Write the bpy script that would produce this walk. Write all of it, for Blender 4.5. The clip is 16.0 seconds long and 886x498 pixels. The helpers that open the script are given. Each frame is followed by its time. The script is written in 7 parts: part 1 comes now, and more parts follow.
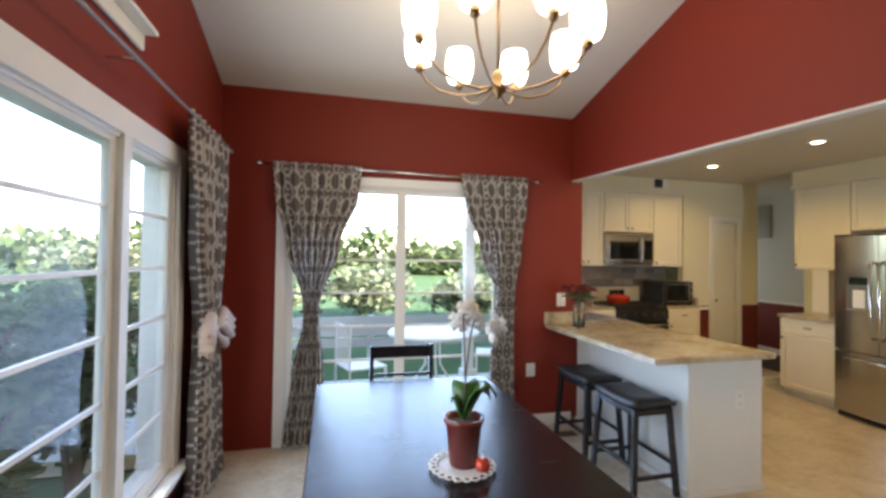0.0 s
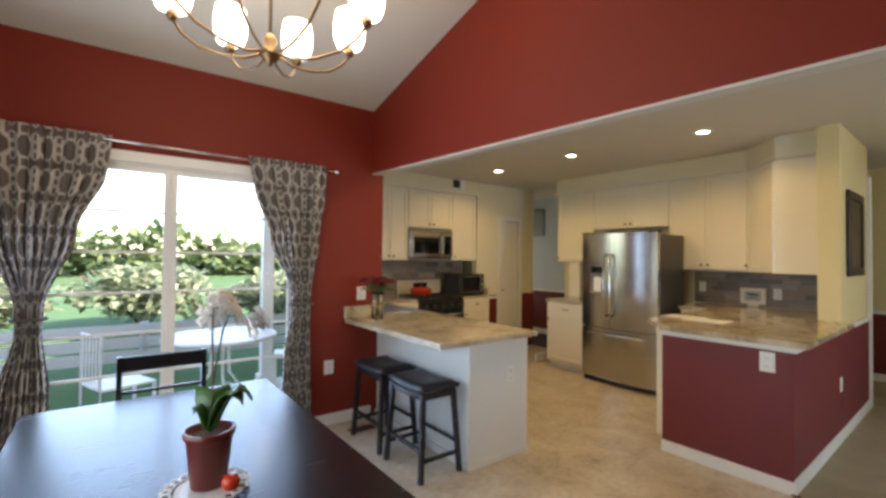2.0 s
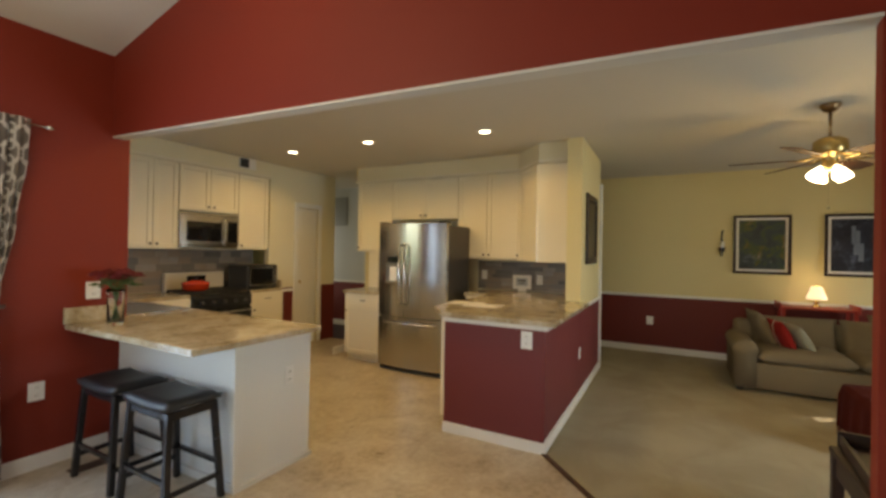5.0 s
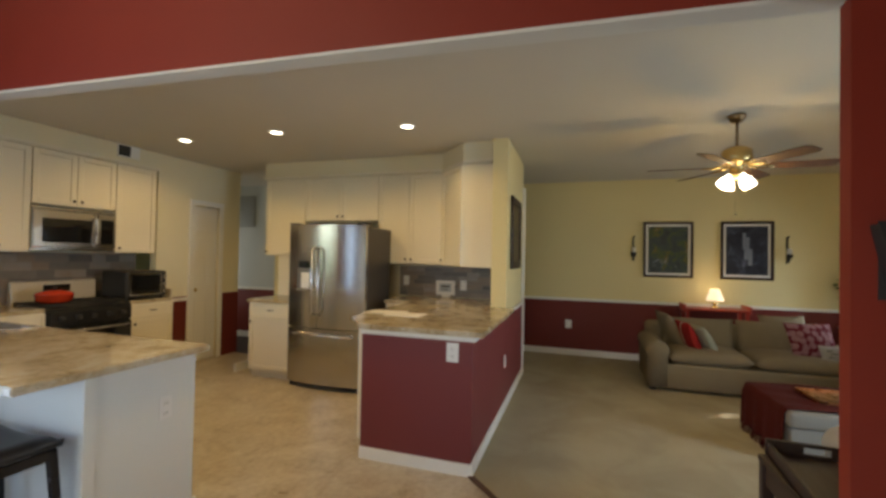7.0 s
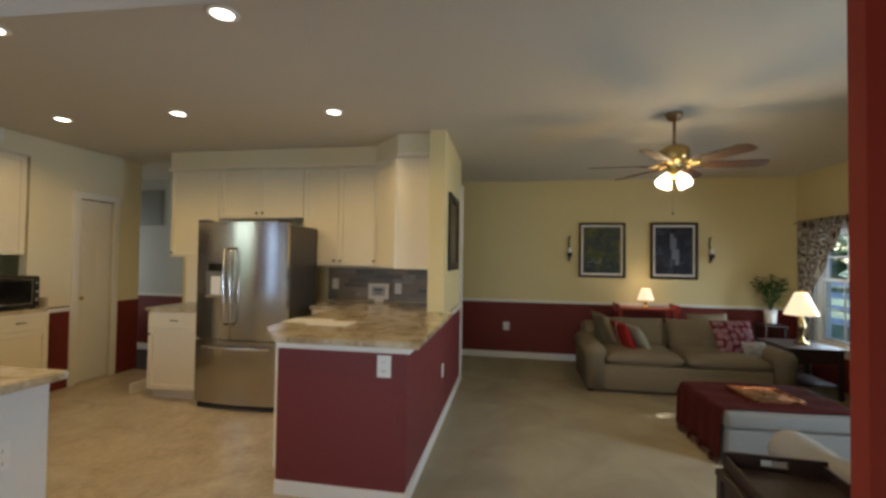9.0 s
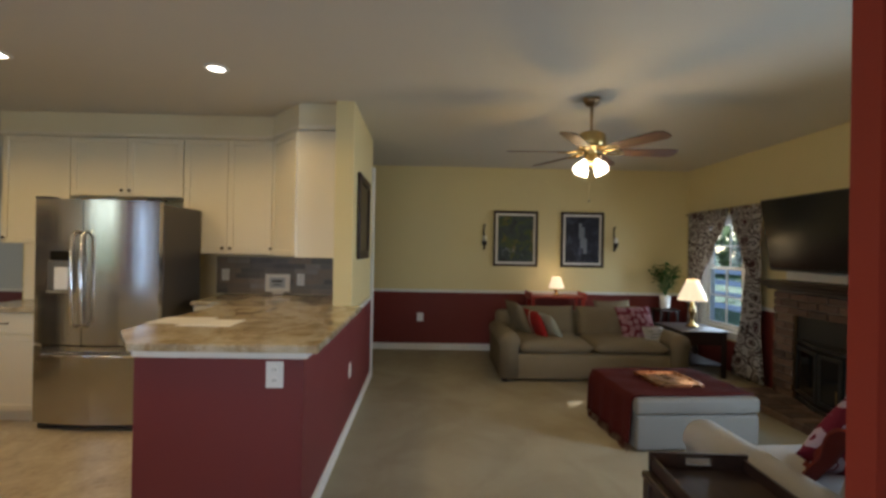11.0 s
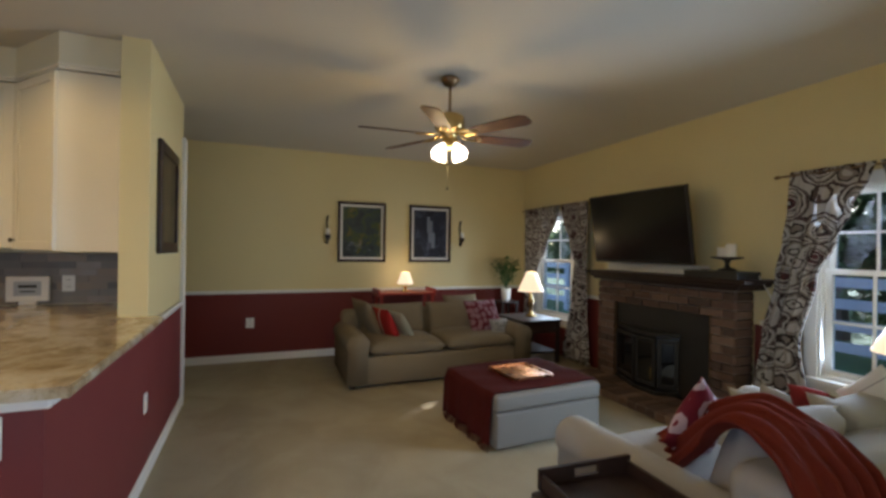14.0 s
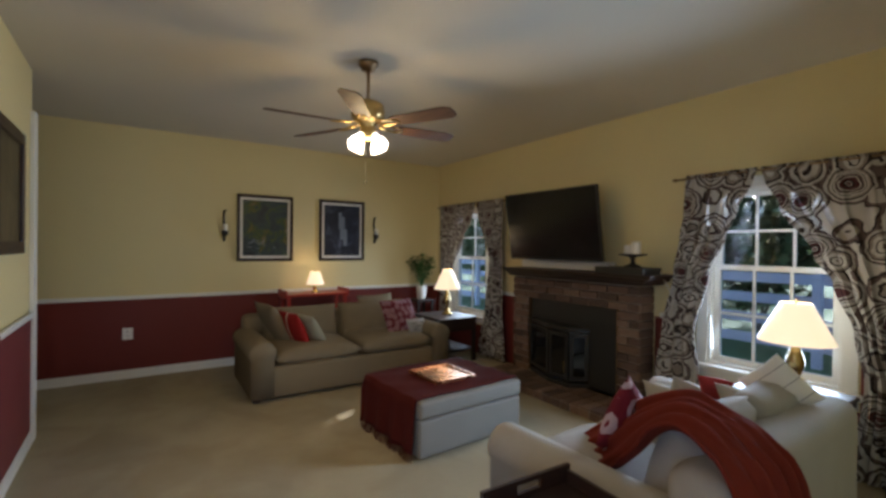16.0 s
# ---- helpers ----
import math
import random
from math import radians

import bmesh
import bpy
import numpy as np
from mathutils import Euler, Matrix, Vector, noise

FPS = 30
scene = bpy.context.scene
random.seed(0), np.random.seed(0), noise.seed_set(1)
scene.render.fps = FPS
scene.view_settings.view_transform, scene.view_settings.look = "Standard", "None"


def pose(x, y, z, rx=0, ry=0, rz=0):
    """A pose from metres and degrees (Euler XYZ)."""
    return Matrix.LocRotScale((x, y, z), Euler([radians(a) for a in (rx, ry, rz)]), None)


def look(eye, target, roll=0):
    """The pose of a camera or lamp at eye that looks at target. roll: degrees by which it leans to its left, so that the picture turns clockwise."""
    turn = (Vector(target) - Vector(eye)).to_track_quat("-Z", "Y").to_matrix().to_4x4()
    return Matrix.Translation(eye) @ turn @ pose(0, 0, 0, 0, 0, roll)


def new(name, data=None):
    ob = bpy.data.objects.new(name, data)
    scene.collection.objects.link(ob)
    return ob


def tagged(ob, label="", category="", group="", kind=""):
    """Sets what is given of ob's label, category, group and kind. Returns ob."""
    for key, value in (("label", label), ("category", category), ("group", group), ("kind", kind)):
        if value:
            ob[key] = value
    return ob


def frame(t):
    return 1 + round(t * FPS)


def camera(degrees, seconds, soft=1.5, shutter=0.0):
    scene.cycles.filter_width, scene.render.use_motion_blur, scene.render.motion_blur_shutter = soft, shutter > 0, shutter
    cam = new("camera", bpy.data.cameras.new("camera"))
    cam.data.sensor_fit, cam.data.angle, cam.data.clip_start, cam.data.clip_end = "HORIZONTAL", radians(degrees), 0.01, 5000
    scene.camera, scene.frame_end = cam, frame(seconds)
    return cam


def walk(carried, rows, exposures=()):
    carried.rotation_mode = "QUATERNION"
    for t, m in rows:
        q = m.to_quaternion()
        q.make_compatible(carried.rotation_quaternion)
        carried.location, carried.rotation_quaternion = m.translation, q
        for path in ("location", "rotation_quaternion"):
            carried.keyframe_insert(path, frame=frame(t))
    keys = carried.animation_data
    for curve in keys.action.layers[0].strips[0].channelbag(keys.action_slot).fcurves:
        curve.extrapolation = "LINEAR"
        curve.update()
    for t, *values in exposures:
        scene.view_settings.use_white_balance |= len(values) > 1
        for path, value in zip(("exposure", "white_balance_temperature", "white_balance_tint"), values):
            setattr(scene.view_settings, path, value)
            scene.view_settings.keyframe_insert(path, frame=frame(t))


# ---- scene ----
cam = camera(90.6, 16.0, soft=3.0)
PATH = [
    (0, (0.044, -0.004, 1.513), (0.532, 1.935, 1.548), 0.8),
    (0.5, (0.106, 0.028, 1.504), (0.79, 1.907, 1.543), 0.7),
    (1, (0.181, 0.034, 1.471), (1.048, 1.836, 1.521), 0.5),
    (1.5, (0.224, 0.038, 1.466), (1.273, 1.741, 1.509), 0.4),
    (2, (0.264, 0.028, 1.464), (1.475, 1.62, 1.502), 0.6),
    (2.5, (0.293, 0.039, 1.456), (1.646, 1.511, 1.495), 0.8),
    (3, (0.334, 0.037, 1.45), (1.81, 1.386, 1.49), 0.8),
    (3.5, (0.382, 0.026, 1.447), (1.961, 1.253, 1.482), 0.8),
    (4, (0.436, 0.022, 1.448), (2.088, 1.149, 1.472), 0.9),
    (4.5, (0.502, 0.021, 1.448), (2.211, 1.06, 1.464), 0.9),
    (5, (0.57, 0.035, 1.448), (2.325, 0.994, 1.457), 1.0),
    (7.5, (0.946, 0.198, 1.443), (2.866, 0.755, 1.491), 1.0),
    (8, (1.031, 0.218, 1.445), (2.969, 0.707, 1.501), 0.9),
    (10.5, (1.44, 0.251, 1.426), (3.438, 0.334, 1.437), 1.0),
    (11, (1.529, 0.256, 1.429), (3.528, 0.219, 1.433), 1.0),
    (11.5, (1.607, 0.264, 1.422), (3.6, 0.1, 1.428), 0.8),
    (12, (1.675, 0.273, 1.416), (3.654, -0.015, 1.423), 0.9),
    (12.5, (1.735, 0.27, 1.409), (3.693, -0.137, 1.416), 0.9),
    (13, (1.835, 0.266, 1.402), (3.76, -0.276, 1.407), 1.0),
    (13.5, (1.924, 0.263, 1.386), (3.814, -0.392, 1.395), 1.1),
    (14, (1.992, 0.258, 1.384), (3.85, -0.483, 1.389), 0.8),
    (14.5, (2.043, 0.252, 1.384), (3.864, -0.576, 1.385), 0.7),
    (15, (2.095, 0.258, 1.376), (3.868, -0.667, 1.38), 0.8),
    (15.5, (2.146, 0.264, 1.388), (3.868, -0.754, 1.385), 0.7),
    (16, (2.197, 0.248, 1.401), (3.863, -0.859, 1.393), 0.6),
]
walk(cam, [(t, look(eye, target, roll)) for t, eye, target, roll in PATH],
     [(0, 2.6, 6750, 12), (3, 2.42, 6950, 12), (4, 2.42, 7200, 12), (5, 2.35, 7900, 10), (6, 2.33, 7500, 10), (8, 2.25, 6650, 10), (11, 2.12, 6400, 12), (16, 2.15, 6220, 14)])

# ---- world, sun and exposure ----
world = bpy.data.worlds.new("sky")
scene.world = world
world.use_nodes = True
wn, wl = world.node_tree.nodes, world.node_tree.links
sky = wn.new("ShaderNodeTexSky")
sky.sky_type, sky.sun_disc = "NISHITA", False
SUN_FROM = Vector((0.477, -0.879, 0.54)).normalized()
sky.sun_elevation = math.asin(SUN_FROM.z)
sky.sun_rotation = math.atan2(SUN_FROM.x, SUN_FROM.y)
wl.new(sky.outputs[0], wn["Background"].inputs[0])
wn["Background"].inputs[1].default_value = 0.15
sun = new("sun", bpy.data.lights.new("sun", "SUN"))
sun.data.energy, sun.data.angle, sun.data.color = 4.2, radians(0.5), (1, 0.95, 0.87)
sun.matrix_world = look(SUN_FROM * 20, (0, 0, 0))


def lamp(name, kind, m, power, colour, size=0.1, size_y=None, spread=180):
    data = bpy.data.lights.new(name, kind)
    data.energy, data.color = power, colour
    if kind == "AREA":
        data.size = size
        if size_y:
            data.shape, data.size_y = "RECTANGLE", size_y
        data.spread = radians(spread)
    else:
        data.shadow_soft_size = size
    ob = new(name, data)
    ob.matrix_world = m
    return ob


WARM = (1.0, 0.72, 0.38)
# daylight at the windows
lamp("sky_light_door", "AREA", look((0.6, 3.60, 1.1), (0.6, 0, 0.9)), 7.0, (0.42, 0.62, 1.0), 1.7, 1.9)
lamp("sky_light_bay", "AREA", look((-0.74, 1.3, 1.15), (2, 1.3, 1.0)), 6, (0.9, 0.95, 1.0), 2.4, 1.6)
lamp("sky_light_south", "AREA", look((3.50, -3.35, 1.2), (3.50, 0, 0.7)), 10.0, (0.62, 0.80, 1.0), 0.75, 1.2, 125)
lamp("sky_light_southeast", "AREA", look((7.0, -3.35, 1.2), (6.6, 0, 0.9)), 3.5, (0.66, 0.83, 1.0), 0.6, 1.2, 125)
# added fill before the solid end wall, brightening the hall without a window
lamp("hall_fill", "AREA", look((6.5, 6.66, 1.3), (6.5, 4, 1.2)), 1.0, (0.9, 0.95, 1.0), 0.7, 1.6)


# ---- materials ----
def hexa(c):
    return (c[0], c[1], c[2], 1)


class Mat:
    """A principled material with helpers for its nodes."""

    def __init__(self, name, colour=(0.5, 0.5, 0.5), rough=0.6, metal=0.0, spec=0.5):
        self.m = bpy.data.materials.new(name)
        self.m.use_nodes = True
        self.n, self.l = self.m.node_tree.nodes, self.m.node_tree.links
        self.b = self.n["Principled BSDF"]
        self.b.inputs["Base Color"].default_value = hexa(colour)
        self.b.inputs["Roughness"].default_value = rough
        self.b.inputs["Metallic"].default_value = metal
        self.b.inputs["Specular IOR Level"].default_value = spec
        self.c = colour

    def coord(self, kind="Object", scale=(1, 1, 1), rot=(0, 0, 0)):
        t = self.n.new("ShaderNodeTexCoord")
        p = self.n.new("ShaderNodeMapping")
        p.inputs["Scale"].default_value, p.inputs["Rotation"].default_value = scale, rot
        self.l.new(t.outputs[kind], p.inputs[0])
        return p.outputs[0]

    def noise(self, vec, scale, detail=3, rough=0.55, distort=0):
        t = self.n.new("ShaderNodeTexNoise")
        t.inputs["Scale"].default_value, t.inputs["Detail"].default_value = scale, detail
        t.inputs["Roughness"].default_value, t.inputs["Distortion"].default_value = rough, distort
        self.l.new(vec, t.inputs["Vector"])
        return t.outputs["Fac"]

    def ramp(self, fac, stops):
        r = self.n.new("ShaderNodeValToRGB")
        e = r.color_ramp.elements
        while len(e) < len(stops):
            e.new(0.5)
        for i, (p, c) in enumerate(stops):
            e[i].position, e[i].color = p, hexa(c)
        self.l.new(fac, r.inputs[0])
        return r.outputs[0]

    def math(self, op, a, b=None, c=None):
        m = self.n.new("ShaderNodeMath")
        m.operation = op
        for i, v in enumerate((a, b, c)):
            if v is None:
                continue
            if isinstance(v, (int, float)):
                m.inputs[i].default_value = v
            else:
                self.l.new(v, m.inputs[i])
        return m.outputs[0]

    def mix(self, fac, a, b, mode="MIX"):
        m = self.n.new("ShaderNodeMix")
        m.data_type, m.blend_type = "RGBA", mode
        for i, v in ((0, fac), (6, a), (7, b)):
            if isinstance(v, (int, float)):
                m.inputs[i].default_value = v
            elif isinstance(v, tuple):
                m.inputs[i].default_value = hexa(v)
            else:
                self.l.new(v, m.inputs[i])
        return m.outputs[2]

    def base(self, out):
        self.l.new(out, self.b.inputs["Base Color"])
        return self

    def rough(self, out):
        self.l.new(out, self.b.inputs["Roughness"])
        return self

    def bump(self, out, strength=0.2, distance=0.01):
        b = self.n.new("ShaderNodeBump")
        b.inputs["Strength"].default_value, b.inputs["Distance"].default_value = strength, distance
        self.l.new(out, b.inputs["Height"])
        self.l.new(b.outputs[0], self.b.inputs["Normal"])
        return self


def varied(name, colour, rough=0.6, metal=0.0, amount=0.12, big=1.5, fine=60, bump=0.08, spec=0.5, dist=0.002, stretch=(1, 1, 1)):
    m = Mat(name, colour, rough, metal, spec)
    v = m.coord("Object", stretch)
    lo, hi = tuple(c * (1 - amount) for c in colour), tuple(min(1, c * (1 + amount)) for c in colour)
    a = m.noise(v, big, 4)
    f = m.noise(v, fine, 3)
    m.base(m.mix(m.math("MULTIPLY_ADD", f, 0.35, m.math("MULTIPLY", a, 0.65)), lo, hi))
    m.rough(m.math("MULTIPLY_ADD", a, 0.16, rough - 0.08))
    m.bump(f, bump, dist)
    return m.m


def wood(name, dark, light, rough=0.35, scale=9, stretch=(1, 8, 8), bump=0.08):
    m = Mat(name, light, rough)
    v = m.coord("Object", stretch)
    g = m.noise(v, scale * 0.4, 6, 0.65, 1.2)
    m.base(m.ramp(g, [(0.3, dark), (0.7, light)]))
    m.rough(m.math("MULTIPLY_ADD", m.noise(v, 3), 0.2, rough - 0.1))
    m.bump(g, bump, 0.002)
    return m.m


def glow(name, colour, strength):
    m = Mat(name, colour, 0.4)
    m.b.inputs["Emission Color"].default_value = hexa(colour)
    m.b.inputs["Emission Strength"].default_value = strength
    return m.m


RED = varied("red_paint", (0.20, 0.023, 0.011), 0.6, amount=0.07, fine=180, bump=0.06, spec=0.3)
MAROON = varied("maroon_paint", (0.165, 0.030, 0.031), 0.5, amount=0.07, fine=180, bump=0.06, spec=0.35)
WAINSCOT = varied("dark_red_wainscot_paint", (0.155, 0.024, 0.019), 0.5, amount=0.07, fine=180, bump=0.06, spec=0.3)
CREAM = varied("cream_paint", (0.70, 0.60, 0.32), 0.6, amount=0.05, fine=180, bump=0.05)
GREYWALL = varied("pale_grey_paint", (0.55, 0.57, 0.55), 0.6, amount=0.05, fine=180, bump=0.05)
PALECREAM = varied("pale_cream_paint", (0.73, 0.67, 0.48), 0.6, amount=0.05, fine=180, bump=0.05)
CEIL = varied("ceiling_paint", (0.62, 0.60, 0.53), 0.8, amount=0.04, fine=220, bump=0.1)
FLATCEIL = varied("flat_ceiling_paint", (0.58, 0.54, 0.455), 0.85, amount=0.05, fine=160, bump=0.2)
TRIM = varied("white_trim_paint", (0.78, 0.77, 0.73), 0.35, amount=0.04, bump=0.02)
CABINET = varied("cream_cabinet_paint", (0.77, 0.71, 0.56), 0.35, amount=0.04, bump=0.03)
PANEL = varied("white_panel_paint", (0.72, 0.72, 0.68), 0.4, amount=0.05, bump=0.03)
DARKWOOD = wood("espresso_wood", (0.006, 0.005, 0.006), (0.014, 0.011, 0.012), 0.24)
BROWNWOOD = wood("dark_brown_wood", (0.011, 0.005, 0.004), (0.034, 0.014, 0.009), 0.46)
MIDWOOD = wood("walnut_blade_wood", (0.035, 0.014, 0.007), (0.10, 0.042, 0.018), 0.6)
STEEL = varied("brushed_steel", (0.50, 0.47, 0.43), 0.2, 1.0, amount=0.03, big=0.7, fine=8, bump=0.003, stretch=(40, 40, 0.6))
PEWTER = varied("dull_pewter", (0.22, 0.20, 0.19), 0.55, 0.5, amount=0.1)
CHROME = varied("chrome", (0.7, 0.7, 0.7), 0.12, 1.0, amount=0.04)
BRASS = varied("polished_brass", (0.50, 0.36, 0.15), 0.27, 1.0, amount=0.1)
BRONZE = varied("aged_bronze", (0.26, 0.17, 0.09), 0.35, 1.0, amount=0.2)
BLACK = varied("black_enamel", (0.012, 0.012, 0.013), 0.25, amount=0.2)
BLACKGLASS = varied("black_glass", (0.008, 0.008, 0.009), 0.06, amount=0.2, bump=0.0)
BLACKMATT = varied("black_matt_metal", (0.02, 0.019, 0.018), 0.5, amount=0.3)
LEATHER = varied("black_leather", (0.012, 0.011, 0.012), 0.42, amount=0.3, fine=140, bump=0.25)
WHITEPLASTIC = varied("white_plastic", (0.78, 0.77, 0.74), 0.35, amount=0.02)
BRASSKNOB = varied("dark_knob_metal", (0.10, 0.075, 0.05), 0.35, 1.0, amount=0.2)


def vinyl():
    m = Mat("beige_stone_vinyl", (0.5, 0.42, 0.3), 0.3)
    v = m.coord("Object")
    a = m.noise(v, 3.2, 6, 0.62, 0.8)
    b = m.noise(v, 22, 4, 0.6)
    col = m.ramp(m.math("MULTIPLY_ADD", b, 0.35, m.math("MULTIPLY", a, 0.65)), [(0.32, (0.29, 0.225, 0.15)), (0.44, (0.44, 0.365, 0.265)), (0.53, (0.51, 0.44, 0.335)), (0.68, (0.63, 0.575, 0.47))])
    m.base(col)
    m.rough(m.math("MULTIPLY_ADD", a, 0.25, 0.2))
    m.bump(b, 0.12, 0.003)
    return m.m


def carpet():
    m = Mat("beige_carpet", (0.5, 0.42, 0.3), 0.95, spec=0.1)
    v = m.coord("Object")
    a = m.noise(v, 1.9, 4, 0.6, 0.6)
    b = m.noise(v, 260, 3, 0.7)
    m.base(m.ramp(m.math("MULTIPLY_ADD", b, 0.35, m.math("MULTIPLY", a, 0.65)), [(0.30, (0.32, 0.275, 0.185)), (0.48, (0.37, 0.32, 0.225)), (0.53, (0.40, 0.35, 0.245)), (0.70, (0.44, 0.385, 0.275))]))
    m.bump(m.math("MULTIPLY_ADD", a, 0.4, b), 0.6, 0.008)
    return m.m


def granite():
    m = Mat("beige_granite", (0.55, 0.46, 0.32), 0.12)
    v = m.coord("Object", (1, 1.3, 1), (0, 0, 0.6))
    w = m.noise(v, 3.2, 9, 0.6, 1.1)
    sp = m.noise(v, 90, 3, 0.7)
    cloud = m.noise(v, 17, 5, 0.7, 0.6)
    col = m.ramp(m.math("MULTIPLY_ADD", cloud, 0.4, m.math("MULTIPLY", w, 0.6)), [(0.32, (0.20, 0.135, 0.07)), (0.42, (0.34, 0.255, 0.145)), (0.50, (0.46, 0.38, 0.25)), (0.59, (0.57, 0.51, 0.39)), (0.72, (0.42, 0.34, 0.22))])
    m.base(m.mix(m.math("GREATER_THAN", sp, 0.64), col, (0.13, 0.09, 0.06)))
    return m.m


def splash():
    m = Mat("slate_mosaic", (0.3, 0.3, 0.3), 0.4)
    v = m.coord("Object")
    a = m.noise(v, 9, 4)
    info = m.n.new("ShaderNodeObjectInfo")
    r = m.math("MULTIPLY_ADD", info.outputs["Random"], 0.7, m.math("MULTIPLY", a, 0.3))
    m.base(m.ramp(r, [(0.1, (0.10, 0.09, 0.085)), (0.45, (0.20, 0.18, 0.16)), (0.65, (0.26, 0.20, 0.15)), (0.95, (0.32, 0.31, 0.29))]))
    m.bump(a, 0.2, 0.004)
    return m.m


def brick():
    m = Mat("old_red_brick", (0.2, 0.09, 0.05), 0.8)
    v = m.coord("Object")
    a = m.noise(v, 30, 5, 0.7)
    info = m.n.new("ShaderNodeObjectInfo")
    r = m.math("MULTIPLY_ADD", info.outputs["Random"], 0.6, m.math("MULTIPLY", a, 0.4))
    m.base(m.ramp(r, [(0.15, (0.055, 0.034, 0.026)), (0.5, (0.12, 0.068, 0.048)), (0.85, (0.21, 0.135, 0.095))]))
    m.bump(a, 0.5, 0.006)
    return m.m


def weave(name, a, b, rough=0.9, bump=0.35):
    m = Mat(name, a, rough, spec=0.15)
    v = m.coord("Object")
    f = m.noise(v, 380, 2, 0.6)
    g = m.noise(v, 4, 4)
    m.base(m.mix(m.math("MULTIPLY_ADD", f, 0.5, m.math("MULTIPLY", g, 0.5)), a, b))
    m.bump(m.math("MULTIPLY_ADD", g, 1.5, f), bump, 0.004)
    return m.m


def lattice_cloth():
    """Brown cloth printed with pale interlocked links."""
    m = Mat("link_print_cloth", (0.2, 0.17, 0.15), 0.85, spec=0.2)
    uv = m.n.new("ShaderNodeUVMap")
    s = m.n.new("ShaderNodeSeparateXYZ")
    m.l.new(uv.outputs[0], s.inputs[0])
    x, y = s.outputs[0], s.outputs[1]

    def ring(cx, cy, w, h, ox, oy, t):
        u = m.math("ABSOLUTE", m.math("SUBTRACT", m.math("FRACT", m.math("ADD", m.math("DIVIDE", x, cx), ox)), 0.5))
        v = m.math("ABSOLUTE", m.math("SUBTRACT", m.math("FRACT", m.math("ADD", m.math("DIVIDE", y, cy), oy)), 0.5))
        d = m.math("MAXIMUM", m.math("SUBTRACT", m.math("MULTIPLY", u, cx), w), m.math("SUBTRACT", m.math("MULTIPLY", v, cy), h))
        d = m.math("MAXIMUM", d, m.math("SUBTRACT", m.math("MULTIPLY", m.math("ADD", m.math("MULTIPLY", u, cx), m.math("MULTIPLY", v, cy)), 0.75), (w + h) * 0.58))
        return m.math("LESS_THAN", m.math("ABSOLUTE", d), t)

    a = ring(0.16, 0.20, 0.055, 0.070, 0.0, 0.0, 0.0085)
    b = ring(0.16, 0.20, 0.055, 0.070, 0.5, 0.5, 0.0085)
    c = ring(0.16, 0.10, 0.022, 0.030, 0.5, 0.0, 0.006)
    f = m.math("MAXIMUM", m.math("MAXIMUM", a, b), c)
    v = m.coord("Object")
    g = m.noise(v, 300, 2)
    m.base(m.mix(m.math("MULTIPLY_ADD", g, 0.12, m.math("MULTIPLY", f, 0.88)), (0.115, 0.092, 0.08), (0.62, 0.58, 0.52)))
    m.bump(g, 0.2, 0.002)
    m.b.inputs["Transmission Weight"].default_value = 0.0
    tr = m.n.new("ShaderNodeBsdfTranslucent")
    mx = m.n.new("ShaderNodeMixShader")
    mx.inputs[0].default_value = 0.22
    tr.inputs[0].default_value = (0.35, 0.31, 0.28, 1)
    m.l.new(m.b.outputs[0], mx.inputs[1])
    m.l.new(tr.outputs[0], mx.inputs[2])
    m.l.new(mx.outputs[0], m.n["Material Output"].inputs[0])
    return m.m


def medallion_cloth():
    """Pale cloth printed with brown and grey rings."""
    m = Mat("ring_print_cloth", (0.5, 0.45, 0.4), 0.85, spec=0.2)
    uv = m.n.new("ShaderNodeUVMap")
    vo = m.n.new("ShaderNodeTexVoronoi")
    vo.inputs["Scale"].default_value, vo.inputs["Randomness"].default_value = 4.4, 0.6
    nz = m.n.new("ShaderNodeTexNoise")
    nz.inputs["Scale"].default_value = 9
    m.l.new(uv.outputs[0], nz.inputs["Vector"])
    ad = m.n.new("ShaderNodeMix")
    ad.data_type, ad.blend_type = "RGBA", "LINEAR_LIGHT"
    ad.inputs[0].default_value = 0.03
    m.l.new(uv.outputs[0], ad.inputs[6])
    m.l.new(nz.outputs["Color"], ad.inputs[7])
    m.l.new(ad.outputs[2], vo.inputs["Vector"])
    d = vo.outputs["Distance"]
    pale, dark, mar, grey, tan = (0.47, 0.45, 0.43), (0.022, 0.015, 0.016), (0.075, 0.022, 0.026), (0.11, 0.08, 0.075), (0.24, 0.21, 0.19)
    r = m.ramp(d, [(0.0, mar), (0.09, pale), (0.115, dark), (0.165, mar), (0.24, pale), (0.275, dark), (0.30, grey), (0.34, pale), (0.385, dark), (0.41, pale), (0.47, tan), (0.52, dark), (0.56, pale), (0.62, grey), (0.67, dark), (0.70, pale)])
    for n in m.n:
        if n.type == "VALTORGB":
            n.color_ramp.interpolation = "CONSTANT"
    cell = m.n.new("ShaderNodeSeparateXYZ")
    m.l.new(vo.outputs["Color"], cell.inputs[0])
    r = m.mix(m.math("MULTIPLY", cell.outputs[0], 0.12), r, (0.20, 0.17, 0.15))
    m.base(r)
    tr = m.n.new("ShaderNodeBsdfTranslucent")
    mx = m.n.new("ShaderNodeMixShader")
    mx.inputs[0].default_value = 0.12
    m.l.new(r, tr.inputs[0])
    m.l.new(m.b.outputs[0], mx.inputs[1])
    m.l.new(tr.outputs[0], mx.inputs[2])
    m.l.new(mx.outputs[0], m.n["Material Output"].inputs[0])
    return m.m


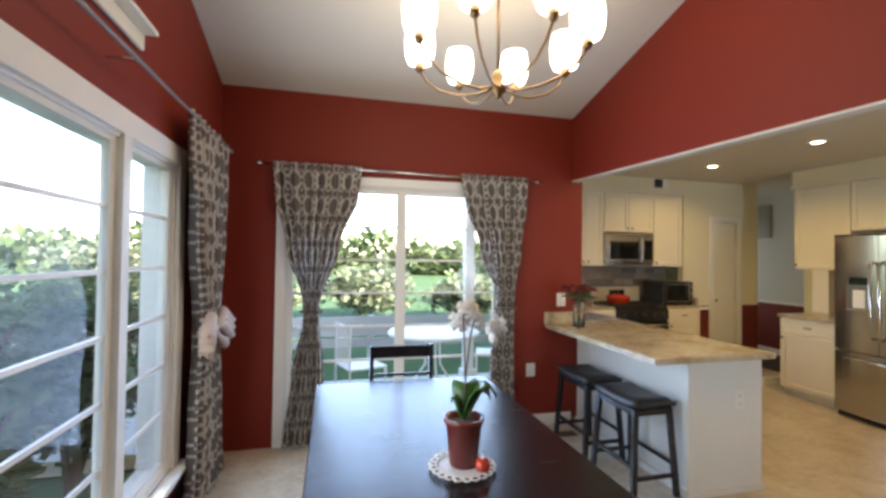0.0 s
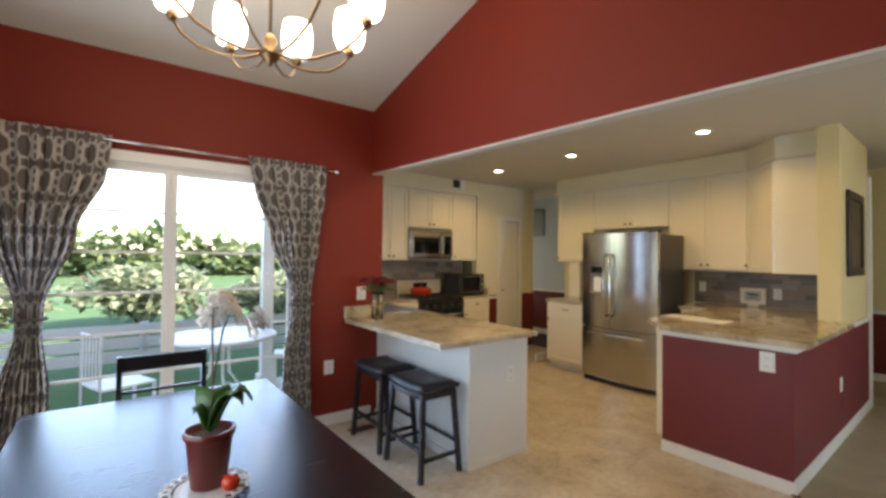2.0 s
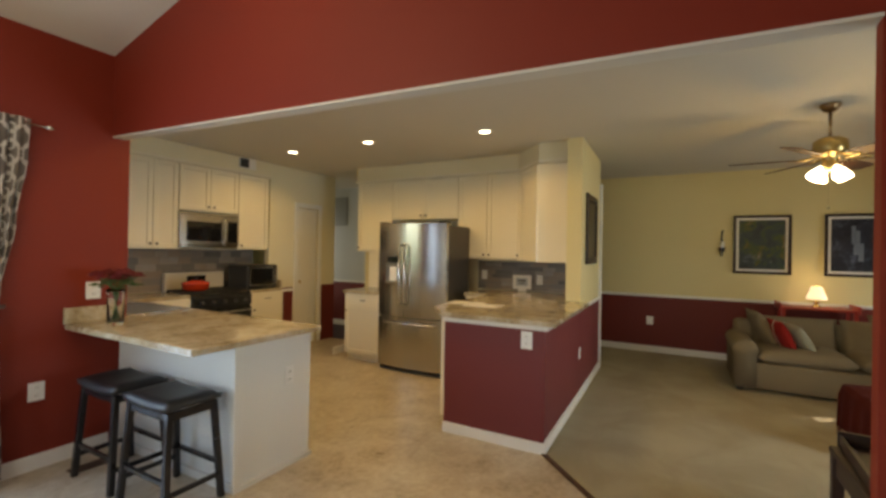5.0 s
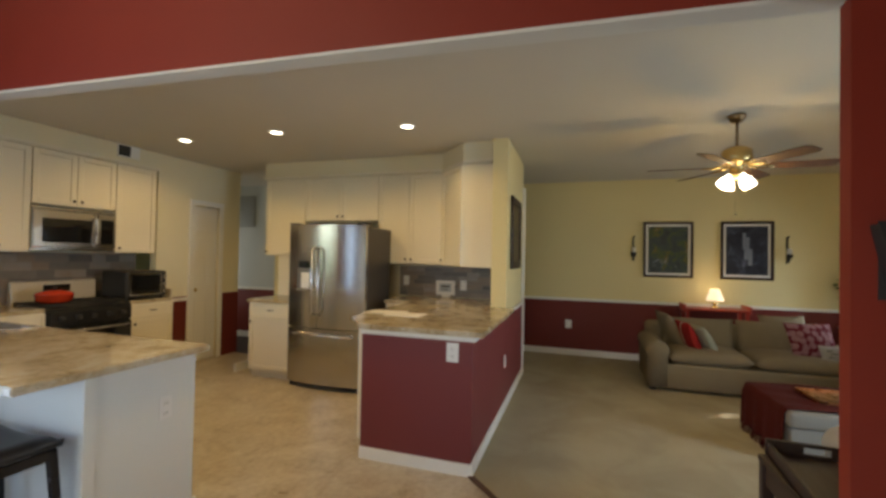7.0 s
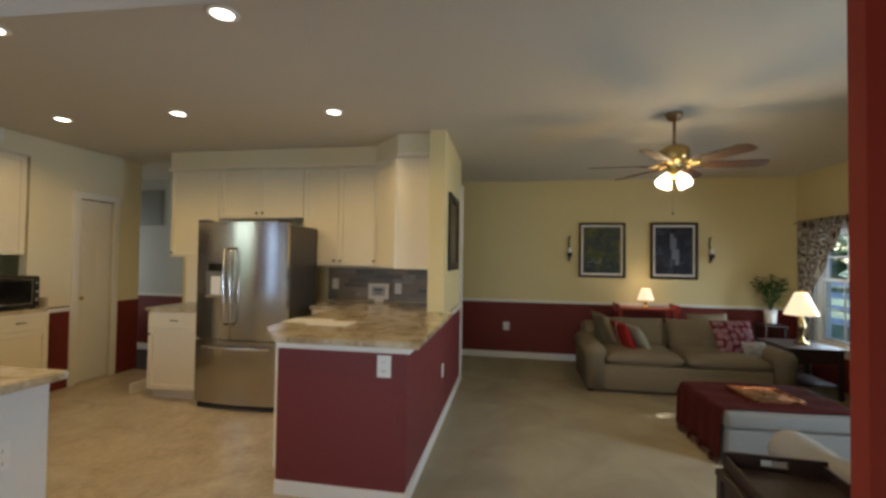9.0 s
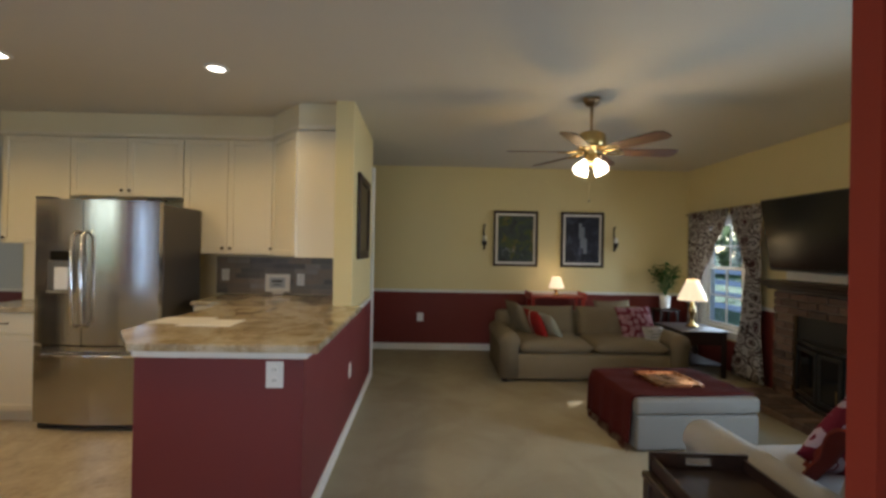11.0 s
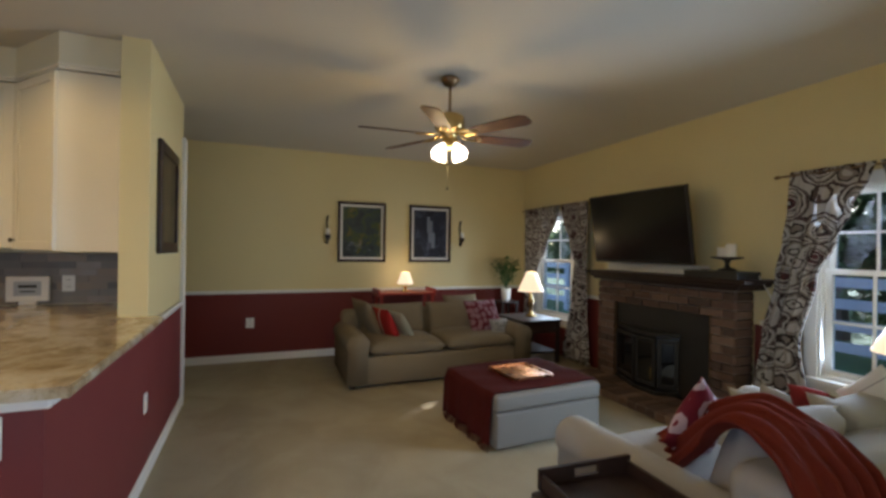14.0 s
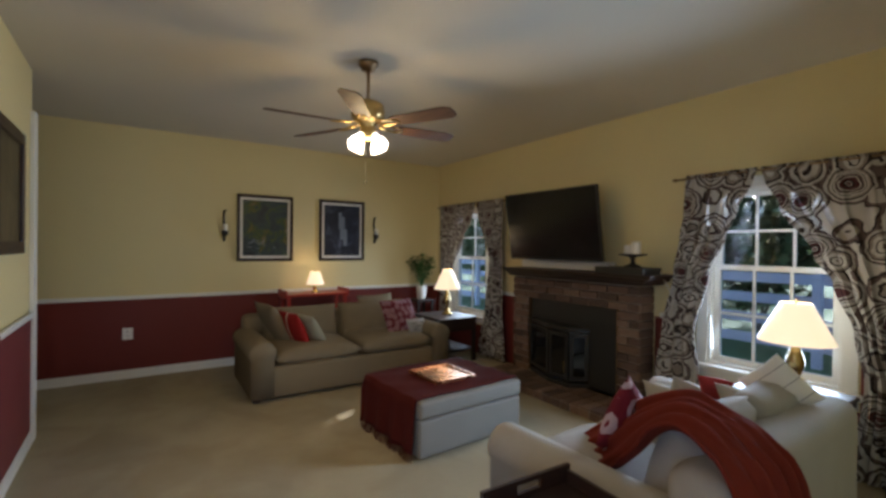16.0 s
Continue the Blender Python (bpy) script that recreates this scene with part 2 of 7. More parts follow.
def dotted_cloth(name, ground, dot, scale=9):
    m = Mat(name, ground, 0.9, spec=0.15)
    v = m.coord("Object")
    vo = m.n.new("ShaderNodeTexVoronoi")
    vo.voronoi_dimensions = "2D"
    vo.inputs["Scale"].default_value, vo.inputs["Randomness"].default_value = scale, 0.55
    m.l.new(v, vo.inputs["Vector"])
    d = m.math("MULTIPLY_ADD", m.noise(v, scale * 7, 1), 0.10, vo.outputs["Distance"])
    flower = m.math("MULTIPLY", m.math("LESS_THAN", d, 0.46), m.math("GREATER_THAN", m.math("ABSOLUTE", m.math("SUBTRACT", d, 0.26)), 0.03))
    m.base(m.mix(flower, ground, dot))
    m.bump(m.noise(v, 300), 0.3, 0.003)
    return m.m


def striped_cloth(name, a, b, width=0.07, axis=0, cut=0.72):
    m = Mat(name, a, 0.9, spec=0.15)
    t = m.n.new("ShaderNodeSeparateXYZ")
    m.l.new(m.coord("Object"), t.inputs[0])
    f = m.math("FRACT", m.math("DIVIDE", t.outputs[axis], width))
    m.base(m.mix(m.math("GREATER_THAN", f, cut), a, b))
    m.bump(m.noise(m.coord("Object"), 300), 0.3, 0.003)
    return m.m


def pane(name="window_glass", tint=(1, 1, 1), ior=1.15):
    m = Mat(name, tint, 0.0)
    m.b.inputs["Transmission Weight"].default_value = 1.0
    m.b.inputs["IOR"].default_value = ior
    return m.m


def leafmat(name, a, b):
    m = Mat(name, a, 0.7, spec=0.15)
    g = m.n.new("ShaderNodeNewGeometry")
    c = m.mix(g.outputs["Random Per Island"], a, b)
    m.base(c)
    tr = m.n.new("ShaderNodeBsdfTranslucent")
    mx = m.n.new("ShaderNodeMixShader")
    mx.inputs[0].default_value = 0.45
    m.l.new(c, tr.inputs[0])
    m.l.new(m.b.outputs[0], mx.inputs[1])
    m.l.new(tr.outputs[0], mx.inputs[2])
    m.l.new(mx.outputs[0], m.n["Material Output"].inputs[0])
    return m.m


VINYL, CARPET, GRANITE, SPLASH, BRICK = vinyl(), carpet(), granite(), splash(), brick()
TANCLOTH = weave("tan_upholstery", (0.17, 0.135, 0.085), (0.26, 0.21, 0.14))
WHITECLOTH = weave("off_white_upholstery", (0.31, 0.295, 0.275), (0.42, 0.405, 0.38))
REDTHROW = weave("dark_red_knit", (0.052, 0.007, 0.006), (0.088, 0.012, 0.010), bump=0.6)
RUSTTHROW = weave("rust_red_wool", (0.10, 0.014, 0.010), (0.21, 0.032, 0.020), bump=0.6)
LINKS, RINGS = lattice_cloth(), medallion_cloth()
GLASS = pane()
# blue-grey tint put into the south panes to dim the bright view outside
VIEWDIM = pane("view_dimming_glass", (0.50, 0.58, 0.68), 1.4)
GLASSWARE = Mat("clear_glass", (0.95, 0.97, 0.96), 0.02)
GLASSWARE.b.inputs["Transmission Weight"].default_value = 1.0
GLASSWARE = GLASSWARE.m
LEAF = leafmat("plant_leaf", (0.03, 0.09, 0.02), (0.07, 0.17, 0.04))
BUSH = leafmat("garden_leaf", (0.07, 0.11, 0.045), (0.22, 0.27, 0.13))
# garden leaf paled so its colour carries the washed-out glare beyond the glass door
GLAREBUSH = leafmat("glare_paled_leaf", (0.22, 0.26, 0.16), (0.40, 0.43, 0.30))
MORTAR = varied("mortar", (0.24, 0.20, 0.165), 0.9, amount=0.15, fine=120, bump=0.3)
SHADE = glow("lit_lamp_shade", (1.0, 0.83, 0.56), 0.2)
OPAL = glow("lit_opal_glass", (1.0, 0.93, 0.80), 1.0)
FROSTED = glow("lit_frosted_glass", (1.0, 0.92, 0.76), 2.0)
fn_, fl_ = FROSTED.node_tree.nodes, FROSTED.node_tree.links
clear, both = fn_.new("ShaderNodeBsdfTransparent"), fn_.new("ShaderNodeMixShader")
both.inputs[0].default_value = 0.6
fl_.new(fn_["Principled BSDF"].outputs[0], both.inputs[1])
fl_.new(clear.outputs[0], both.inputs[2])
fl_.new(both.outputs[0], fn_["Material Output"].inputs[0])
CANLIGHT = glow("lit_downlight", (1.0, 0.92, 0.76), 2.0)
GRASS = varied("grass", (0.055, 0.115, 0.035), 0.9, amount=0.4, fine=30, bump=0.5)
CONCRETE = varied("pale_paving", (0.62, 0.61, 0.58), 0.85, amount=0.12, fine=40, bump=0.2)
PALEFENCE = varied("pale_fence_wood", (0.45, 0.45, 0.44), 0.8, amount=0.2, fine=30, bump=0.2)
WOODFENCE = varied("weathered_fence_wood", (0.50, 0.49, 0.55), 0.8, amount=0.2, fine=30, bump=0.2)
BARK = varied("bark", (0.12, 0.09, 0.07), 0.9, amount=0.3, fine=20, bump=0.5)


# ---- mesh helpers ----
def part(name, bm, material, parent=None, label="", smooth=False):
    """Links a bmesh as one mesh object, under parent if there is one."""
    me = bpy.data.meshes.new(name)
    bmesh.ops.recalc_face_normals(bm, faces=bm.faces)
    bm.to_mesh(me)
    bm.free()
    if smooth:
        me.polygons.foreach_set("use_smooth", [True] * len(me.polygons))
    me.materials.append(material)
    ob = new(name, me)
    if parent:
        ob.parent = parent
    if label:
        ob["label"] = label
    return ob


def thing(name, label, category, loc=(0, 0, 0), rz=0.0, group=""):
    ob = new(name)
    ob.empty_display_size = 0.1
    ob.location, ob.rotation_euler = loc, (0, 0, radians(rz))
    return tagged(ob, label, category, group)


def setting(name, bm, material, label="", smooth=False):
    return tagged(part(name, bm, material, None, label, smooth), kind="structure")


def box(bm, x0, x1, y0, y1, z0, z1, bevel=0.0, m=None, seg=1):
    a = bmesh.ops.create_cube(bm, size=1)["verts"]
    sx, sy, sz = abs(x1 - x0), abs(y1 - y0), abs(z1 - z0)
    for v in a:
        v.co = Vector(((x0 + x1) / 2 + v.co.x * sx, (y0 + y1) / 2 + v.co.y * sy, (z0 + z1) / 2 + v.co.z * sz))
    vs = a
    if bevel > 0:
        es = list({e for v in a for e in v.link_edges})
        r = bmesh.ops.bevel(bm, geom=es, offset=min(bevel, sx * 0.45, sy * 0.45, sz * 0.45), segments=seg, profile=0.5, affect="EDGES")
        vs = list({v for f in r["faces"] for v in f.verts} | {v for v in a if v.is_valid})
    if m is not None:
        for v in vs:
            v.co = m @ v.co
    return vs


def boxes(*rows, bevel=0.0):
    bm = bmesh.new()
    for r in rows:
        box(bm, *r, bevel=bevel)
    return bm


def lathe(bm, profile, centre=(0, 0, 0), n=20, axis="Z", m=None):
    """Turns (radius, height) pairs round an axis."""
    rings = []
    for r, h in profile:
        ring = []
        for i in range(n):
            a = 2 * math.pi * i / n
            p = Vector((r * math.cos(a), r * math.sin(a), h))
            if axis == "Y":
                p = Vector((p.x, p.z, p.y))
            elif axis == "X":
                p = Vector((p.z, p.x, p.y))
            if m is not None:
                p = m @ p
            ring.append(bm.verts.new(p + Vector(centre)))
        rings.append(ring)
    for a, b in zip(rings, rings[1:]):
        for i in range(n):
            bm.faces.new((a[i], a[(i + 1) % n], b[(i + 1) % n], b[i]))
    for ring in (rings[0], rings[-1]):
        try:
            bm.faces.new(ring)
        except ValueError:
            pass
    return bm


def tube(bm, pts, r, n=8, cap=True):
    """A round bar along points; r is a number or one for each point."""
    pts = [Vector(p) for p in pts]
    rs = [r] * len(pts) if isinstance(r, (int, float)) else r
    rings, up = [], Vector((0.13, 0.07, 1)).normalized()
    for i, p in enumerate(pts):
        d = (pts[min(i + 1, len(pts) - 1)] - pts[max(i - 1, 0)]).normalized()
        s = d.cross(up)
        if s.length < 0.05:
            s = d.cross(Vector((1, 0, 0)))
        s.normalize()
        t = d.cross(s)
        rings.append([bm.verts.new(p + (s * math.cos(2 * math.pi * k / n) + t * math.sin(2 * math.pi * k / n)) * rs[i]) for k in range(n)])
    for a, b in zip(rings, rings[1:]):
        for k in range(n):
            bm.faces.new((a[k], a[(k + 1) % n], b[(k + 1) % n], b[k]))
    if cap:
        bm.faces.new(rings[0]), bm.faces.new(rings[-1])
    return bm


def prism(bm, outline, z0, z1, bevel=0.0):
    """An outline in x, y raised from z0 to z1."""
    lo = [bm.verts.new((x, y, z0)) for x, y in outline]
    hi = [bm.verts.new((x, y, z1)) for x, y in outline]
    k = len(outline)
    for i in range(k):
        bm.faces.new((lo[i], lo[(i + 1) % k], hi[(i + 1) % k], hi[i]))
    bm.faces.new(lo), bm.faces.new(hi)
    if bevel:
        bmesh.ops.bevel(bm, geom=[e for e in bm.edges if e.verts[0] in hi and e.verts[1] in hi], offset=bevel, segments=2, affect="EDGES")
    return bm


def cushion(bm, size, m=None, puff=0.5, e=0.35, n=14, crumple=0.0):
    """A soft box: a rounded slab that swells in its middle. Its thickness is along z."""
    sx, sy, sz = (s / 2 for s in size)
    grid = {}
    for side in (1, -1):
        for i in range(n + 1):
            for j in range(n + 1):
                u, v = i / n * 2 - 1, j / n * 2 - 1
                edge = max(abs(u), abs(v))
                if edge == 1 and side == -1:
                    grid[side, i, j] = grid[1, i, j]
                    continue
                h = (max(0.0, (1 - abs(u) ** 4) * (1 - abs(v) ** 4))) ** e
                h = h * (1 - puff + puff * (1 - 0.5 * (u * u + v * v)))
                pull = 1 - 0.06 * (1 - abs(u) ** 2) * abs(v) ** 3 if abs(v) > abs(u) else 1 - 0.06 * (1 - abs(v) ** 2) * abs(u) ** 3
                p = Vector((u * sx * (pull if abs(u) > abs(v) else 1), v * sy * (pull if abs(v) >= abs(u) else 1), side * h * sz))
                if crumple:
                    p += noise.noise_vector(p * 6) * crumple
                grid[side, i, j] = bm.verts.new(m @ p if m is not None else p)
    for side in (1, -1):
        for i in range(n):
            for j in range(n):
                q = (grid[side, i, j], grid[side, i + 1, j], grid[side, i + 1, j + 1], grid[side, i, j + 1])
                if len(set(q)) == 4:
                    try:
                        bm.faces.new(q if side == 1 else q[::-1])
                    except ValueError:
                        pass
    return bm


def at(x, y, z, rx=0, ry=0, rz=0):
    return pose(x, y, z, rx, ry, rz)


def wall(name, axis, plane, depth, a0, a1, z0, z1, holes, material, top=None, label=""):
    """A wall in the plane axis=plane, as thick as depth (signed), with holes (a0, a1, z0, z1). top(a) gives a slope."""
    bm = bmesh.new()
    us = sorted({a0, a1, *[h[0] for h in holes], *[h[1] for h in holes]})
    zs = sorted({z0, z1, *[h[2] for h in holes], *[h[3] for h in holes]})
    us, zs = [u for u in us if a0 <= u <= a1], [z for z in zs if z0 <= z <= z1]

    def solid(i, j):
        if not (0 <= i < len(us) - 1 and 0 <= j < len(zs) - 1):
            return False
        u, z = (us[i] + us[i + 1]) / 2, (zs[j] + zs[j + 1]) / 2
        return not any(h[0] < u < h[1] and h[2] < z < h[3] for h in holes)

    cache = {}

    def vert(i, j, k):
        if (i, j, k) not in cache:
            u, z, d = us[i], zs[j], plane + depth * k
            if top and j == len(zs) - 1:
                z = top(u)
            cache[i, j, k] = bm.verts.new((d, u, z) if axis == "x" else (u, d, z))
        return cache[i, j, k]

    for i in range(len(us) - 1):
        for j in range(len(zs) - 1):
            if not solid(i, j):
                continue
            for k in (0, 1):
                bm.faces.new([vert(i, j, k), vert(i + 1, j, k), vert(i + 1, j + 1, k), vert(i, j + 1, k)])
            for di, dj, (p, q) in ((-1, 0, ((i, j), (i, j + 1))), (1, 0, ((i + 1, j), (i + 1, j + 1))), (0, -1, ((i, j), (i + 1, j))), (0, 1, ((i, j + 1), (i + 1, j + 1)))):
                if not solid(i + di, j + dj):
                    bm.faces.new([vert(*p, 0), vert(*q, 0), vert(*q, 1), vert(*p, 1)])
    return setting(name, bm, material, label)


# ---- structure ----
PX, PY = 5.09, 0.925
XB, YN, XW, YS = 2.205, 3.67, -0.80, -2.2
HC = 2.62
XF, YL = 7.79, -3.38
DOOR = (-0.32, 1.50, 0.0, 2.09)
BAY = (0.00, 2.70, 0.33, 2.00)
W1 = (6.62, 7.40, 0.50, 1.86)
W2 = (3.10, 3.90, 0.52, 1.86)


def slope(y):
    return 2.82 + 0.262 * (YN - y)


wall("wall_north", "y", YN, 0.16, XW - 0.16, XB + 0.049, 0, 2.82, [DOOR], RED, label="deep red painted wall")
wall("wall_west", "x", XW, -0.16, YS, YN, 0, 2.82, [BAY], RED, top=slope, label="deep red painted wall")
wall("wall_south_dining", "y", YS, -0.16, XW - 0.16, XB + 0.06, 0, slope(YS), [], RED)
beam = wall("wall_beam", "x", XB, 0.035, YS, YN, 0, 2.82, [(-0.445, YN, 0, 2.14)], RED, top=slope, label="deep red painted wall over a wide opening")
beam_back = wall("wall_beam_kitchen_side", "x", XB + 0.037, 0.038, YL, YN + 0.16, 0, HC, [(-0.66, YN + 0.16, 0, 2.14)], CREAM)
soffit_strip = setting("beam_underside", boxes((XB - 0.004, XB + 0.077, -0.444, YN - 0.002, 2.128, 2.139)), CEIL, "pale painted underside of the wide opening")
setting("wall_nib", boxes((XB + 0.0005, XB + 0.052, -0.64, -0.443, 0, 2.113)), RED, "deep red painted end of the wall beside the opening")
for ob in (beam, beam_back, soffit_strip):  # the opening's head rises gently towards the kitchen
    for v in ob.data.vertices:
        if 2.1 < v.co.z < 2.2:
            v.co.z += 0.027 * max(-0.45, v.co.y)
bm = bmesh.new()
prism(bm, [(-0.96, YN + 0.16), (XB + 0.06, YN + 0.16), (XB + 0.06, YS - 0.16), (-0.96, YS - 0.16)], 0, 0.1)
for v in bm.verts:
    v.co.z += slope(v.co.y)
setting("ceiling_dining", bm, CEIL, "sloping white painted ceiling")
setting("ceiling", boxes((XB + 0.065, XF + 0.16, YL - 0.16, 6.8, HC, HC + 0.12)), FLATCEIL, "flat painted ceiling")
wall("wall_living_south", "y", YL, -0.16, XB + 0.062, XF + 0.16, 0, HC, [W1, W2], CREAM, label="cream painted wall")
wall("wall_living_east", "x", XF, 0.16, YL, 6.8, 0, HC, [], CREAM, label="cream painted wall")
bm = bmesh.new()
prism(bm, [(PX, PY), (6.40, PY + 0.035), (6.40, 1.09), (PX, 1.075)], 0, HC)
setting("wall_picture", bm, CREAM, "cream painted wall end")
wall("wall_kitchen_east", "x", 5.90, 0.12, 1.085, 4.22, 0, HC, [], PALECREAM)
wall("wall_kitchen_north", "y", 5.40, 0.14, XB, 4.75, 0, HC, [], PALECREAM)
wall("wall_pantry", "y", 5.07, 0.10, 4.752, 6.05, 0, HC, [(5.25, 5.68, 0, 2.07)], PALECREAM)
wall("wall_pantry_back", "y", 5.60, 0.08, 4.75, 6.05, 0, HC, [], CREAM)
wall("wall_pantry_side", "x", 6.05, -0.10, 5.172, 6.8, 0, HC, [], CREAM)
setting("wall_north_end", boxes((XB + 0.0495, XB + 0.11, YN, YN + 0.16, 0, 2.235)), RED, "deep red painted wall end")
wall("wall_kitchen_west", "x", XB + 0.108, -0.12, YN + 0.162, 5.54, 0, HC, [(3.95, 5.05, 1.1, 2.1)], CREAM)
wall("wall_hall", "x", 7.05, 0.10, 4.40, 6.8, 0, HC, [], GREYWALL, label="pale grey hall wall")
wall("wall_hall_south", "y", 4.40, -0.10, 6.022, 7.15, 0, HC, [], CREAM)
wall("wall_hall_end", "y", 6.70, 0.10, 6.05, 7.05, 0, HC, [], GREYWALL)
wall("wall_passage_end", "y", 2.6, 0.10, 6.02, XF, 0, HC, [], CREAM)

CORNER, POST = (3.69, 0.89), (XB + 0.10, -0.445)
bm = bmesh.new()
prism(bm, [(-0.96, YS - 0.16), (XB + 0.10, YS - 0.16), POST, CORNER, (5.95, 1.00), (6.0, 5.1), (4.8, 5.5), (XB, 5.5), (XB, YN + 0.2), (-0.96, YN + 0.2)], -0.1, 0.0)
setting("floor", bm, VINYL, "beige mottled stone-look vinyl floor")
bm = bmesh.new()
prism(bm, [POST, (XB + 0.10, YL - 0.1), (XF + 0.1, YL - 0.1), (XF + 0.1, 2.65), (5.95, 2.65), (5.95, 0.99), CORNER], -0.1, 0.008)
setting("floor_carpet", bm, CARPET, "beige wall-to-wall carpet")
setting("floor_hall", boxes((6.0, 7.1, 4.2, 6.8, -0.1, 0.002)), BROWNWOOD, "dark wooden hall floor")
bm = bmesh.new()
d = Vector((CORNER[0] - POST[0], CORNER[1] - POST[1], 0))
box(bm, 0, d.length, -0.022, 0.022, 0.0, 0.014, bevel=0.006, m=Matrix.Translation((*POST, 0)) @ Matrix.Rotation(math.atan2(d.y, d.x), 4, "Z"))
setting("threshold", bm, MIDWOOD, "brown wooden threshold strip")


def skirting(rows, h=0.085, t=0.014, name="baseboard"):
    for x0, y0, x1, y1 in rows:
        v = Vector((x1 - x0, y1 - y0, 0))
        m = Matrix.Translation((x0, y0, 0)) @ Matrix.Rotation(math.atan2(v.y, v.x), 4, "Z")
        bm = bmesh.new()
        box(bm, 0, v.length, 0.001, t, 0.001, h, m=m)
        box(bm, 0, v.length, 0.001, t * 0.55, h, h + 0.012, m=m)
        setting(name, bm, TRIM)


# each runs with the room on its left-hand side
skirting([(XB, YN, 1.55, YN), (XF, YL, XF, 2.6)])


def rail(name, rows, z0, z1, t=0.02, material=None):
    for x0, y0, x1, y1 in rows:
        v = Vector((x1 - x0, y1 - y0, 0))
        m = Matrix.Translation((x0, y0, 0)) @ Matrix.Rotation(math.atan2(v.y, v.x), 4, "Z")
        bm = bmesh.new()
        box(bm, 0, v.length, 0.0015, t, z0, z1, bevel=0.004, m=m)
        setting(name, bm, material or TRIM)


# red wainscot below the rail: a skin on the cream walls
def skin(name, x0, x1, y0, y1, z0, z1, material):
    setting(name, boxes((x0, x1, y0, y1, z0, z1)), material)


skin("wainscot", XF - 0.006, XF - 0.001, YL, 2.6, 0, 0.825, WAINSCOT)
skin("wainscot", 5.90, 7.48, YL + 0.001, YL + 0.006, 0, 0.38, WAINSCOT)
skin("wainscot", 7.49, XF - 0.007, YL + 0.001, YL + 0.006, 0, 0.825, WAINSCOT)
skin("wainscot", 5.90, 6.53, YL + 0.001, YL + 0.006, 0.38, 0.825, WAINSCOT)
skin("wainscot", XB + 0.10, 3.01, YL + 0.001, YL + 0.006, 0, 0.825, WAINSCOT)
skin("wainscot", 4.00, 4.33, YL + 0.001, YL + 0.006, 0, 0.825, WAINSCOT)
skin("wainscot", 3.01, 4.00, YL + 0.001, YL + 0.006, 0, 0.41, WAINSCOT)
skin("wainscot", 7.044, 7.049, 4.4, 6.7, 0, 0.86, WAINSCOT)
skin("wainscot", 4.80, 5.18, 5.064, 5.069, 0, 0.88, WAINSCOT)
skin("wainscot", 5.75, 6.05, 5.064, 5.069, 0, 0.88, WAINSCOT)
rail("chair_rail", [(XF - 0.006, YL, XF - 0.006, 2.6), (7.044, 4.4, 7.044, 6.7), (4.00, YL + 0.006, 4.28, YL + 0.006), (5.90, YL + 0.006, 6.53, YL + 0.006), (7.49, YL + 0.006, XF, YL + 0.006), (5.18, 5.064, 4.86, 5.064)], 0.825, 0.865)
skirting([(XF - 0.006, YL, XF - 0.006, 2.6), (7.044, 4.4, 7.044, 6.7)])


# ---- half wall ----
bm = bmesh.new()
prism(bm, [(3.69, 0.888), (PX - 0.002, PY - 0.012), (PX - 0.002, 1.085), (3.81, 1.085), (3.81, 1.71), (3.69, 1.71)], 0, 0.90)
setting("half_wall", bm, MAROON, "maroon painted half wall")
bm = bmesh.new()
prism(bm, [(PX, PY - 0.012), (6.32, PY + 0.020), (6.32, PY + 0.030), (PX, PY - 0.002)], 0, 0.90)
setting("wainscot", bm, MAROON)
rail("half_wall_moulding", [(6.32, PY + 0.020, 3.672, 0.888)], 0.885, 0.925, 0.022)
rail("half_wall_moulding", [(3.69, 0.868, 3.69, 1.712)], 0.885, 0.925, 0.02)
skirting([(6.32, PY + 0.020, 3.675, 0.888)])
bm = bmesh.new()
box(bm, 3.675, 3.689, 0.872, 1.71, 0.001, 0.082)
setting("baseboard", bm, TRIM)
setting("baseboard", boxes((5.14, 5.9, 4.21, 4.24, 0, 0.1)), TRIM)
# the white casing at the end of the picture wall
setting("trim", boxes((6.32, 6.418, 0.930, 0.955, 0, HC - 0.3), (6.402, 6.418, 0.955, 1.10, 0, HC - 0.3)), TRIM)


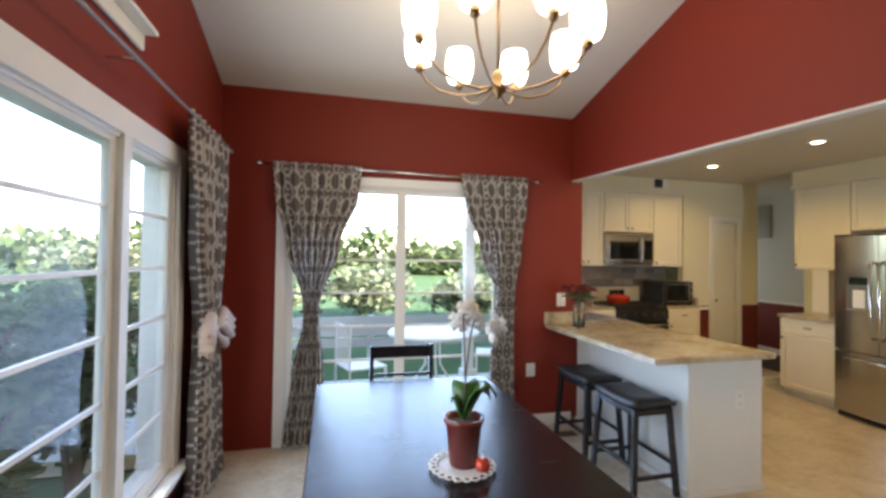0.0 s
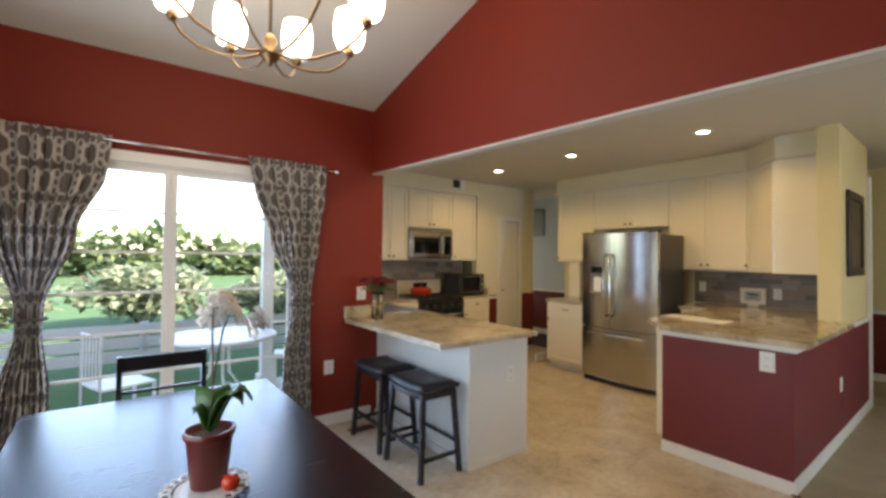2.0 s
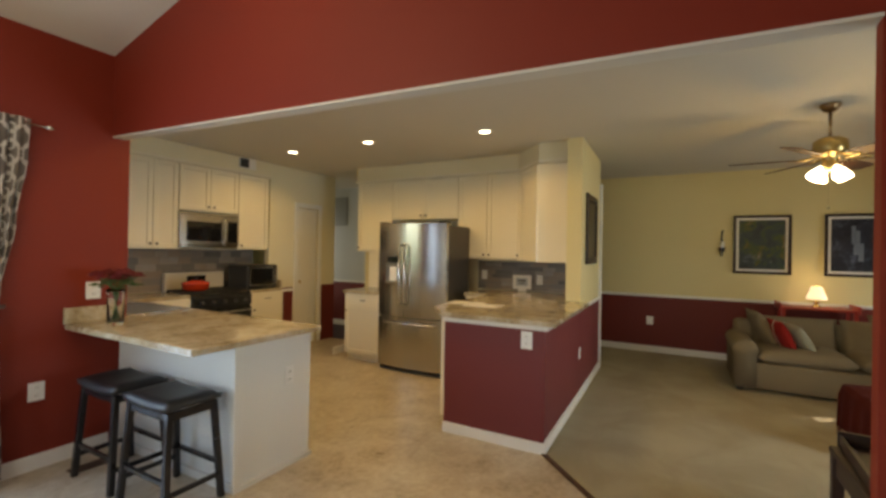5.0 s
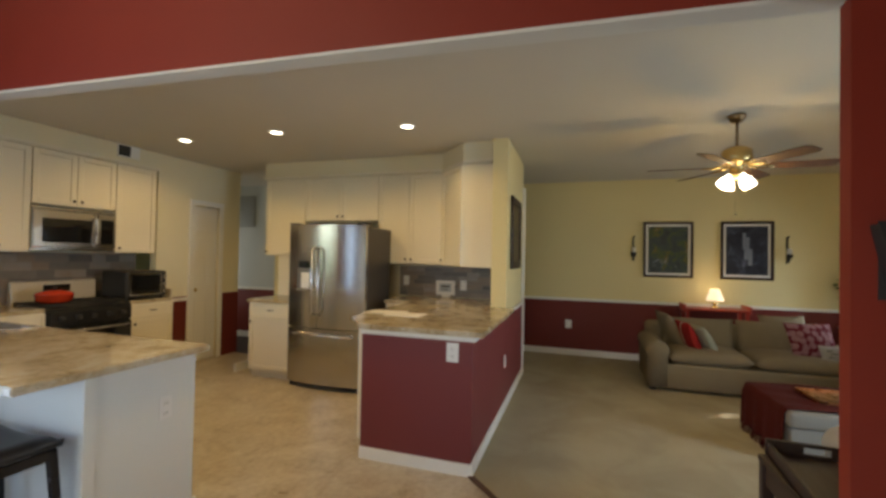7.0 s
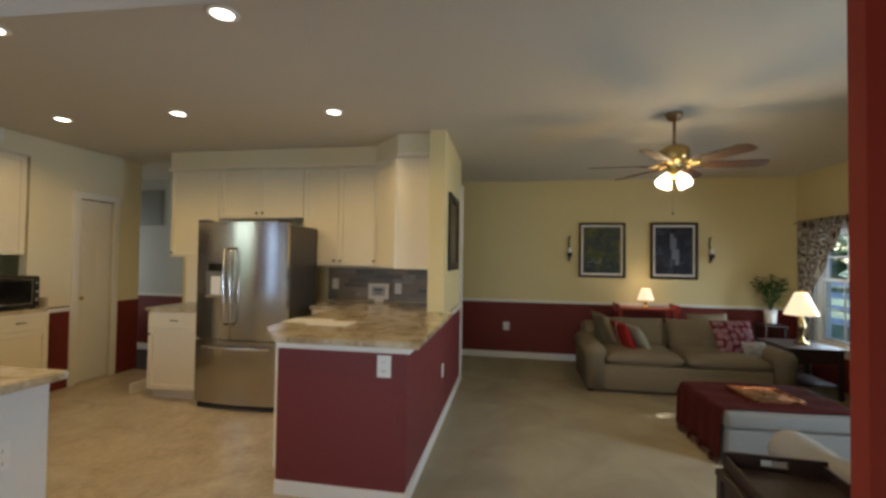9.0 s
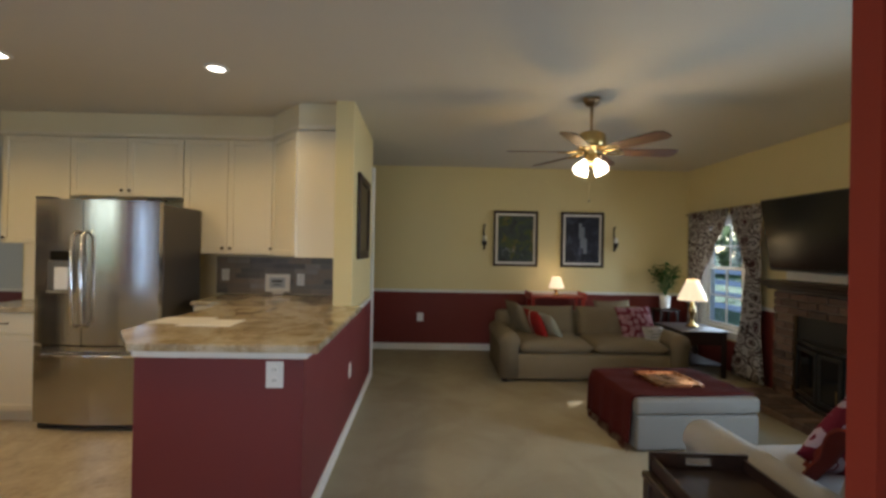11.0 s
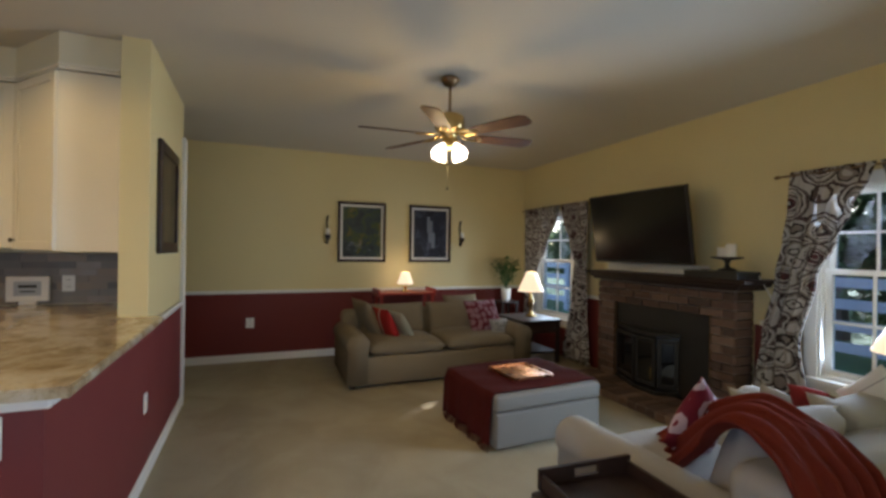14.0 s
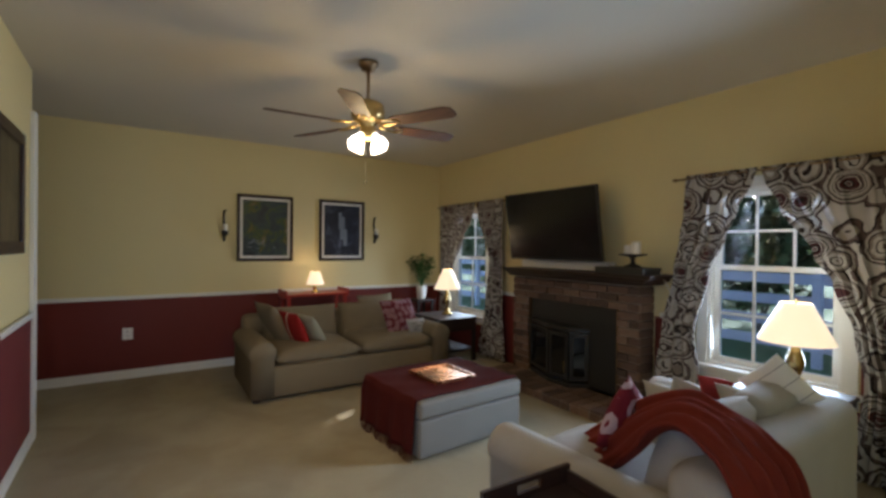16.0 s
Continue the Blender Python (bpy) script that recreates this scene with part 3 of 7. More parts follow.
# ---- windows and doors ----
def sash(win, axis, plane, a0, a1, z0, z1, cols, rows, bar=0.045, deep=0.035, thin=0.018):
    """A glazed sash: frame, glazing bars and panes, as parts of win."""
    def bx(bm, u0, u1, w0, w1, d=deep):
        if axis == "x":
            box(bm, plane - d / 2, plane + d / 2, u0, u1, w0, w1)
        else:
            box(bm, u0, u1, plane - d / 2, plane + d / 2, w0, w1)
    bm = bmesh.new()
    bx(bm, a0, a1, z0, z0 + bar), bx(bm, a0, a1, z1 - bar, z1)
    bx(bm, a0, a0 + bar, z0 + bar, z1 - bar), bx(bm, a1 - bar, a1, z0 + bar, z1 - bar)
    part("window_frame", bm, TRIM, win)
    bm = bmesh.new()
    for i in range(1, cols):
        u = a0 + bar + (a1 - a0 - 2 * bar) * i / cols
        bx(bm, u - thin / 2, u + thin / 2, z0 + bar, z1 - bar, deep * 0.45)
    for j in range(1, rows):
        w = z0 + bar + (z1 - z0 - 2 * bar) * j / rows
        bx(bm, a0 + bar, a1 - bar, w - thin / 2, w + thin / 2, deep * 0.5)
    part("glazing_bars", bm, TRIM, win)
    bm = bmesh.new()
    bx(bm, a0 + bar * 0.8, a1 - bar * 0.8, z0 + bar * 0.8, z1 - bar * 0.8, 0.004)
    g = part("pane", bm, VIEWDIM if axis == "y" and plane < 0 else GLASS, win)
    g.visible_shadow = False


def window(name, label, axis, plane, inside, hole, sashes, casing=0.09, sill=True):
    """inside: which way (+1 or -1) the room lies along the axis."""
    a0, a1, z0, z1 = hole
    win = tagged(new(name), label, "window", kind="structure")
    def bx(bm, u0, u1, d0, d1, w0, w1):
        p, q = plane + inside * d0, plane + inside * d1
        if axis == "x":
            box(bm, min(p, q), max(p, q), u0, u1, w0, w1, bevel=0.003)
        else:
            box(bm, u0, u1, min(p, q), max(p, q), w0, w1, bevel=0.003)
    bm = bmesh.new()
    c = casing
    bx(bm, a0 - c, a0 + 0.005, 0.002, 0.02, z0, z1 + c), bx(bm, a1 - 0.005, a1 + c, 0.002, 0.02, z0, z1 + c)
    bx(bm, a0 + 0.005, a1 - 0.005, 0.002, 0.02, z1 - 0.005, z1 + c)
    part("casing", bm, TRIM, win)
    bm = bmesh.new()
    bx(bm, a0, a0 + 0.02, -0.158, 0.002, z0, z1), bx(bm, a1 - 0.02, a1, -0.158, 0.002, z0, z1)
    bx(bm, a0 + 0.02, a1 - 0.02, -0.158, 0.002, z1 - 0.02, z1), bx(bm, a0 + 0.02, a1 - 0.02, -0.158, 0.002, z0, z0 + 0.02)
    part("jamb", bm, TRIM, win)
    if sill:
        bm = bmesh.new()
        bx(bm, a0 - c - 0.03, a1 + c + 0.03, 0.0021, 0.07, z0 - 0.03, z0)
        bx(bm, a0 - c, a1 + c, 0.0021, 0.018, z0 - 0.10, z0 - 0.031)
        part("window_sill", bm, TRIM, win)
    for s in sashes:
        sash(win, axis, plane - inside * s[0], *s[1:])
    return win


window("door_1", "white sliding glass door with glazing bars", "y", YN, -1, DOOR, [(0.03, -0.30, 0.605, 0.056, 2.07, 1, 7, 0.04), (0.03, 0.606, 1.48, 0.056, 2.07, 1, 7, 0.04)], 0.07, False)
setting("door_sill", boxes((-0.32, 1.50, YN + 0.002, YN + 0.158, 0.0, 0.055)), TRIM)
b0, b1, b2, b3 = BAY
window("window_1", "wide white window of several lights with glazing bars", "x", XW, 1, BAY,
       [(0.03, 0.02, 0.65, b2 + 0.02, b3, 1, 6), (0.03, 0.68, 2.03, b2 + 0.02, b3, 1, 6), (0.03, 2.10, 2.68, b2 + 0.02, b3, 1, 6)], 0.10)
setting("mullion", boxes((XW - 0.06, XW + 0.018, 0.65, 0.68, b2, b3), (XW - 0.06, XW + 0.018, 2.03, 2.10, b2, b3)), TRIM)
for k, w in enumerate((W1, W2)):
    mid = (w[2] + w[3]) / 2 + 0.06
    window("window_%d" % (k + 2), "white double-hung sash window with glazing bars", "y", YL, 1, w,
           [(0.11, w[0] + 0.02, w[1] - 0.02, mid, w[3] - 0.02, 3 if k else 2, 2, 0.035), (0.07, w[0] + 0.02, w[1] - 0.02, w[2] + 0.02, mid + 0.04, 3 if k else 2, 2, 0.04)], 0.08)


def knob(parent, x, y, z, direction, material=None, r=0.014):
    bm = bmesh.new()
    m = Vector(direction).to_track_quat("Z", "Y").to_matrix().to_4x4()
    lathe(bm, [(0.005, 0), (0.005, 0.012), (r, 0.018), (r, 0.026), (r * 0.6, 0.031)], (x, y, z), 10, m=m)
    return part("knob", bm, material or BRASSKNOB, parent, smooth=True)


# pantry door
door = tagged(new("door_2"), "closed white six-panel pantry door", "door", kind="structure")
part("door_leaf", boxes((5.27, 5.66, 5.085, 5.12, 0.01, 2.05)), TRIM, door)
for z0, z1 in ((0.18, 0.86), (1.0, 1.62), (1.72, 1.95)):
    for x0, x1 in ((5.31, 5.44), (5.49, 5.62)):
        bm = bmesh.new()
        box(bm, x0, x1, 5.076, 5.084, z0, z1, bevel=0.006)
        part("panel", bm, TRIM, door)
knob(door, 5.31, 5.084, 0.95, (0, -1, 0), BRASS, 0.024)
part("casing", boxes((5.19, 5.26, 5.05, 5.068, 0, 2.06), (5.67, 5.74, 5.05, 5.068, 0, 2.06), (5.19, 5.74, 5.05, 5.068, 2.06, 2.13)), TRIM, door)


# ---- cabinets ----
def cab_door(parent, m, w, h, name="door", knob_at=None, stile=0.055, handle=None):
    """A framed door with a sunk panel, its lower left corner at m, facing local -y."""
    bm = bmesh.new()
    t = 0.02
    box(bm, stile - 0.004, w - stile + 0.004, -t * 0.45, 0, stile - 0.004, h - stile + 0.004, m=m)
    d = part(name, bm, CABINET, parent)
    for what, r in (("stile", (0.002, stile, 0, h)), ("stile", (w - stile, w - 0.002, 0, h)), ("cross_rail", (stile, w - stile, 0, stile)), ("cross_rail", (stile, w - stile, h - stile, h))):
        bm = bmesh.new()
        box(bm, r[0], r[1], -t, 0, r[2] + 0.002, r[3] - 0.002, bevel=0.003, m=m)
        part(what, bm, CABINET, d)
    if knob_at:
        p = m @ Vector((knob_at[0], -t, knob_at[1]))
        q = m.to_3x3() @ Vector((0, -1, 0))
        bm = bmesh.new()
        if handle:
            a, b = m @ Vector((knob_at[0] - 0.035, -t - 0.018, knob_at[1])), m @ Vector((knob_at[0] + 0.035, -t - 0.018, knob_at[1]))
            tube(bm, [a - q * 0.018, a, b, b - q * 0.018], 0.006, 6)
            part("handle", bm, BRASSKNOB, d, smooth=True)
        else:
            mm = Vector(q).to_track_quat("Z", "Y").to_matrix().to_4x4()
            lathe(bm, [(0.005, 0), (0.005, 0.012), (0.014, 0.018), (0.014, 0.026), (0.008, 0.031)], p, 10, m=mm)
            part("knob", bm, BRASSKNOB, d, smooth=True)
    return d


def cabinet(label, m, w, depth, h, doors, group, drawer=0.0, toe=0.0, knob_low=True, local=None):
    """A cabinet unit; m puts its front lower left corner, facing local -y."""
    cab = thing("cabinet", label, "cabinet", group=group)
    cab.matrix_world = m
    eye = Matrix.Identity(4)
    bm = bmesh.new()
    box(bm, 0, w, 0.001, depth, toe, h)
    if toe:
        box(bm, 0, w, 0.05, depth, 0, toe)
    part("body", bm, CABINET, cab)
    top = h - drawer
    n = doors
    for i in range(n):
        dw = w / n
        kx = dw - 0.035 if i < n / 2 else 0.035
        if n == 1:
            kx = 0.035
        kz = 0.05 if knob_low else top - toe - 0.06
        cab_door(cab, Matrix.Translation((i * dw, 0, toe + 0.005)), dw, top - toe - 0.01, "door", (kx, kz))
    if drawer:
        cab_door(cab, Matrix.Translation((0, 0, top)), w, drawer - 0.008, "drawer", (w / 2, drawer / 2), 0.03, True)
    return cab


def facing(x, y, z, rz):
    return pose(x, y, z, 0, 0, rz)


UP, BASE = "upper kitchen cabinets", "base kitchen cabinets"
upper = "cream painted upper cabinet, closed, under the soffit"
# north wall, fronts facing -y
cabinet(upper, facing(2.325, 5.07, 1.42, 0), 0.615, 0.33, 0.98, 1, UP)
cabinet(upper, facing(2.945, 5.07, 1.42, 0), 0.54, 0.33, 0.98, 2, UP)
cabinet("short cream painted cabinet over the microwave", facing(3.49, 5.07, 1.87, 0), 0.76, 0.33, 0.53, 2, UP)
cabinet(upper, facing(4.255, 5.07, 1.42, 0), 0.46, 0.33, 0.98, 1, UP)
cabinet("cream painted base cabinet with a drawer beside the range", facing(4.255, 4.80, 0, 0), 0.50, 0.59, 0.875, 1, BASE, 0.16, 0.09, False)
cabinet("cream painted base cabinet with a drawer", facing(2.90, 4.80, 0, 0), 0.585, 0.59, 0.875, 1, BASE, 0.16, 0.09, False)
# east wall, fronts facing -x: local x runs to -y
cabinet(upper, facing(5.57, 4.17, 1.42, -90), 0.605, 0.33, 0.98, 1, UP)
cabinet("cream painted cabinet over the refrigerator", facing(5.57, 3.56, 1.86, -90), 1.01, 0.33, 0.54, 2, UP)
cabinet(upper, facing(5.57, 2.545, 1.355, -90), 0.795, 0.33, 1.045, 2, UP)
cabinet("cream painted base cabinet with a drawer beside the refrigerator", facing(5.07, 3.95, 0, -90), 0.61, 0.82, 0.875, 1, BASE, 0.17, 0.09, False)
# slanted corner unit
corner = thing("corner_cabinet", "slanted cream painted corner cabinet with one closed door", "cabinet", group=UP)
bm = bmesh.new()
prism(bm, [(5.57, 1.745), (5.18, 1.40), (5.18, 1.092), (5.89, 1.09), (5.89, 1.745)], 1.345, 2.40)
part("body", bm, CABINET, corner)
ang = math.degrees(math.atan2(1.40 - 1.745, 5.18 - 5.57))
cab_door(corner, facing(5.567, 1.742, 1.35, ang), math.hypot(0.39, 0.345), 1.045, "door", (0.05, 0.06))
# soffits and the moulding under them
bm = bmesh.new()
prism(bm, [(5.56, 4.20), (5.56, 1.75), (5.165, 1.395), (5.165, 1.0905), (5.899, 1.086), (5.899, 4.20)], 2.402, HC - 0.001)
setting("soffit", bm, PALECREAM, "cream painted soffit")
setting("soffit", boxes((XB + 0.062, 4.75, 5.06, 5.399, 2.402, HC - 0.001)), PALECREAM, "cream painted soffit")
bm = bmesh.new()
for k, (o, z) in enumerate(((0.012, 2.402), (0.026, 2.418))):
    prism(bm, [(5.56 - o, 4.21), (5.56 - o, 1.745), (5.165 - o, 1.39), (5.165 - o, 1.10), (5.18, 1.10), (5.57, 1.76), (5.57, 4.21)], z, z + 0.016)
    box(bm, XB + 0.065, 4.75, 5.06 - o, 5.07, z, z + 0.016)
setting("trim", bm, CABINET)


# ---- worktops ----
def worktop(label, outline, z0=0.875, z1=0.912):
    bm = bmesh.new()
    prism(bm, outline, z0, z1)
    bmesh.ops.bevel(bm, geom=[e for e in bm.edges], offset=0.006, segments=2, affect="EDGES")
    t = thing("worktop", label, "countertop")
    part("slab", bm, GRANITE, t)
    return t


worktop("beige granite peninsula worktop with mottled brown veins", [(1.94, YN - 0.003), (1.94, 2.25), (2.87, 2.25), (2.87, 4.79), (3.485, 4.79), (3.485, 5.39), (2.32, 5.39), (2.32, YN + 0.17), (XB + 0.14, YN + 0.17), (XB + 0.14, YN - 0.003)])
worktop("beige granite worktop beside the range", [(4.255, 4.79), (4.75, 4.79), (4.75, 5.39), (4.255, 5.39)])
worktop("beige granite worktop beside the refrigerator", [(5.04, 3.335), (5.04, 3.98), (5.89, 3.98), (5.89, 3.335)])
worktop("beige granite worktop on the maroon half wall", [(3.95, 1.96), (3.62, 1.70), (3.62, 0.80), (PX - 0.004, 0.84), (PX - 0.004, 1.09), (5.895, 1.09), (5.895, 2.30), (5.24, 2.30), (5.24, 1.96)], 0.925, 0.962)
t = thing("end_splash", "upright beige granite slab on the red wall", "backsplash")
part("slab", boxes((1.93, 2.24, YN - 0.025, YN - 0.002, 0.913, 1.02), bevel=0.003), GRANITE, t)
t = thing("end_splash", "short upright granite slab beside the toaster oven", "backsplash")
part("slab", boxes((4.752, 4.77, 4.82, 5.06, 0.913, 1.01), bevel=0.003), GRANITE, t)

# the peninsula's white body
pen = thing("peninsula", "white panelled kitchen peninsula body", "kitchen island")
part("body", boxes((2.27, 2.84, 2.355, YN - 0.004, 0.002, 0.872), (2.32, 2.89, YN + 0.17, 5.38, 0.002, 0.872)), PANEL, pen)
part("end_panel", boxes((2.262, 2.85, 2.335, 2.353, 0.02, 0.873), bevel=0.003), PANEL, pen)
part("corner_post", boxes((2.245, 2.30, 2.32, 2.333, 0.0, 0.873), bevel=0.002), PANEL, pen)
part("shoe_moulding", boxes((2.25, 2.86, 2.318, 2.334, 0, 0.03), (2.246, 2.268, 2.335, YN - 0.01, 0, 0.05)), PANEL, pen)
# cabinets behind the half wall
t = thing("base_cabinet", "cream painted base cabinets behind the half wall", "cabinet")
part("body", boxes((3.812, 5.24, 1.09, 1.70, 0.0, 0.92), (3.98, 5.24, 1.70, 1.90, 0.0, 0.92), (5.26, 5.89, 1.09, 2.28, 0.0, 0.92)), CABINET, t)


# ---- backsplash stones ----
def splash_panel(name, label, origin, rz, w, h, sw=0.30, sh=0.05):
    t = thing(name, label, "backsplash", origin, rz)
    part("backing", boxes((0, w, -0.006, -0.001, 0, h)), MORTAR, t)
    rnd = random.Random(4)
    z = 0.0
    meshes = {}
    while z < h - 0.01:
        hh = min(sh, h - z)
        x = -rnd.random() * sw * 0.6
        while x < w:
            ln = sw * rnd.choice((0.5, 0.75, 1.0))
            a, b = max(0, x), min(w, x + ln)
            if b - a > 0.02:
                ob = part("stone", boxes((a + 0.0015, b - 0.0015, -0.012 - rnd.random() * 0.004, -0.006, z + 0.0015, z + hh - 0.0015)), SPLASH, t)
            x += ln
        z += sh
    return t


splash_panel("backsplash", "grey-brown stone mosaic backsplash under the upper cabinets", (5.90, 2.40, 0.965), -90, 1.30, 0.362)
splash_panel("backsplash", "grey-brown stone mosaic backsplash behind the range", (2.32, 5.40, 0.915), 0, 2.42, 0.50, 0.3, 0.08)
splash_panel("backsplash", "grey-brown stone backsplash beside the refrigerator", (5.90, 3.97, 0.915), -90, 0.64, 0.50, 0.3, 0.08)


# ---- refrigerator ----
fr = thing("refrigerator", "stainless steel french-door refrigerator with an ice dispenser", "refrigerator", (4.91, 2.84, 0), -90)
W = 0.468
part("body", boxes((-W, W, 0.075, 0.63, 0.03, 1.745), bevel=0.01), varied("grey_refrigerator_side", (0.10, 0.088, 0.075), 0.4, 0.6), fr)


def bowed(x0, x1, z0, z1, y_mid=-0.026, y_edge=0.025, n=12):
    bm = bmesh.new()
    prof = [(x0 + (x1 - x0) * i / n, y_edge + (y_mid - y_edge) * (1 - ((x0 + (x1 - x0) * i / n) / W) ** 2)) for i in range(n + 1)]
    prism(bm, prof + [(x1, 0.07), (x0, 0.07)], z0, z1)
    bmesh.ops.bevel(bm, geom=[e for e in bm.edges if abs(e.verts[0].co.z - e.verts[1].co.z) < 1e-6], offset=0.006, segments=2, affect="EDGES")
    return bm


dl = part("door", bowed(-W, -0.073, 0.66, 1.765), STEEL, fr, "brushed steel door with a dispenser")
dr = part("door", bowed(-0.067, W, 0.66, 1.765), STEEL, fr)
dw = part("drawer", bowed(-W, W, 0.06, 0.65), STEEL, fr)
for x, d in ((-0.105, dl), (-0.035, dr)):
    bm = bmesh.new()
    tube(bm, [(x, -0.03, 0.80), (x, -0.082, 0.84), (x, -0.092, 1.15), (x, -0.082, 1.48), (x, -0.03, 1.52)], 0.013, 10)
    part("handle", bm, CHROME, d, "bright steel bar handle", True)
bm = bmesh.new()
tube(bm, [(-0.34, 0.0, 0.585), (-0.33, -0.062, 0.59), (0.0, -0.085, 0.59), (0.33, -0.062, 0.59), (0.34, 0.0, 0.585)], 0.013, 10)
part("handle", bm, CHROME, dw, "bright steel bar handle", True)
part("control_panel", boxes((-0.31, -0.15, -0.030, 0.0, 1.30, 1.37), bevel=0.003), BLACKGLASS, dl)
part("dispenser", boxes((-0.33, -0.13, -0.028, 0.005, 1.06, 1.295), bevel=0.003), varied("dark_dispenser_recess", (0.16, 0.14, 0.12), 0.35, 0.6), dl, "dark grey ice dispenser recess")
part("dispenser_tray", boxes((-0.32, -0.14, -0.048, -0.0285, 1.055, 1.075), bevel=0.003), CHROME, dl)
part("towel", boxes((-0.27, -0.17, -0.041, -0.029, 1.08, 1.25), bevel=0.004), WHITEPLASTIC, dl, "small white cloth tucked in the dispenser")
for x in (-W, W - 0.1):
    part("hinge_cover", boxes((x, x + 0.1, 0.02, 0.12, 1.766, 1.785)), BLACKMATT, fr)
part("kick_plate", boxes((-W + 0.01, W - 0.01, 0.06, 0.08, 0.002, 0.055)), BLACKMATT, fr)

# ---- microwave ----
mw = thing("microwave", "stainless steel over-range microwave", "microwave", (3.87, 5.06, 1.435))
part("body", boxes((-0.378, 0.378, 0.0, 0.32, 0.0, 0.42), bevel=0.006), STEEL, mw)
dd = part("door", boxes((-0.376, 0.19, -0.03, -0.001, 0.03, 0.385), bevel=0.008), STEEL, mw)
part("glass", boxes((-0.30, 0.13, -0.034, -0.0305, 0.08, 0.31), bevel=0.002), BLACKGLASS, dd)
bm = bmesh.new()
tube(bm, [(0.16, -0.03, 0.05), (0.16, -0.065, 0.09), (0.16, -0.072, 0.2), (0.16, -0.065, 0.32), (0.16, -0.03, 0.36)], 0.012, 8)
part("handle", bm, CHROME, dd, smooth=True)
part("control_panel", boxes((0.20, 0.374, -0.028, -0.001, 0.03, 0.385), bevel=0.004), STEEL, mw)
part("keypad", boxes((0.225, 0.35, -0.032, -0.0285, 0.07, 0.33), bevel=0.002), BLACKGLASS, mw)
part("vent_strip", boxes((-0.376, 0.376, -0.02, -0.001, 0.39, 0.418), bevel=0.004), STEEL, mw)

# ---- range ----
rg = thing("range", "black gas range with a steel oven front", "stove", (3.87, 4.78, 0))
part("body", boxes((-0.378, 0.378, 0.0, 0.60, 0.02, 0.90), bevel=0.005), BLACK, rg)
od = part("oven_door", boxes((-0.375, 0.375, -0.035, -0.001, 0.2, 0.72), bevel=0.01), BLACKGLASS, rg)
bm = bmesh.new()
tube(bm, [(-0.33, -0.03, 0.69), (-0.32, -0.075, 0.69), (0.32, -0.075, 0.69), (0.33, -0.03, 0.69)], 0.012, 8)
part("handle", bm, CHROME, od, smooth=True)
part("drawer", boxes((-0.375, 0.375, -0.03, -0.001, 0.04, 0.19), bevel=0.008), STEEL, rg)
part("control_front", boxes((-0.375, 0.375, -0.03, -0.001, 0.74, 0.88), bevel=0.01), BLACK, rg)
for i in range(5):
    bm = bmesh.new()
    lathe(bm, [(0.022, -0.055), (0.024, -0.03)], (-0.28 + 0.14 * i, 0, 0.81), 12, "Y")
    part("control_knob", bm, BLACKMATT, rg, smooth=True)
bm = bmesh.new()
for x in (-0.36, -0.12, 0.12, 0.36):
    box(bm, x - 0.008, x + 0.008, 0.02, 0.50, 0.925, 0.94)
for y in (0.03, 0.14, 0.26, 0.38, 0.49):
    box(bm, -0.36, 0.36, y - 0.006, y + 0.006, 0.92, 0.938)
for x in (-0.36, 0.36):
    for y in (0.03, 0.49):
        box(bm, x - 0.01, x + 0.01, y - 0.01, y + 0.01, 0.90, 0.925)
part("grate", bm, BLACKMATT, rg)
part("backguard", boxes((-0.375, 0.375, 0.53, 0.595, 0.90, 1.13), bevel=0.01), varied("pale_range_panel", (0.62, 0.57, 0.47), 0.3, 0.2), rg)
part("clock", boxes((-0.12, 0.12, 0.524, 0.5295, 1.02, 1.09), bevel=0.003), BLACKGLASS, rg)

pot = thing("casserole", "red enamelled casserole pan on the range", "pot", (3.66, 4.98, 0.941))
bm = bmesh.new()
lathe(bm, [(0.10, 0), (0.135, 0.02), (0.145, 0.075), (0.15, 0.08), (0.135, 0.08), (0.125, 0.02), (0.02, 0.012)], n=24)
part("pan", bm, varied("red_enamel", (0.55, 0.045, 0.015), 0.2), pot, smooth=True)
bm = bmesh.new()
lathe(bm, [(0.148, 0.081), (0.13, 0.10), (0.05, 0.118), (0.012, 0.12)], n=24)
part("lid", bm, bpy.data.materials["red_enamel"], pot, smooth=True)
bm = bmesh.new()
lathe(bm, [(0.01, 0.121), (0.012, 0.135), (0.022, 0.14), (0.02, 0.152)], n=12)
part("knob", bm, BLACKMATT, pot, smooth=True)

tov = thing("toaster_oven", "black toaster oven with a glass door on the worktop", "toaster oven", (4.50, 4.87, 0.913))
part("body", boxes((-0.24, 0.235, 0.0, 0.38, 0.015, 0.31), bevel=0.015), BLACKMATT, tov)
part("glass_door", boxes((-0.2, 0.14, -0.015, -0.001, 0.05, 0.28), bevel=0.005), BLACKGLASS, tov)
bm = bmesh.new()
for x0, x1, z0, z1 in ((-0.21, 0.15, 0.27, 0.285), (-0.21, 0.15, 0.045, 0.055), (-0.21, -0.2, 0.055, 0.27), (0.14, 0.15, 0.055, 0.27)):
    box(bm, x0, x1, -0.02, -0.0155, z0, z1)
part("door_frame", bm, CHROME, tov)
for z in (0.08, 0.16, 0.24):
    bm = bmesh.new()
    lathe(bm, [(0.016, -0.02), (0.018, 0.0)], (0.19, 0, z), 10, "Y")
    part("dial", bm, CHROME, tov, smooth=True)
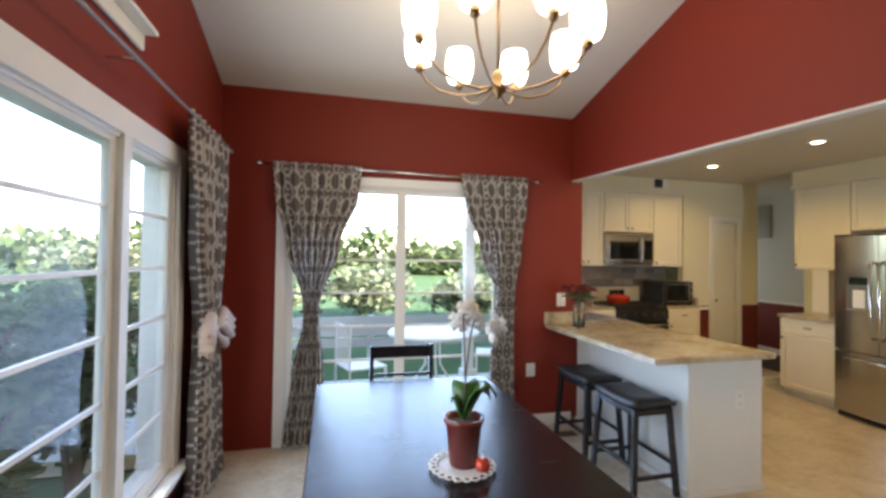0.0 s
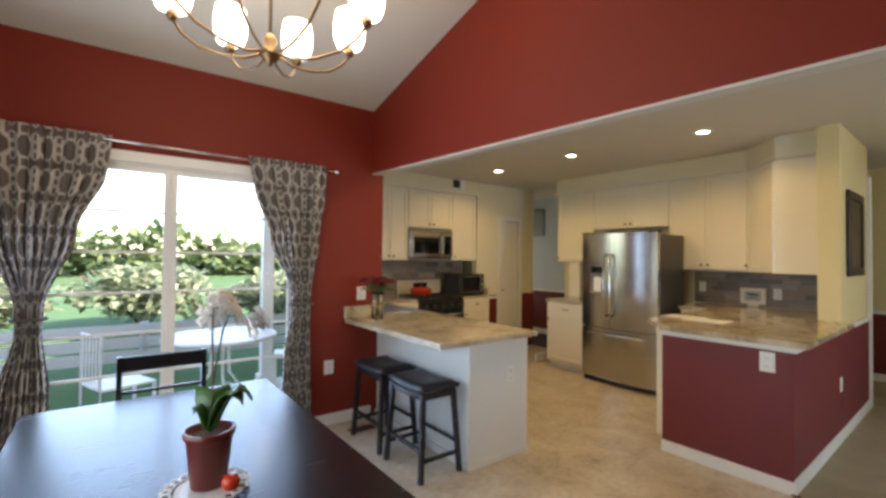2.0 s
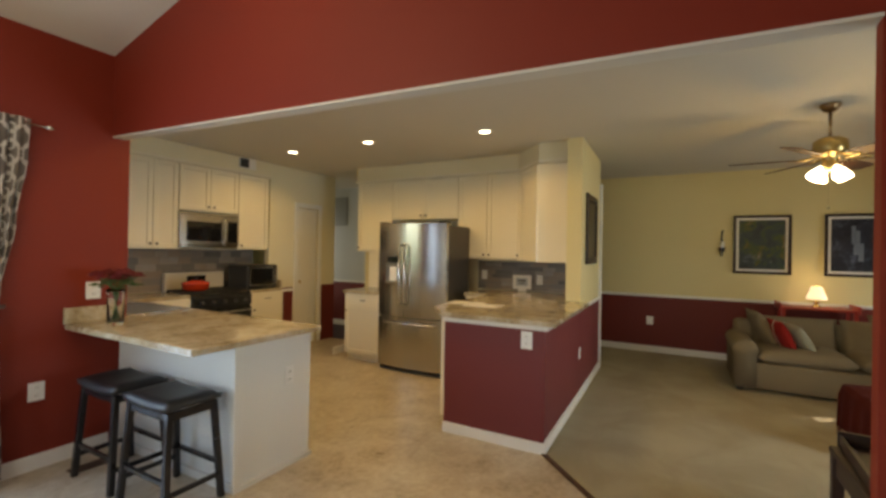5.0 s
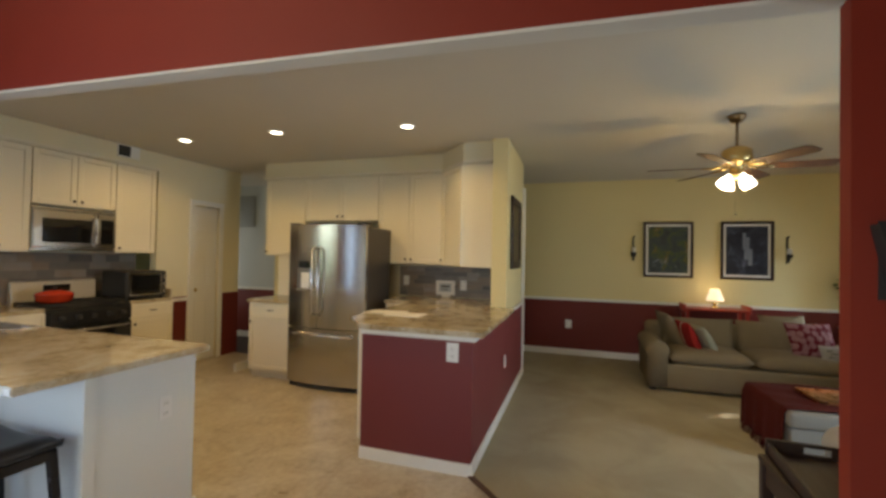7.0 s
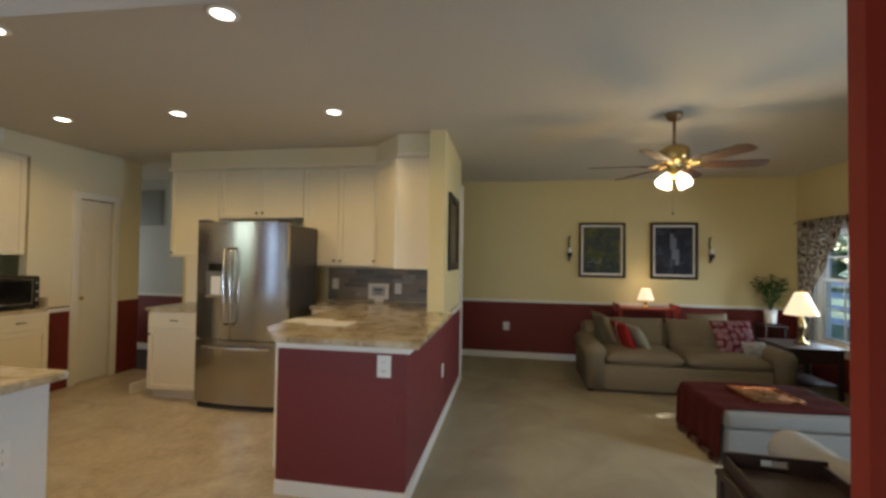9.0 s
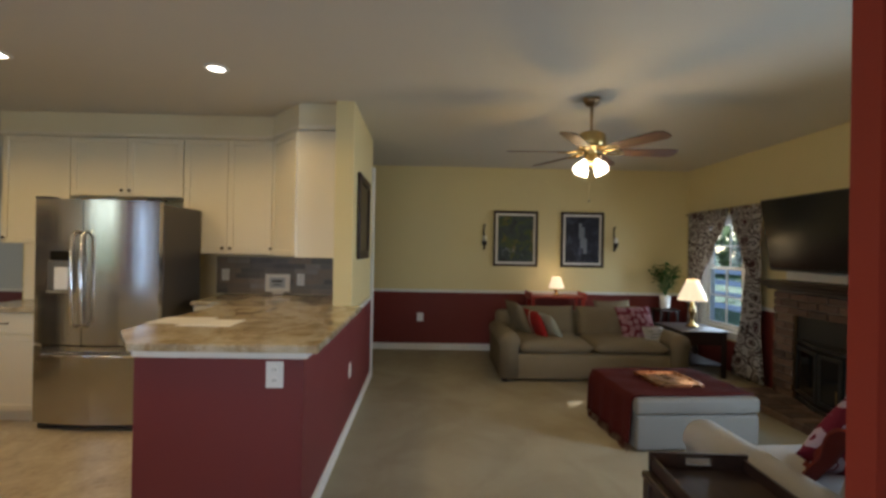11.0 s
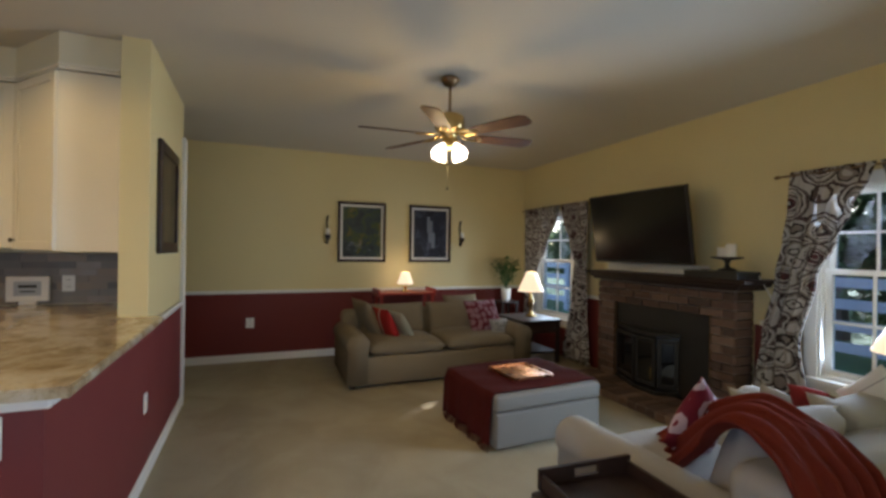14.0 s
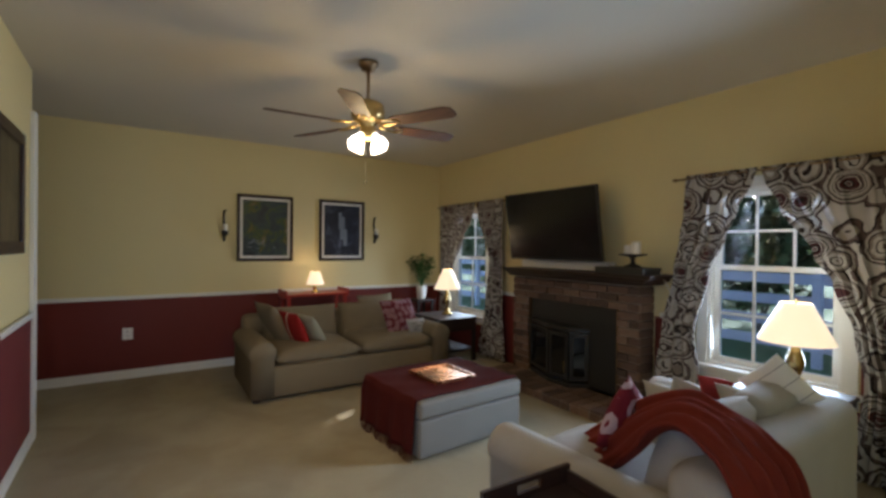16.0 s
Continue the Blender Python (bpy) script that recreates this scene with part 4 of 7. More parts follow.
for x in (-0.2, 0.2):
    for y in (0.04, 0.34):
        part("foot", boxes((x - 0.012, x + 0.012, y - 0.012, y + 0.012, 0, 0.015)), BLACKMATT, tov)

# ---- sink, vase ----
sk = thing("sink", "stainless kitchen sink set in the peninsula worktop", "sink", (2.60, 4.12, 0.913))
part("rim", boxes((-0.25, 0.25, -0.38, -0.355, 0, 0.006), (-0.25, 0.25, 0.355, 0.38, 0, 0.006), (-0.25, -0.225, -0.355, 0.355, 0, 0.006), (0.225, 0.25, -0.355, 0.355, 0, 0.006)), STEEL, sk)
part("basin", boxes((-0.224, 0.224, -0.354, 0.354, 0.0, 0.003)), varied("basin_steel", (0.36, 0.38, 0.42), 0.3, 0.8), sk)

vs = thing("vase", "glass vase of dark red roses on the peninsula worktop", "vase", (2.11, 3.38, 0.913))
bm = bmesh.new()
lathe(bm, [(0.045, 0), (0.05, 0.01), (0.052, 0.22), (0.056, 0.24), (0.052, 0.24), (0.047, 0.22), (0.045, 0.02), (0.02, 0.015)], n=20)
part("glass", bm, GLASSWARE, vs, smooth=True)
STEM = varied("flower_stem", (0.05, 0.12, 0.03), 0.6)
PETAL = varied("dark_red_petal", (0.16, 0.008, 0.010), 0.6)
rnd = random.Random(2)
for i in range(17):
    a, r = i * 2.4, 0.02 + 0.125 * (i / 17) ** 0.6
    tip = Vector((r * math.cos(a), r * math.sin(a), 0.31 + rnd.random() * 0.04))
    bm = bmesh.new()
    tube(bm, [(0.02 * math.cos(a + 3), 0.02 * math.sin(a + 3), 0.03), (0.02 * math.cos(a), 0.02 * math.sin(a), 0.24), tip], 0.003, 5)
    for k in range(3):
        c, e = tip * 0.8 + Vector((0, 0, 0.02 * k)), a + k * 2
        q = [c, c + Vector((0.03 * math.cos(e) - 0.015 * math.sin(e), 0.03 * math.sin(e) + 0.015 * math.cos(e), 0.01)), c + Vector((0.07 * math.cos(e), 0.07 * math.sin(e), 0)), c + Vector((0.03 * math.cos(e) + 0.015 * math.sin(e), 0.03 * math.sin(e) - 0.015 * math.cos(e), 0.012))]
        bm.faces.new([bm.verts.new(p) for p in q])
    part("stem", bm, STEM, vs)
    bm = bmesh.new()
    for k in range(9):
        e = k * 2.4
        rr = 0.008 + 0.0032 * k
        mm = at(*(tip + Vector((rr * math.cos(e), rr * math.sin(e), 0.012 - 0.0012 * k))), 0, 55 - 5 * k, math.degrees(e))
        cushion(bm, (0.040, 0.044, 0.008), mm, n=3)
    part("rose", bm, PETAL, vs, smooth=True)


# ---- switch plates and outlets ----
def plate(kind, label, m, w=0.075, h=0.118):
    """A wall plate whose back lies at m, facing local -y."""
    t = thing("outlet" if kind == "outlet" else "light_switch", label, "electrical outlet" if kind == "outlet" else "light switch")
    t.matrix_world = m
    bm = bmesh.new()
    box(bm, -w / 2, w / 2, -0.006, -0.001, -h / 2, h / 2, bevel=0.003)
    part("plate", bm, WHITEPLASTIC, t)
    n = max(1, round(w / 0.07))
    for i in range(n):
        x = (i - (n - 1) / 2) * 0.046
        if kind == "outlet":
            for z in (-0.026, 0.026):
                bm = bmesh.new()
                lathe(bm, [(0.016, -0.009), (0.017, -0.0062)], (x, 0, z), 12, "Y")
                s = part("socket", bm, TRIM, t)
                part("slot", boxes((x - 0.008, x - 0.005, -0.0098, -0.0092, z - 0.006, z + 0.006), (x + 0.005, x + 0.008, -0.0098, -0.0092, z - 0.006, z + 0.006)), BLACKMATT, s)
        else:
            part("rocker", boxes((x - 0.016, x + 0.016, -0.009, -0.0062, -0.033, 0.033), bevel=0.002), TRIM, t)
    return t


plate("outlet", "white outlet on the red wall", facing(1.80, YN, 0.50, 0), 0.085, 0.12)
plate("outlet", "large white outlet on the maroon half wall", facing(3.69, 1.028, 0.805, -90), 0.085, 0.13)
plate("outlet", "white outlet on the low maroon wall", facing(5.00, 0.912, 0.47, 0), 0.07, 0.115)
plate("outlet", "white outlet on the dark red wainscot", facing(XF - 0.006, 0.45, 0.47, -90), 0.09, 0.12)
plate("switch", "white switch on the stone backsplash", facing(5.886, 2.31, 1.15, -90), 0.075, 0.115)
plate("outlet", "white outlet on the stone backsplash", facing(5.886, 1.575, 1.11, -90), 0.075, 0.115)
plate("outlet", "white outlet on the red wall above the vase", facing(2.10, YN, 1.13, 0), 0.09, 0.12)
plate("outlet", "white outlet beside the fireplace", facing(6.42, YL + 0.006, 0.45, 180), 0.075, 0.118)


# ---- downlights ----
def downlight(x, y, on=True):
    t = thing("recessed_light", "round white recessed ceiling light, lit", "ceiling light", (x, y, HC), group="recessed ceiling lights")
    bm = bmesh.new()
    lathe(bm, [(0.053, -0.001), (0.055, -0.010), (0.076, -0.006), (0.079, -0.001)], n=24)
    part("trim_ring", bm, TRIM, t, smooth=True)
    bm = bmesh.new()
    lathe(bm, [(0.052, -0.001), (0.052, -0.006), (0.026, -0.007)], n=24)
    part("lens", bm, CANLIGHT, t)
    l = lamp("recessed_lamp", "SPOT", look((x, y, HC - 0.02), (x, y, 0)), 5.2, (1.0, 0.67, 0.26), 0.05)
    l.data.spot_size, l.data.spot_blend = radians(158), 0.45


for p in ((4.35, 4.20), (4.35, 3.05), (4.49, 1.74), (3.01, 2.99), (3.07, 1.68)):
    downlight(*p)


# ---- chandelier ----
CH = Vector((0.782, 1.92, 2.283))
ch = thing("chandelier", "bronze eight-arm chandelier with lit white glass shades", "chandelier", CH)
bm = bmesh.new()
lathe(bm, [(0.004, -0.03), (0.012, -0.022), (0.01, -0.012), (0.035, 0.005), (0.042, 0.02), (0.03, 0.035), (0.018, 0.05), (0.03, 0.075), (0.02, 0.10), (0.008, 0.11)], n=16)
part("hub", bm, BRONZE, ch, smooth=True)
top = slope(CH.y) - CH.z
bm = bmesh.new()
tube(bm, [(0, 0, 0.1), (0, 0, top)], 0.007, 8)
lathe(bm, [(0.065, top - 0.05), (0.07, top - 0.01), (0.02, top)], n=16)
part("stem", bm, BRONZE, ch, smooth=True)
R = 0.40
for i in range(8):
    a = math.radians(45 * i + 11)
    c, s = math.cos(a), math.sin(a)
    bm = bmesh.new()
    tube(bm, [(c * r, s * r, z) for r, z in ((0.02, 0.03), (0.10, 0.005), (0.19, 0.012), (0.29, 0.045), (0.36, 0.10), (R, 0.16))], 0.0065, 7)
    arm = part("arm", bm, BRONZE, ch, smooth=True)
    bm = bmesh.new()
    lathe(bm, [(0.012, 0.15), (0.022, 0.165), (0.024, 0.185), (0.015, 0.19), (0.015, 0.215)], (c * R, s * R, 0), 12)
    part("candle_cup", bm, BRONZE, arm, smooth=True)
    bm = bmesh.new()
    lathe(bm, [(0.035, 0.195), (0.060, 0.20), (0.074, 0.24), (0.077, 0.30), (0.068, 0.365), (0.064, 0.365), (0.072, 0.30), (0.070, 0.24), (0.056, 0.205), (0.035, 0.20)], (c * R, s * R, 0), 18)
    part("shade", bm, OPAL, arm, "white glass shade, lit", True)
lamp("chandelier_lamp", "POINT", Matrix.Translation(CH + Vector((0, 0, 0.42))), 4.2, (1.0, 0.80, 0.55), 0.25)


# ---- ceiling fan ----
FAN = Vector((4.90, -0.94, HC))
fn = thing("ceiling_fan", "brass ceiling fan with six wooden blades and lit glass shades", "ceiling fan", FAN)
bm = bmesh.new()
lathe(bm, [(0.065, -0.001), (0.065, -0.02), (0.045, -0.055), (0.02, -0.065)], n=20)
part("canopy", bm, BRONZE, fn, smooth=True)
bm = bmesh.new()
tube(bm, [(0, 0, -0.06), (0, 0, -0.26)], 0.011, 10)
part("downrod", bm, BRONZE, fn, smooth=True)
bm = bmesh.new()
lathe(bm, [(0.02, -0.25), (0.07, -0.262), (0.105, -0.285), (0.11, -0.36), (0.09, -0.39), (0.05, -0.41), (0.05, -0.455), (0.062, -0.47), (0.062, -0.50), (0.03, -0.52)], n=24)
part("motor", bm, BRASS, fn, smooth=True)
bx, by = (4.90 - 1.735), (-0.94 - 0.27)
d = Vector((bx, by, 0)).normalized()
rt = Vector((d.y, -d.x, 0))
for i in range(6):
    th = radians(42 + 60 * i)
    u = rt * math.cos(th) - d * math.sin(th)
    rz = math.degrees(math.atan2(u.y, u.x))
    m = at(0, 0, -0.415, 0, 0, rz) @ at(0, 0, 0, -12, 0, 0)
    bm = bmesh.new()
    out = [(0.20, -0.048), (0.27, -0.058), (0.60, -0.068), (0.645, -0.045), (0.65, 0.0), (0.645, 0.045), (0.60, 0.068), (0.27, 0.058), (0.20, 0.048)]
    prism(bm, out, -0.003, 0.003)
    bmesh.ops.transform(bm, matrix=m, verts=bm.verts)
    part("blade", bm, MIDWOOD, fn)
    bm = bmesh.new()
    for s in (-1, 1):
        tube(bm, [m @ Vector(p) for p in ((0.08, s * 0.012, 0.012), (0.14, s * 0.035, 0.0), (0.20, s * 0.03, -0.006), (0.25, s * 0.012, -0.006))], 0.007, 6)
    part("blade_iron", bm, BRASS, fn, smooth=True)
for i in range(4):
    a = radians(23 + 90 * i)
    c, s = math.cos(a), math.sin(a)
    mm = at(c * 0.06, s * 0.06, -0.485, 0, 0, math.degrees(a)) @ at(0, 0, 0, 0, 148, 0)
    bm = bmesh.new()
    lathe(bm, [(0.016, 0), (0.022, 0.018), (0.040, 0.05), (0.050, 0.08), (0.053, 0.10), (0.048, 0.10), (0.044, 0.08), (0.036, 0.055), (0.016, 0.03)], n=16, m=mm)
    part("shade", bm, FROSTED, fn, "frosted glass shade, lit", True)
bm = bmesh.new()
tube(bm, [(0.03, 0, -0.51), (0.03, 0, -0.78)], 0.0007, 5)
lathe(bm, [(0.003, -0.80), (0.008, -0.792), (0.003, -0.780)], (0.03, 0, 0), 8)
part("pull_chain", bm, BLACKMATT, fn)
bm = bmesh.new()
tube(bm, [(-0.02, 0.02, -0.51), (-0.02, 0.02, -0.60)], 0.0015, 5)
lathe(bm, [(0.003, -0.612), (0.005, -0.606), (0.002, -0.597)], (-0.02, 0.02, 0), 8)
part("pull_chain", bm, BLACKMATT, fn)
lamp("fan_lamp", "POINT", Matrix.Translation(FAN + Vector((0, 0, -0.66))), 3.1, (1.0, 0.69, 0.26), 0.085)


# ---- dining furniture ----
tb = thing("dining_table", "long black-brown wooden dining table with a glossy top", "dining table", (0.485, 1.77, 0))
bm = bmesh.new()
box(bm, -0.52, 0.52, -0.92, 0.92, 0.715, 0.75, bevel=0.004, seg=2)
part("tabletop", bm, DARKWOOD, tb)
part("apron", boxes((-0.46, 0.46, -0.86, -0.84, 0.62, 0.714), (-0.46, 0.46, 0.84, 0.86, 0.62, 0.714), (-0.46, -0.44, -0.84, 0.84, 0.62, 0.714), (0.44, 0.46, -0.84, 0.84, 0.62, 0.714)), DARKWOOD, tb)
for x in (-0.43, 0.43):
    for y in (-0.83, 0.83):
        part("leg", boxes((x - 0.035, x + 0.035, y - 0.035, y + 0.035, 0, 0.619), bevel=0.004), DARKWOOD, tb)

cr = thing("dining_chair", "dark wooden dining chair with an open rail back", "chair", (0.53, 2.86, 0))
cr.scale.z = 0.96
part("seat", boxes((-0.215, 0.215, -0.2, 0.2, 0.43, 0.46), bevel=0.01), DARKWOOD, cr)
part("top_rail", boxes((-0.20, 0.20, 0.215, 0.235, 0.83, 0.92), bevel=0.006), DARKWOOD, cr)
part("lower_rail", boxes((-0.20, 0.20, 0.21, 0.23, 0.70, 0.72), bevel=0.004), DARKWOOD, cr)
for x in (-0.21, 0.21):
    part("back_leg", boxes((x - 0.014, x + 0.014, 0.2, 0.235, 0, 0.925), bevel=0.004), DARKWOOD, cr)
    part("front_leg", boxes((x - 0.016, x + 0.016, -0.2, -0.168, 0, 0.429), bevel=0.004), DARKWOOD, cr)
part("stretcher", boxes((-0.2, 0.2, -0.19, -0.18, 0.2, 0.23)), DARKWOOD, cr)

pl = thing("plate", "white openwork plate under the orchid pot", "plate", (0.51, 1.52, 0.7515))
bm = bmesh.new()
lathe(bm, [(0.05, 0), (0.06, 0.002), (0.085, 0.008), (0.086, 0.012), (0.06, 0.007), (0.02, 0.006)], n=32)
part("dish", bm, WHITEPLASTIC, pl, smooth=True)
for i in range(22):
    a = 2 * math.pi * i / 22
    bm = bmesh.new()
    tube(bm, [(0.105 * math.cos(a) + 0.014 * math.cos(k * math.pi / 4), 0.105 * math.sin(a) + 0.014 * math.sin(k * math.pi / 4), 0.014) for k in range(9)], 0.004, 5)
    part("rim_loop", bm, WHITEPLASTIC, pl, smooth=True)

ORC = (0.52, 1.54, 0.759)
po = thing("orchid", "white orchid in a dark red glazed pot on the dining table", "potted plant", ORC)
bm = bmesh.new()
lathe(bm, [(0.045, 0), (0.05, 0.004), (0.066, 0.15), (0.072, 0.152), (0.074, 0.172), (0.066, 0.172), (0.06, 0.14), (0.02, 0.135)], n=28)
part("pot", bm, varied("red_glazed_pot", (0.14, 0.02, 0.016), 0.3), po, smooth=True)
part_soil = bmesh.new()
lathe(part_soil, [(0.06, 0.15), (0.03, 0.156), (0.002, 0.157)], n=14)
part("soil", part_soil, BARK, po)
for i, (a, ln, w) in enumerate(((0.1, 0.10, 0.06), (1.2, 0.07, 0.05), (-0.6, 0.10, 0.055), (2.6, 0.05, 0.04), (-0.2, 0.12, 0.05))):
    bm = bmesh.new()
    rows = []
    for k in range(7):
        q = k / 6
        ww = w * math.sin(math.pi * min(1, q * 0.93 + 0.07)) ** 0.6
        x, z = ln * q, 0.16 + 0.10 * math.sin(q * 2.4) * (1.2 if i != 3 else 0.8)
        rows.append([bm.verts.new((x * math.cos(a) - o * ww * math.sin(a), x * math.sin(a) + o * ww * math.cos(a), z + abs(o) * 0.012)) for o in (-1, 0, 1)])
    for p, q in zip(rows, rows[1:]):
        for k in range(2):
            bm.faces.new((p[k], p[k + 1], q[k + 1], q[k]))
    lf = part("leaf", bm, varied("orchid_leaf", (0.03, 0.10, 0.015), 0.35) if i == 0 else bpy.data.materials["orchid_leaf"], po, smooth=True)
    lf.modifiers.new("thick", "SOLIDIFY").thickness = 0.003
PETALW = varied("white_orchid_petal", (0.75, 0.72, 0.70), 0.5, amount=0.05)
for x2, y2, seedv in ((0.09, 0.14, 1), (0.02, 0.09, 5)):
    bm = bmesh.new()
    tube(bm, [(0.0, 0, 0.15), (0.01, 0.02, 0.30), (x2 * 0.5, y2 * 0.5, 0.46), (x2, y2, 0.53), (x2 + 0.06, y2 + 0.03, 0.53)], 0.0032, 6)
    part("flower_stem", bm, BARK, po)
rnd = random.Random(6)
for i in range(7):
    c = Vector((0.02 + 0.16 * i / 6, 0.09 + 0.06 * rnd.random(), 0.50 + 0.05 * math.sin(i)))
    bm = bmesh.new()
    for k in range(5):
        mm = Matrix.Translation(c) @ at(0, 0, 0, 75, 0, 20 * i) @ at(0, 0, 0, 0, 0, 72 * k) @ at(0.024, 0, 0, 0, 12, 0)
        cushion(bm, (0.045, 0.036, 0.004), mm, n=4)
    part("flower", bm, PETALW, po, smooth=True)
ap = thing("ornament", "small red round ornament on the plate", "ornament", (0.565, 1.455, 0.766))
bm = bmesh.new()
lathe(bm, [(0.01, 0), (0.022, 0.008), (0.027, 0.024), (0.02, 0.042), (0.006, 0.045)], n=16)
part("body", bm, bpy.data.materials["red_enamel"], ap, smooth=True)


# ---- bar stools ----
def stool(x, y):
    st = thing("bar_stool", "black backless counter stool with a curved leather saddle seat", "stool", (x, y, 0), group="stools at the peninsula")
    bm = bmesh.new()
    n = 10
    g = []
    for i in range(n + 1):
        for j in range(n + 1):
            u, v = i / n * 2 - 1, j / n * 2 - 1
            e = (1 - abs(u) ** 6) ** 0.3 * (1 - abs(v) ** 6) ** 0.3 if max(abs(u), abs(v)) < 1 else 0
            g.append((u * 0.155, v * 0.225, 0.615 + 0.022 * v * v + 0.028 * e))
    vs = [bm.verts.new(p) for p in g]
    lo = [bm.verts.new((p[0] * 0.97, p[1] * 0.97, 0.585 + 0.020 * (p[1] / 0.225) ** 2)) for p in g]
    for i in range(n):
        for j in range(n):
            k = i * (n + 1) + j
            bm.faces.new((vs[k], vs[k + n + 1], vs[k + n + 2], vs[k + 1]))
            bm.faces.new((lo[k], lo[k + 1], lo[k + n + 2], lo[k + n + 1]))
    rim = [i * (n + 1) for i in range(n + 1)] + [n * (n + 1) + j for j in range(1, n + 1)] + [i * (n + 1) + n for i in range(n - 1, -1, -1)] + list(range(n - 1, 0, -1))
    for a, b in zip(rim, rim[1:] + rim[:1]):
        bm.faces.new((vs[a], vs[b], lo[b], lo[a]))
    part("seat", bm, LEATHER, st, smooth=True)
    for sx in (-1, 1):
        for sy in (-1, 1):
            bm = bmesh.new()
            vv = box(bm, -0.017, 0.017, -0.017, 0.017, 0, 0.592, bevel=0.003)
            for v in vv:
                k = 1 - v.co.z / 0.6
                v.co.x += sx * (0.125 + 0.035 * k)
                v.co.y += sy * (0.185 + 0.035 * k)
            part("leg", bm, DARKWOOD, st)
    for sy in (-1, 1):
        part("stretcher", boxes((-0.145, 0.145, sy * 0.212 - 0.009, sy * 0.212 + 0.009, 0.13, 0.155)), DARKWOOD, st)
        part("apron", boxes((-0.12, 0.12, sy * 0.192 - 0.008, sy * 0.192 + 0.008, 0.545, 0.59)), DARKWOOD, st)
    for sx in (-1, 1):
        part("stretcher", boxes((sx * 0.15 - 0.009, sx * 0.15 + 0.009, -0.20, 0.20, 0.20, 0.225)), DARKWOOD, st)
        part("apron", boxes((sx * 0.13 - 0.008, sx * 0.13 + 0.008, -0.185, 0.185, 0.545, 0.585)), DARKWOOD, st)
    return st


for y in (2.59, 3.13):
    stool(2.045, y).scale.z = 0.955


# wall pocket and switch on the red wall
wp = thing("wall_pocket", "dark wire wall pocket on the red wall", "wall basket", (XB, -0.645, 1.45), -90)
part("back", boxes((-0.15, 0.15, -0.008, -0.002, -0.09, 0.10)), BLACKMATT, wp)
bm = bmesh.new()
prism(bm, [(-0.17, -0.05), (0.17, -0.05), (0.17, -0.009), (-0.17, -0.009)], -0.07, 0.09)
for v in bm.verts:
    if v.co.z < 0:
        v.co.x *= 0.8
part("basket", bm, BLACKMATT, wp)
plate("switch", "white light switch on the red wall", facing(XB, -0.60, 1.14, -90), 0.12, 0.12)

plate("outlet", "white outlet on the peninsula end panel", facing(2.66, 2.335, 0.60, 0), 0.075, 0.118)
fi = thing("filler_panel", "cream painted filler panel between the worktop and the upper cabinet", "cabinet")
part("panel", boxes((5.572, 5.885, 3.80, 3.975, 0.914, 1.418), bevel=0.003), CABINET, fi)


# ---- curtains ----
def curtain(name, label, material, axis, plane, inside, keys, folds=7, depth=0.035, n=84, rows=46, group="", ties=None, uvs=1.0):
    """Cloth hung in the plane axis=plane. keys: rows of (z, first edge, second edge, fold depth)."""
    t = thing(name, label, "curtain", group=group)
    bm = bmesh.new()
    uvl = bm.loops.layers.uv.new("UVMap")
    keys = sorted(keys, reverse=True)
    zt, zb = keys[0][0], keys[-1][0]
    full = max(abs(k[2] - k[1]) for k in keys) * 1.5
    g, uvd = [], {}
    for j in range(rows + 1):
        z = zt + (zb - zt) * j / rows
        for a, b in zip(keys, keys[1:]):
            if b[0] - 1e-9 <= z <= a[0] + 1e-9:
                f = (a[0] - z) / (a[0] - b[0])
                f = f * f * (3 - 2 * f)
                e0, e1, dd = (a[k] + (b[k] - a[k]) * f for k in (1, 2, 3))
                break
        row = []
        for i in range(n + 1):
            q = i / n
            ph = q * folds * 2 * math.pi + 0.5 * math.sin(q * 9) + 0.15 * math.sin(z * 5)
            u = e0 + (e1 - e0) * (q + 0.25 / folds / 2 * math.sin(ph * 2 + 1) * 0.5)
            d = dd * (math.sin(ph) + 0.3 * math.sin(2.3 * ph + 1)) + 0.006 * noise.noise(Vector((u * 6, z * 3, 2)))
            p = plane + inside * (0.0 + d)
            v = bm.verts.new((p, u, z) if axis == "x" else (u, p, z))
            uvd[v] = ((q * full if uvs == 1 else u * uvs), z * (1 if uvs == 1 else uvs))
            row.append(v)
        g.append(row)
    for a, b in zip(g, g[1:]):
        for i in range(n):
            f = bm.faces.new((a[i], a[i + 1], b[i + 1], b[i]))
            for l in f.loops:
                l[uvl].uv = uvd[l.vert]
    ob = part("cloth", bm, material, t, smooth=True)
    ob.modifiers.new("thick", "SOLIDIFY").thickness = 0.003
    return t


def rod(label, a, b, material, r=0.009, finial=0.016):
    t = thing("curtain_rod", label, "curtain rod")
    a, b = Vector(a), Vector(b)
    bm = bmesh.new()
    tube(bm, [a, b], r, 10)
    part("pole", bm, material, t, smooth=True)
    d = (b - a).normalized()
    for p, s in ((a, -1), (b, 1)):
        bm = bmesh.new()
        m = (d * s).to_track_quat("Z", "Y").to_matrix().to_4x4()
        lathe(bm, [(r, 0), (finial, 0.008), (finial * 1.1, 0.022), (finial * 0.5, 0.04)], p, 10, m=m)
        part("finial", bm, material, t, smooth=True)
    return t


def bracket(t, p, q, material):
    bm = bmesh.new()
    tube(bm, [p, q], 0.006, 6)
    part("bracket", bm, material, t)


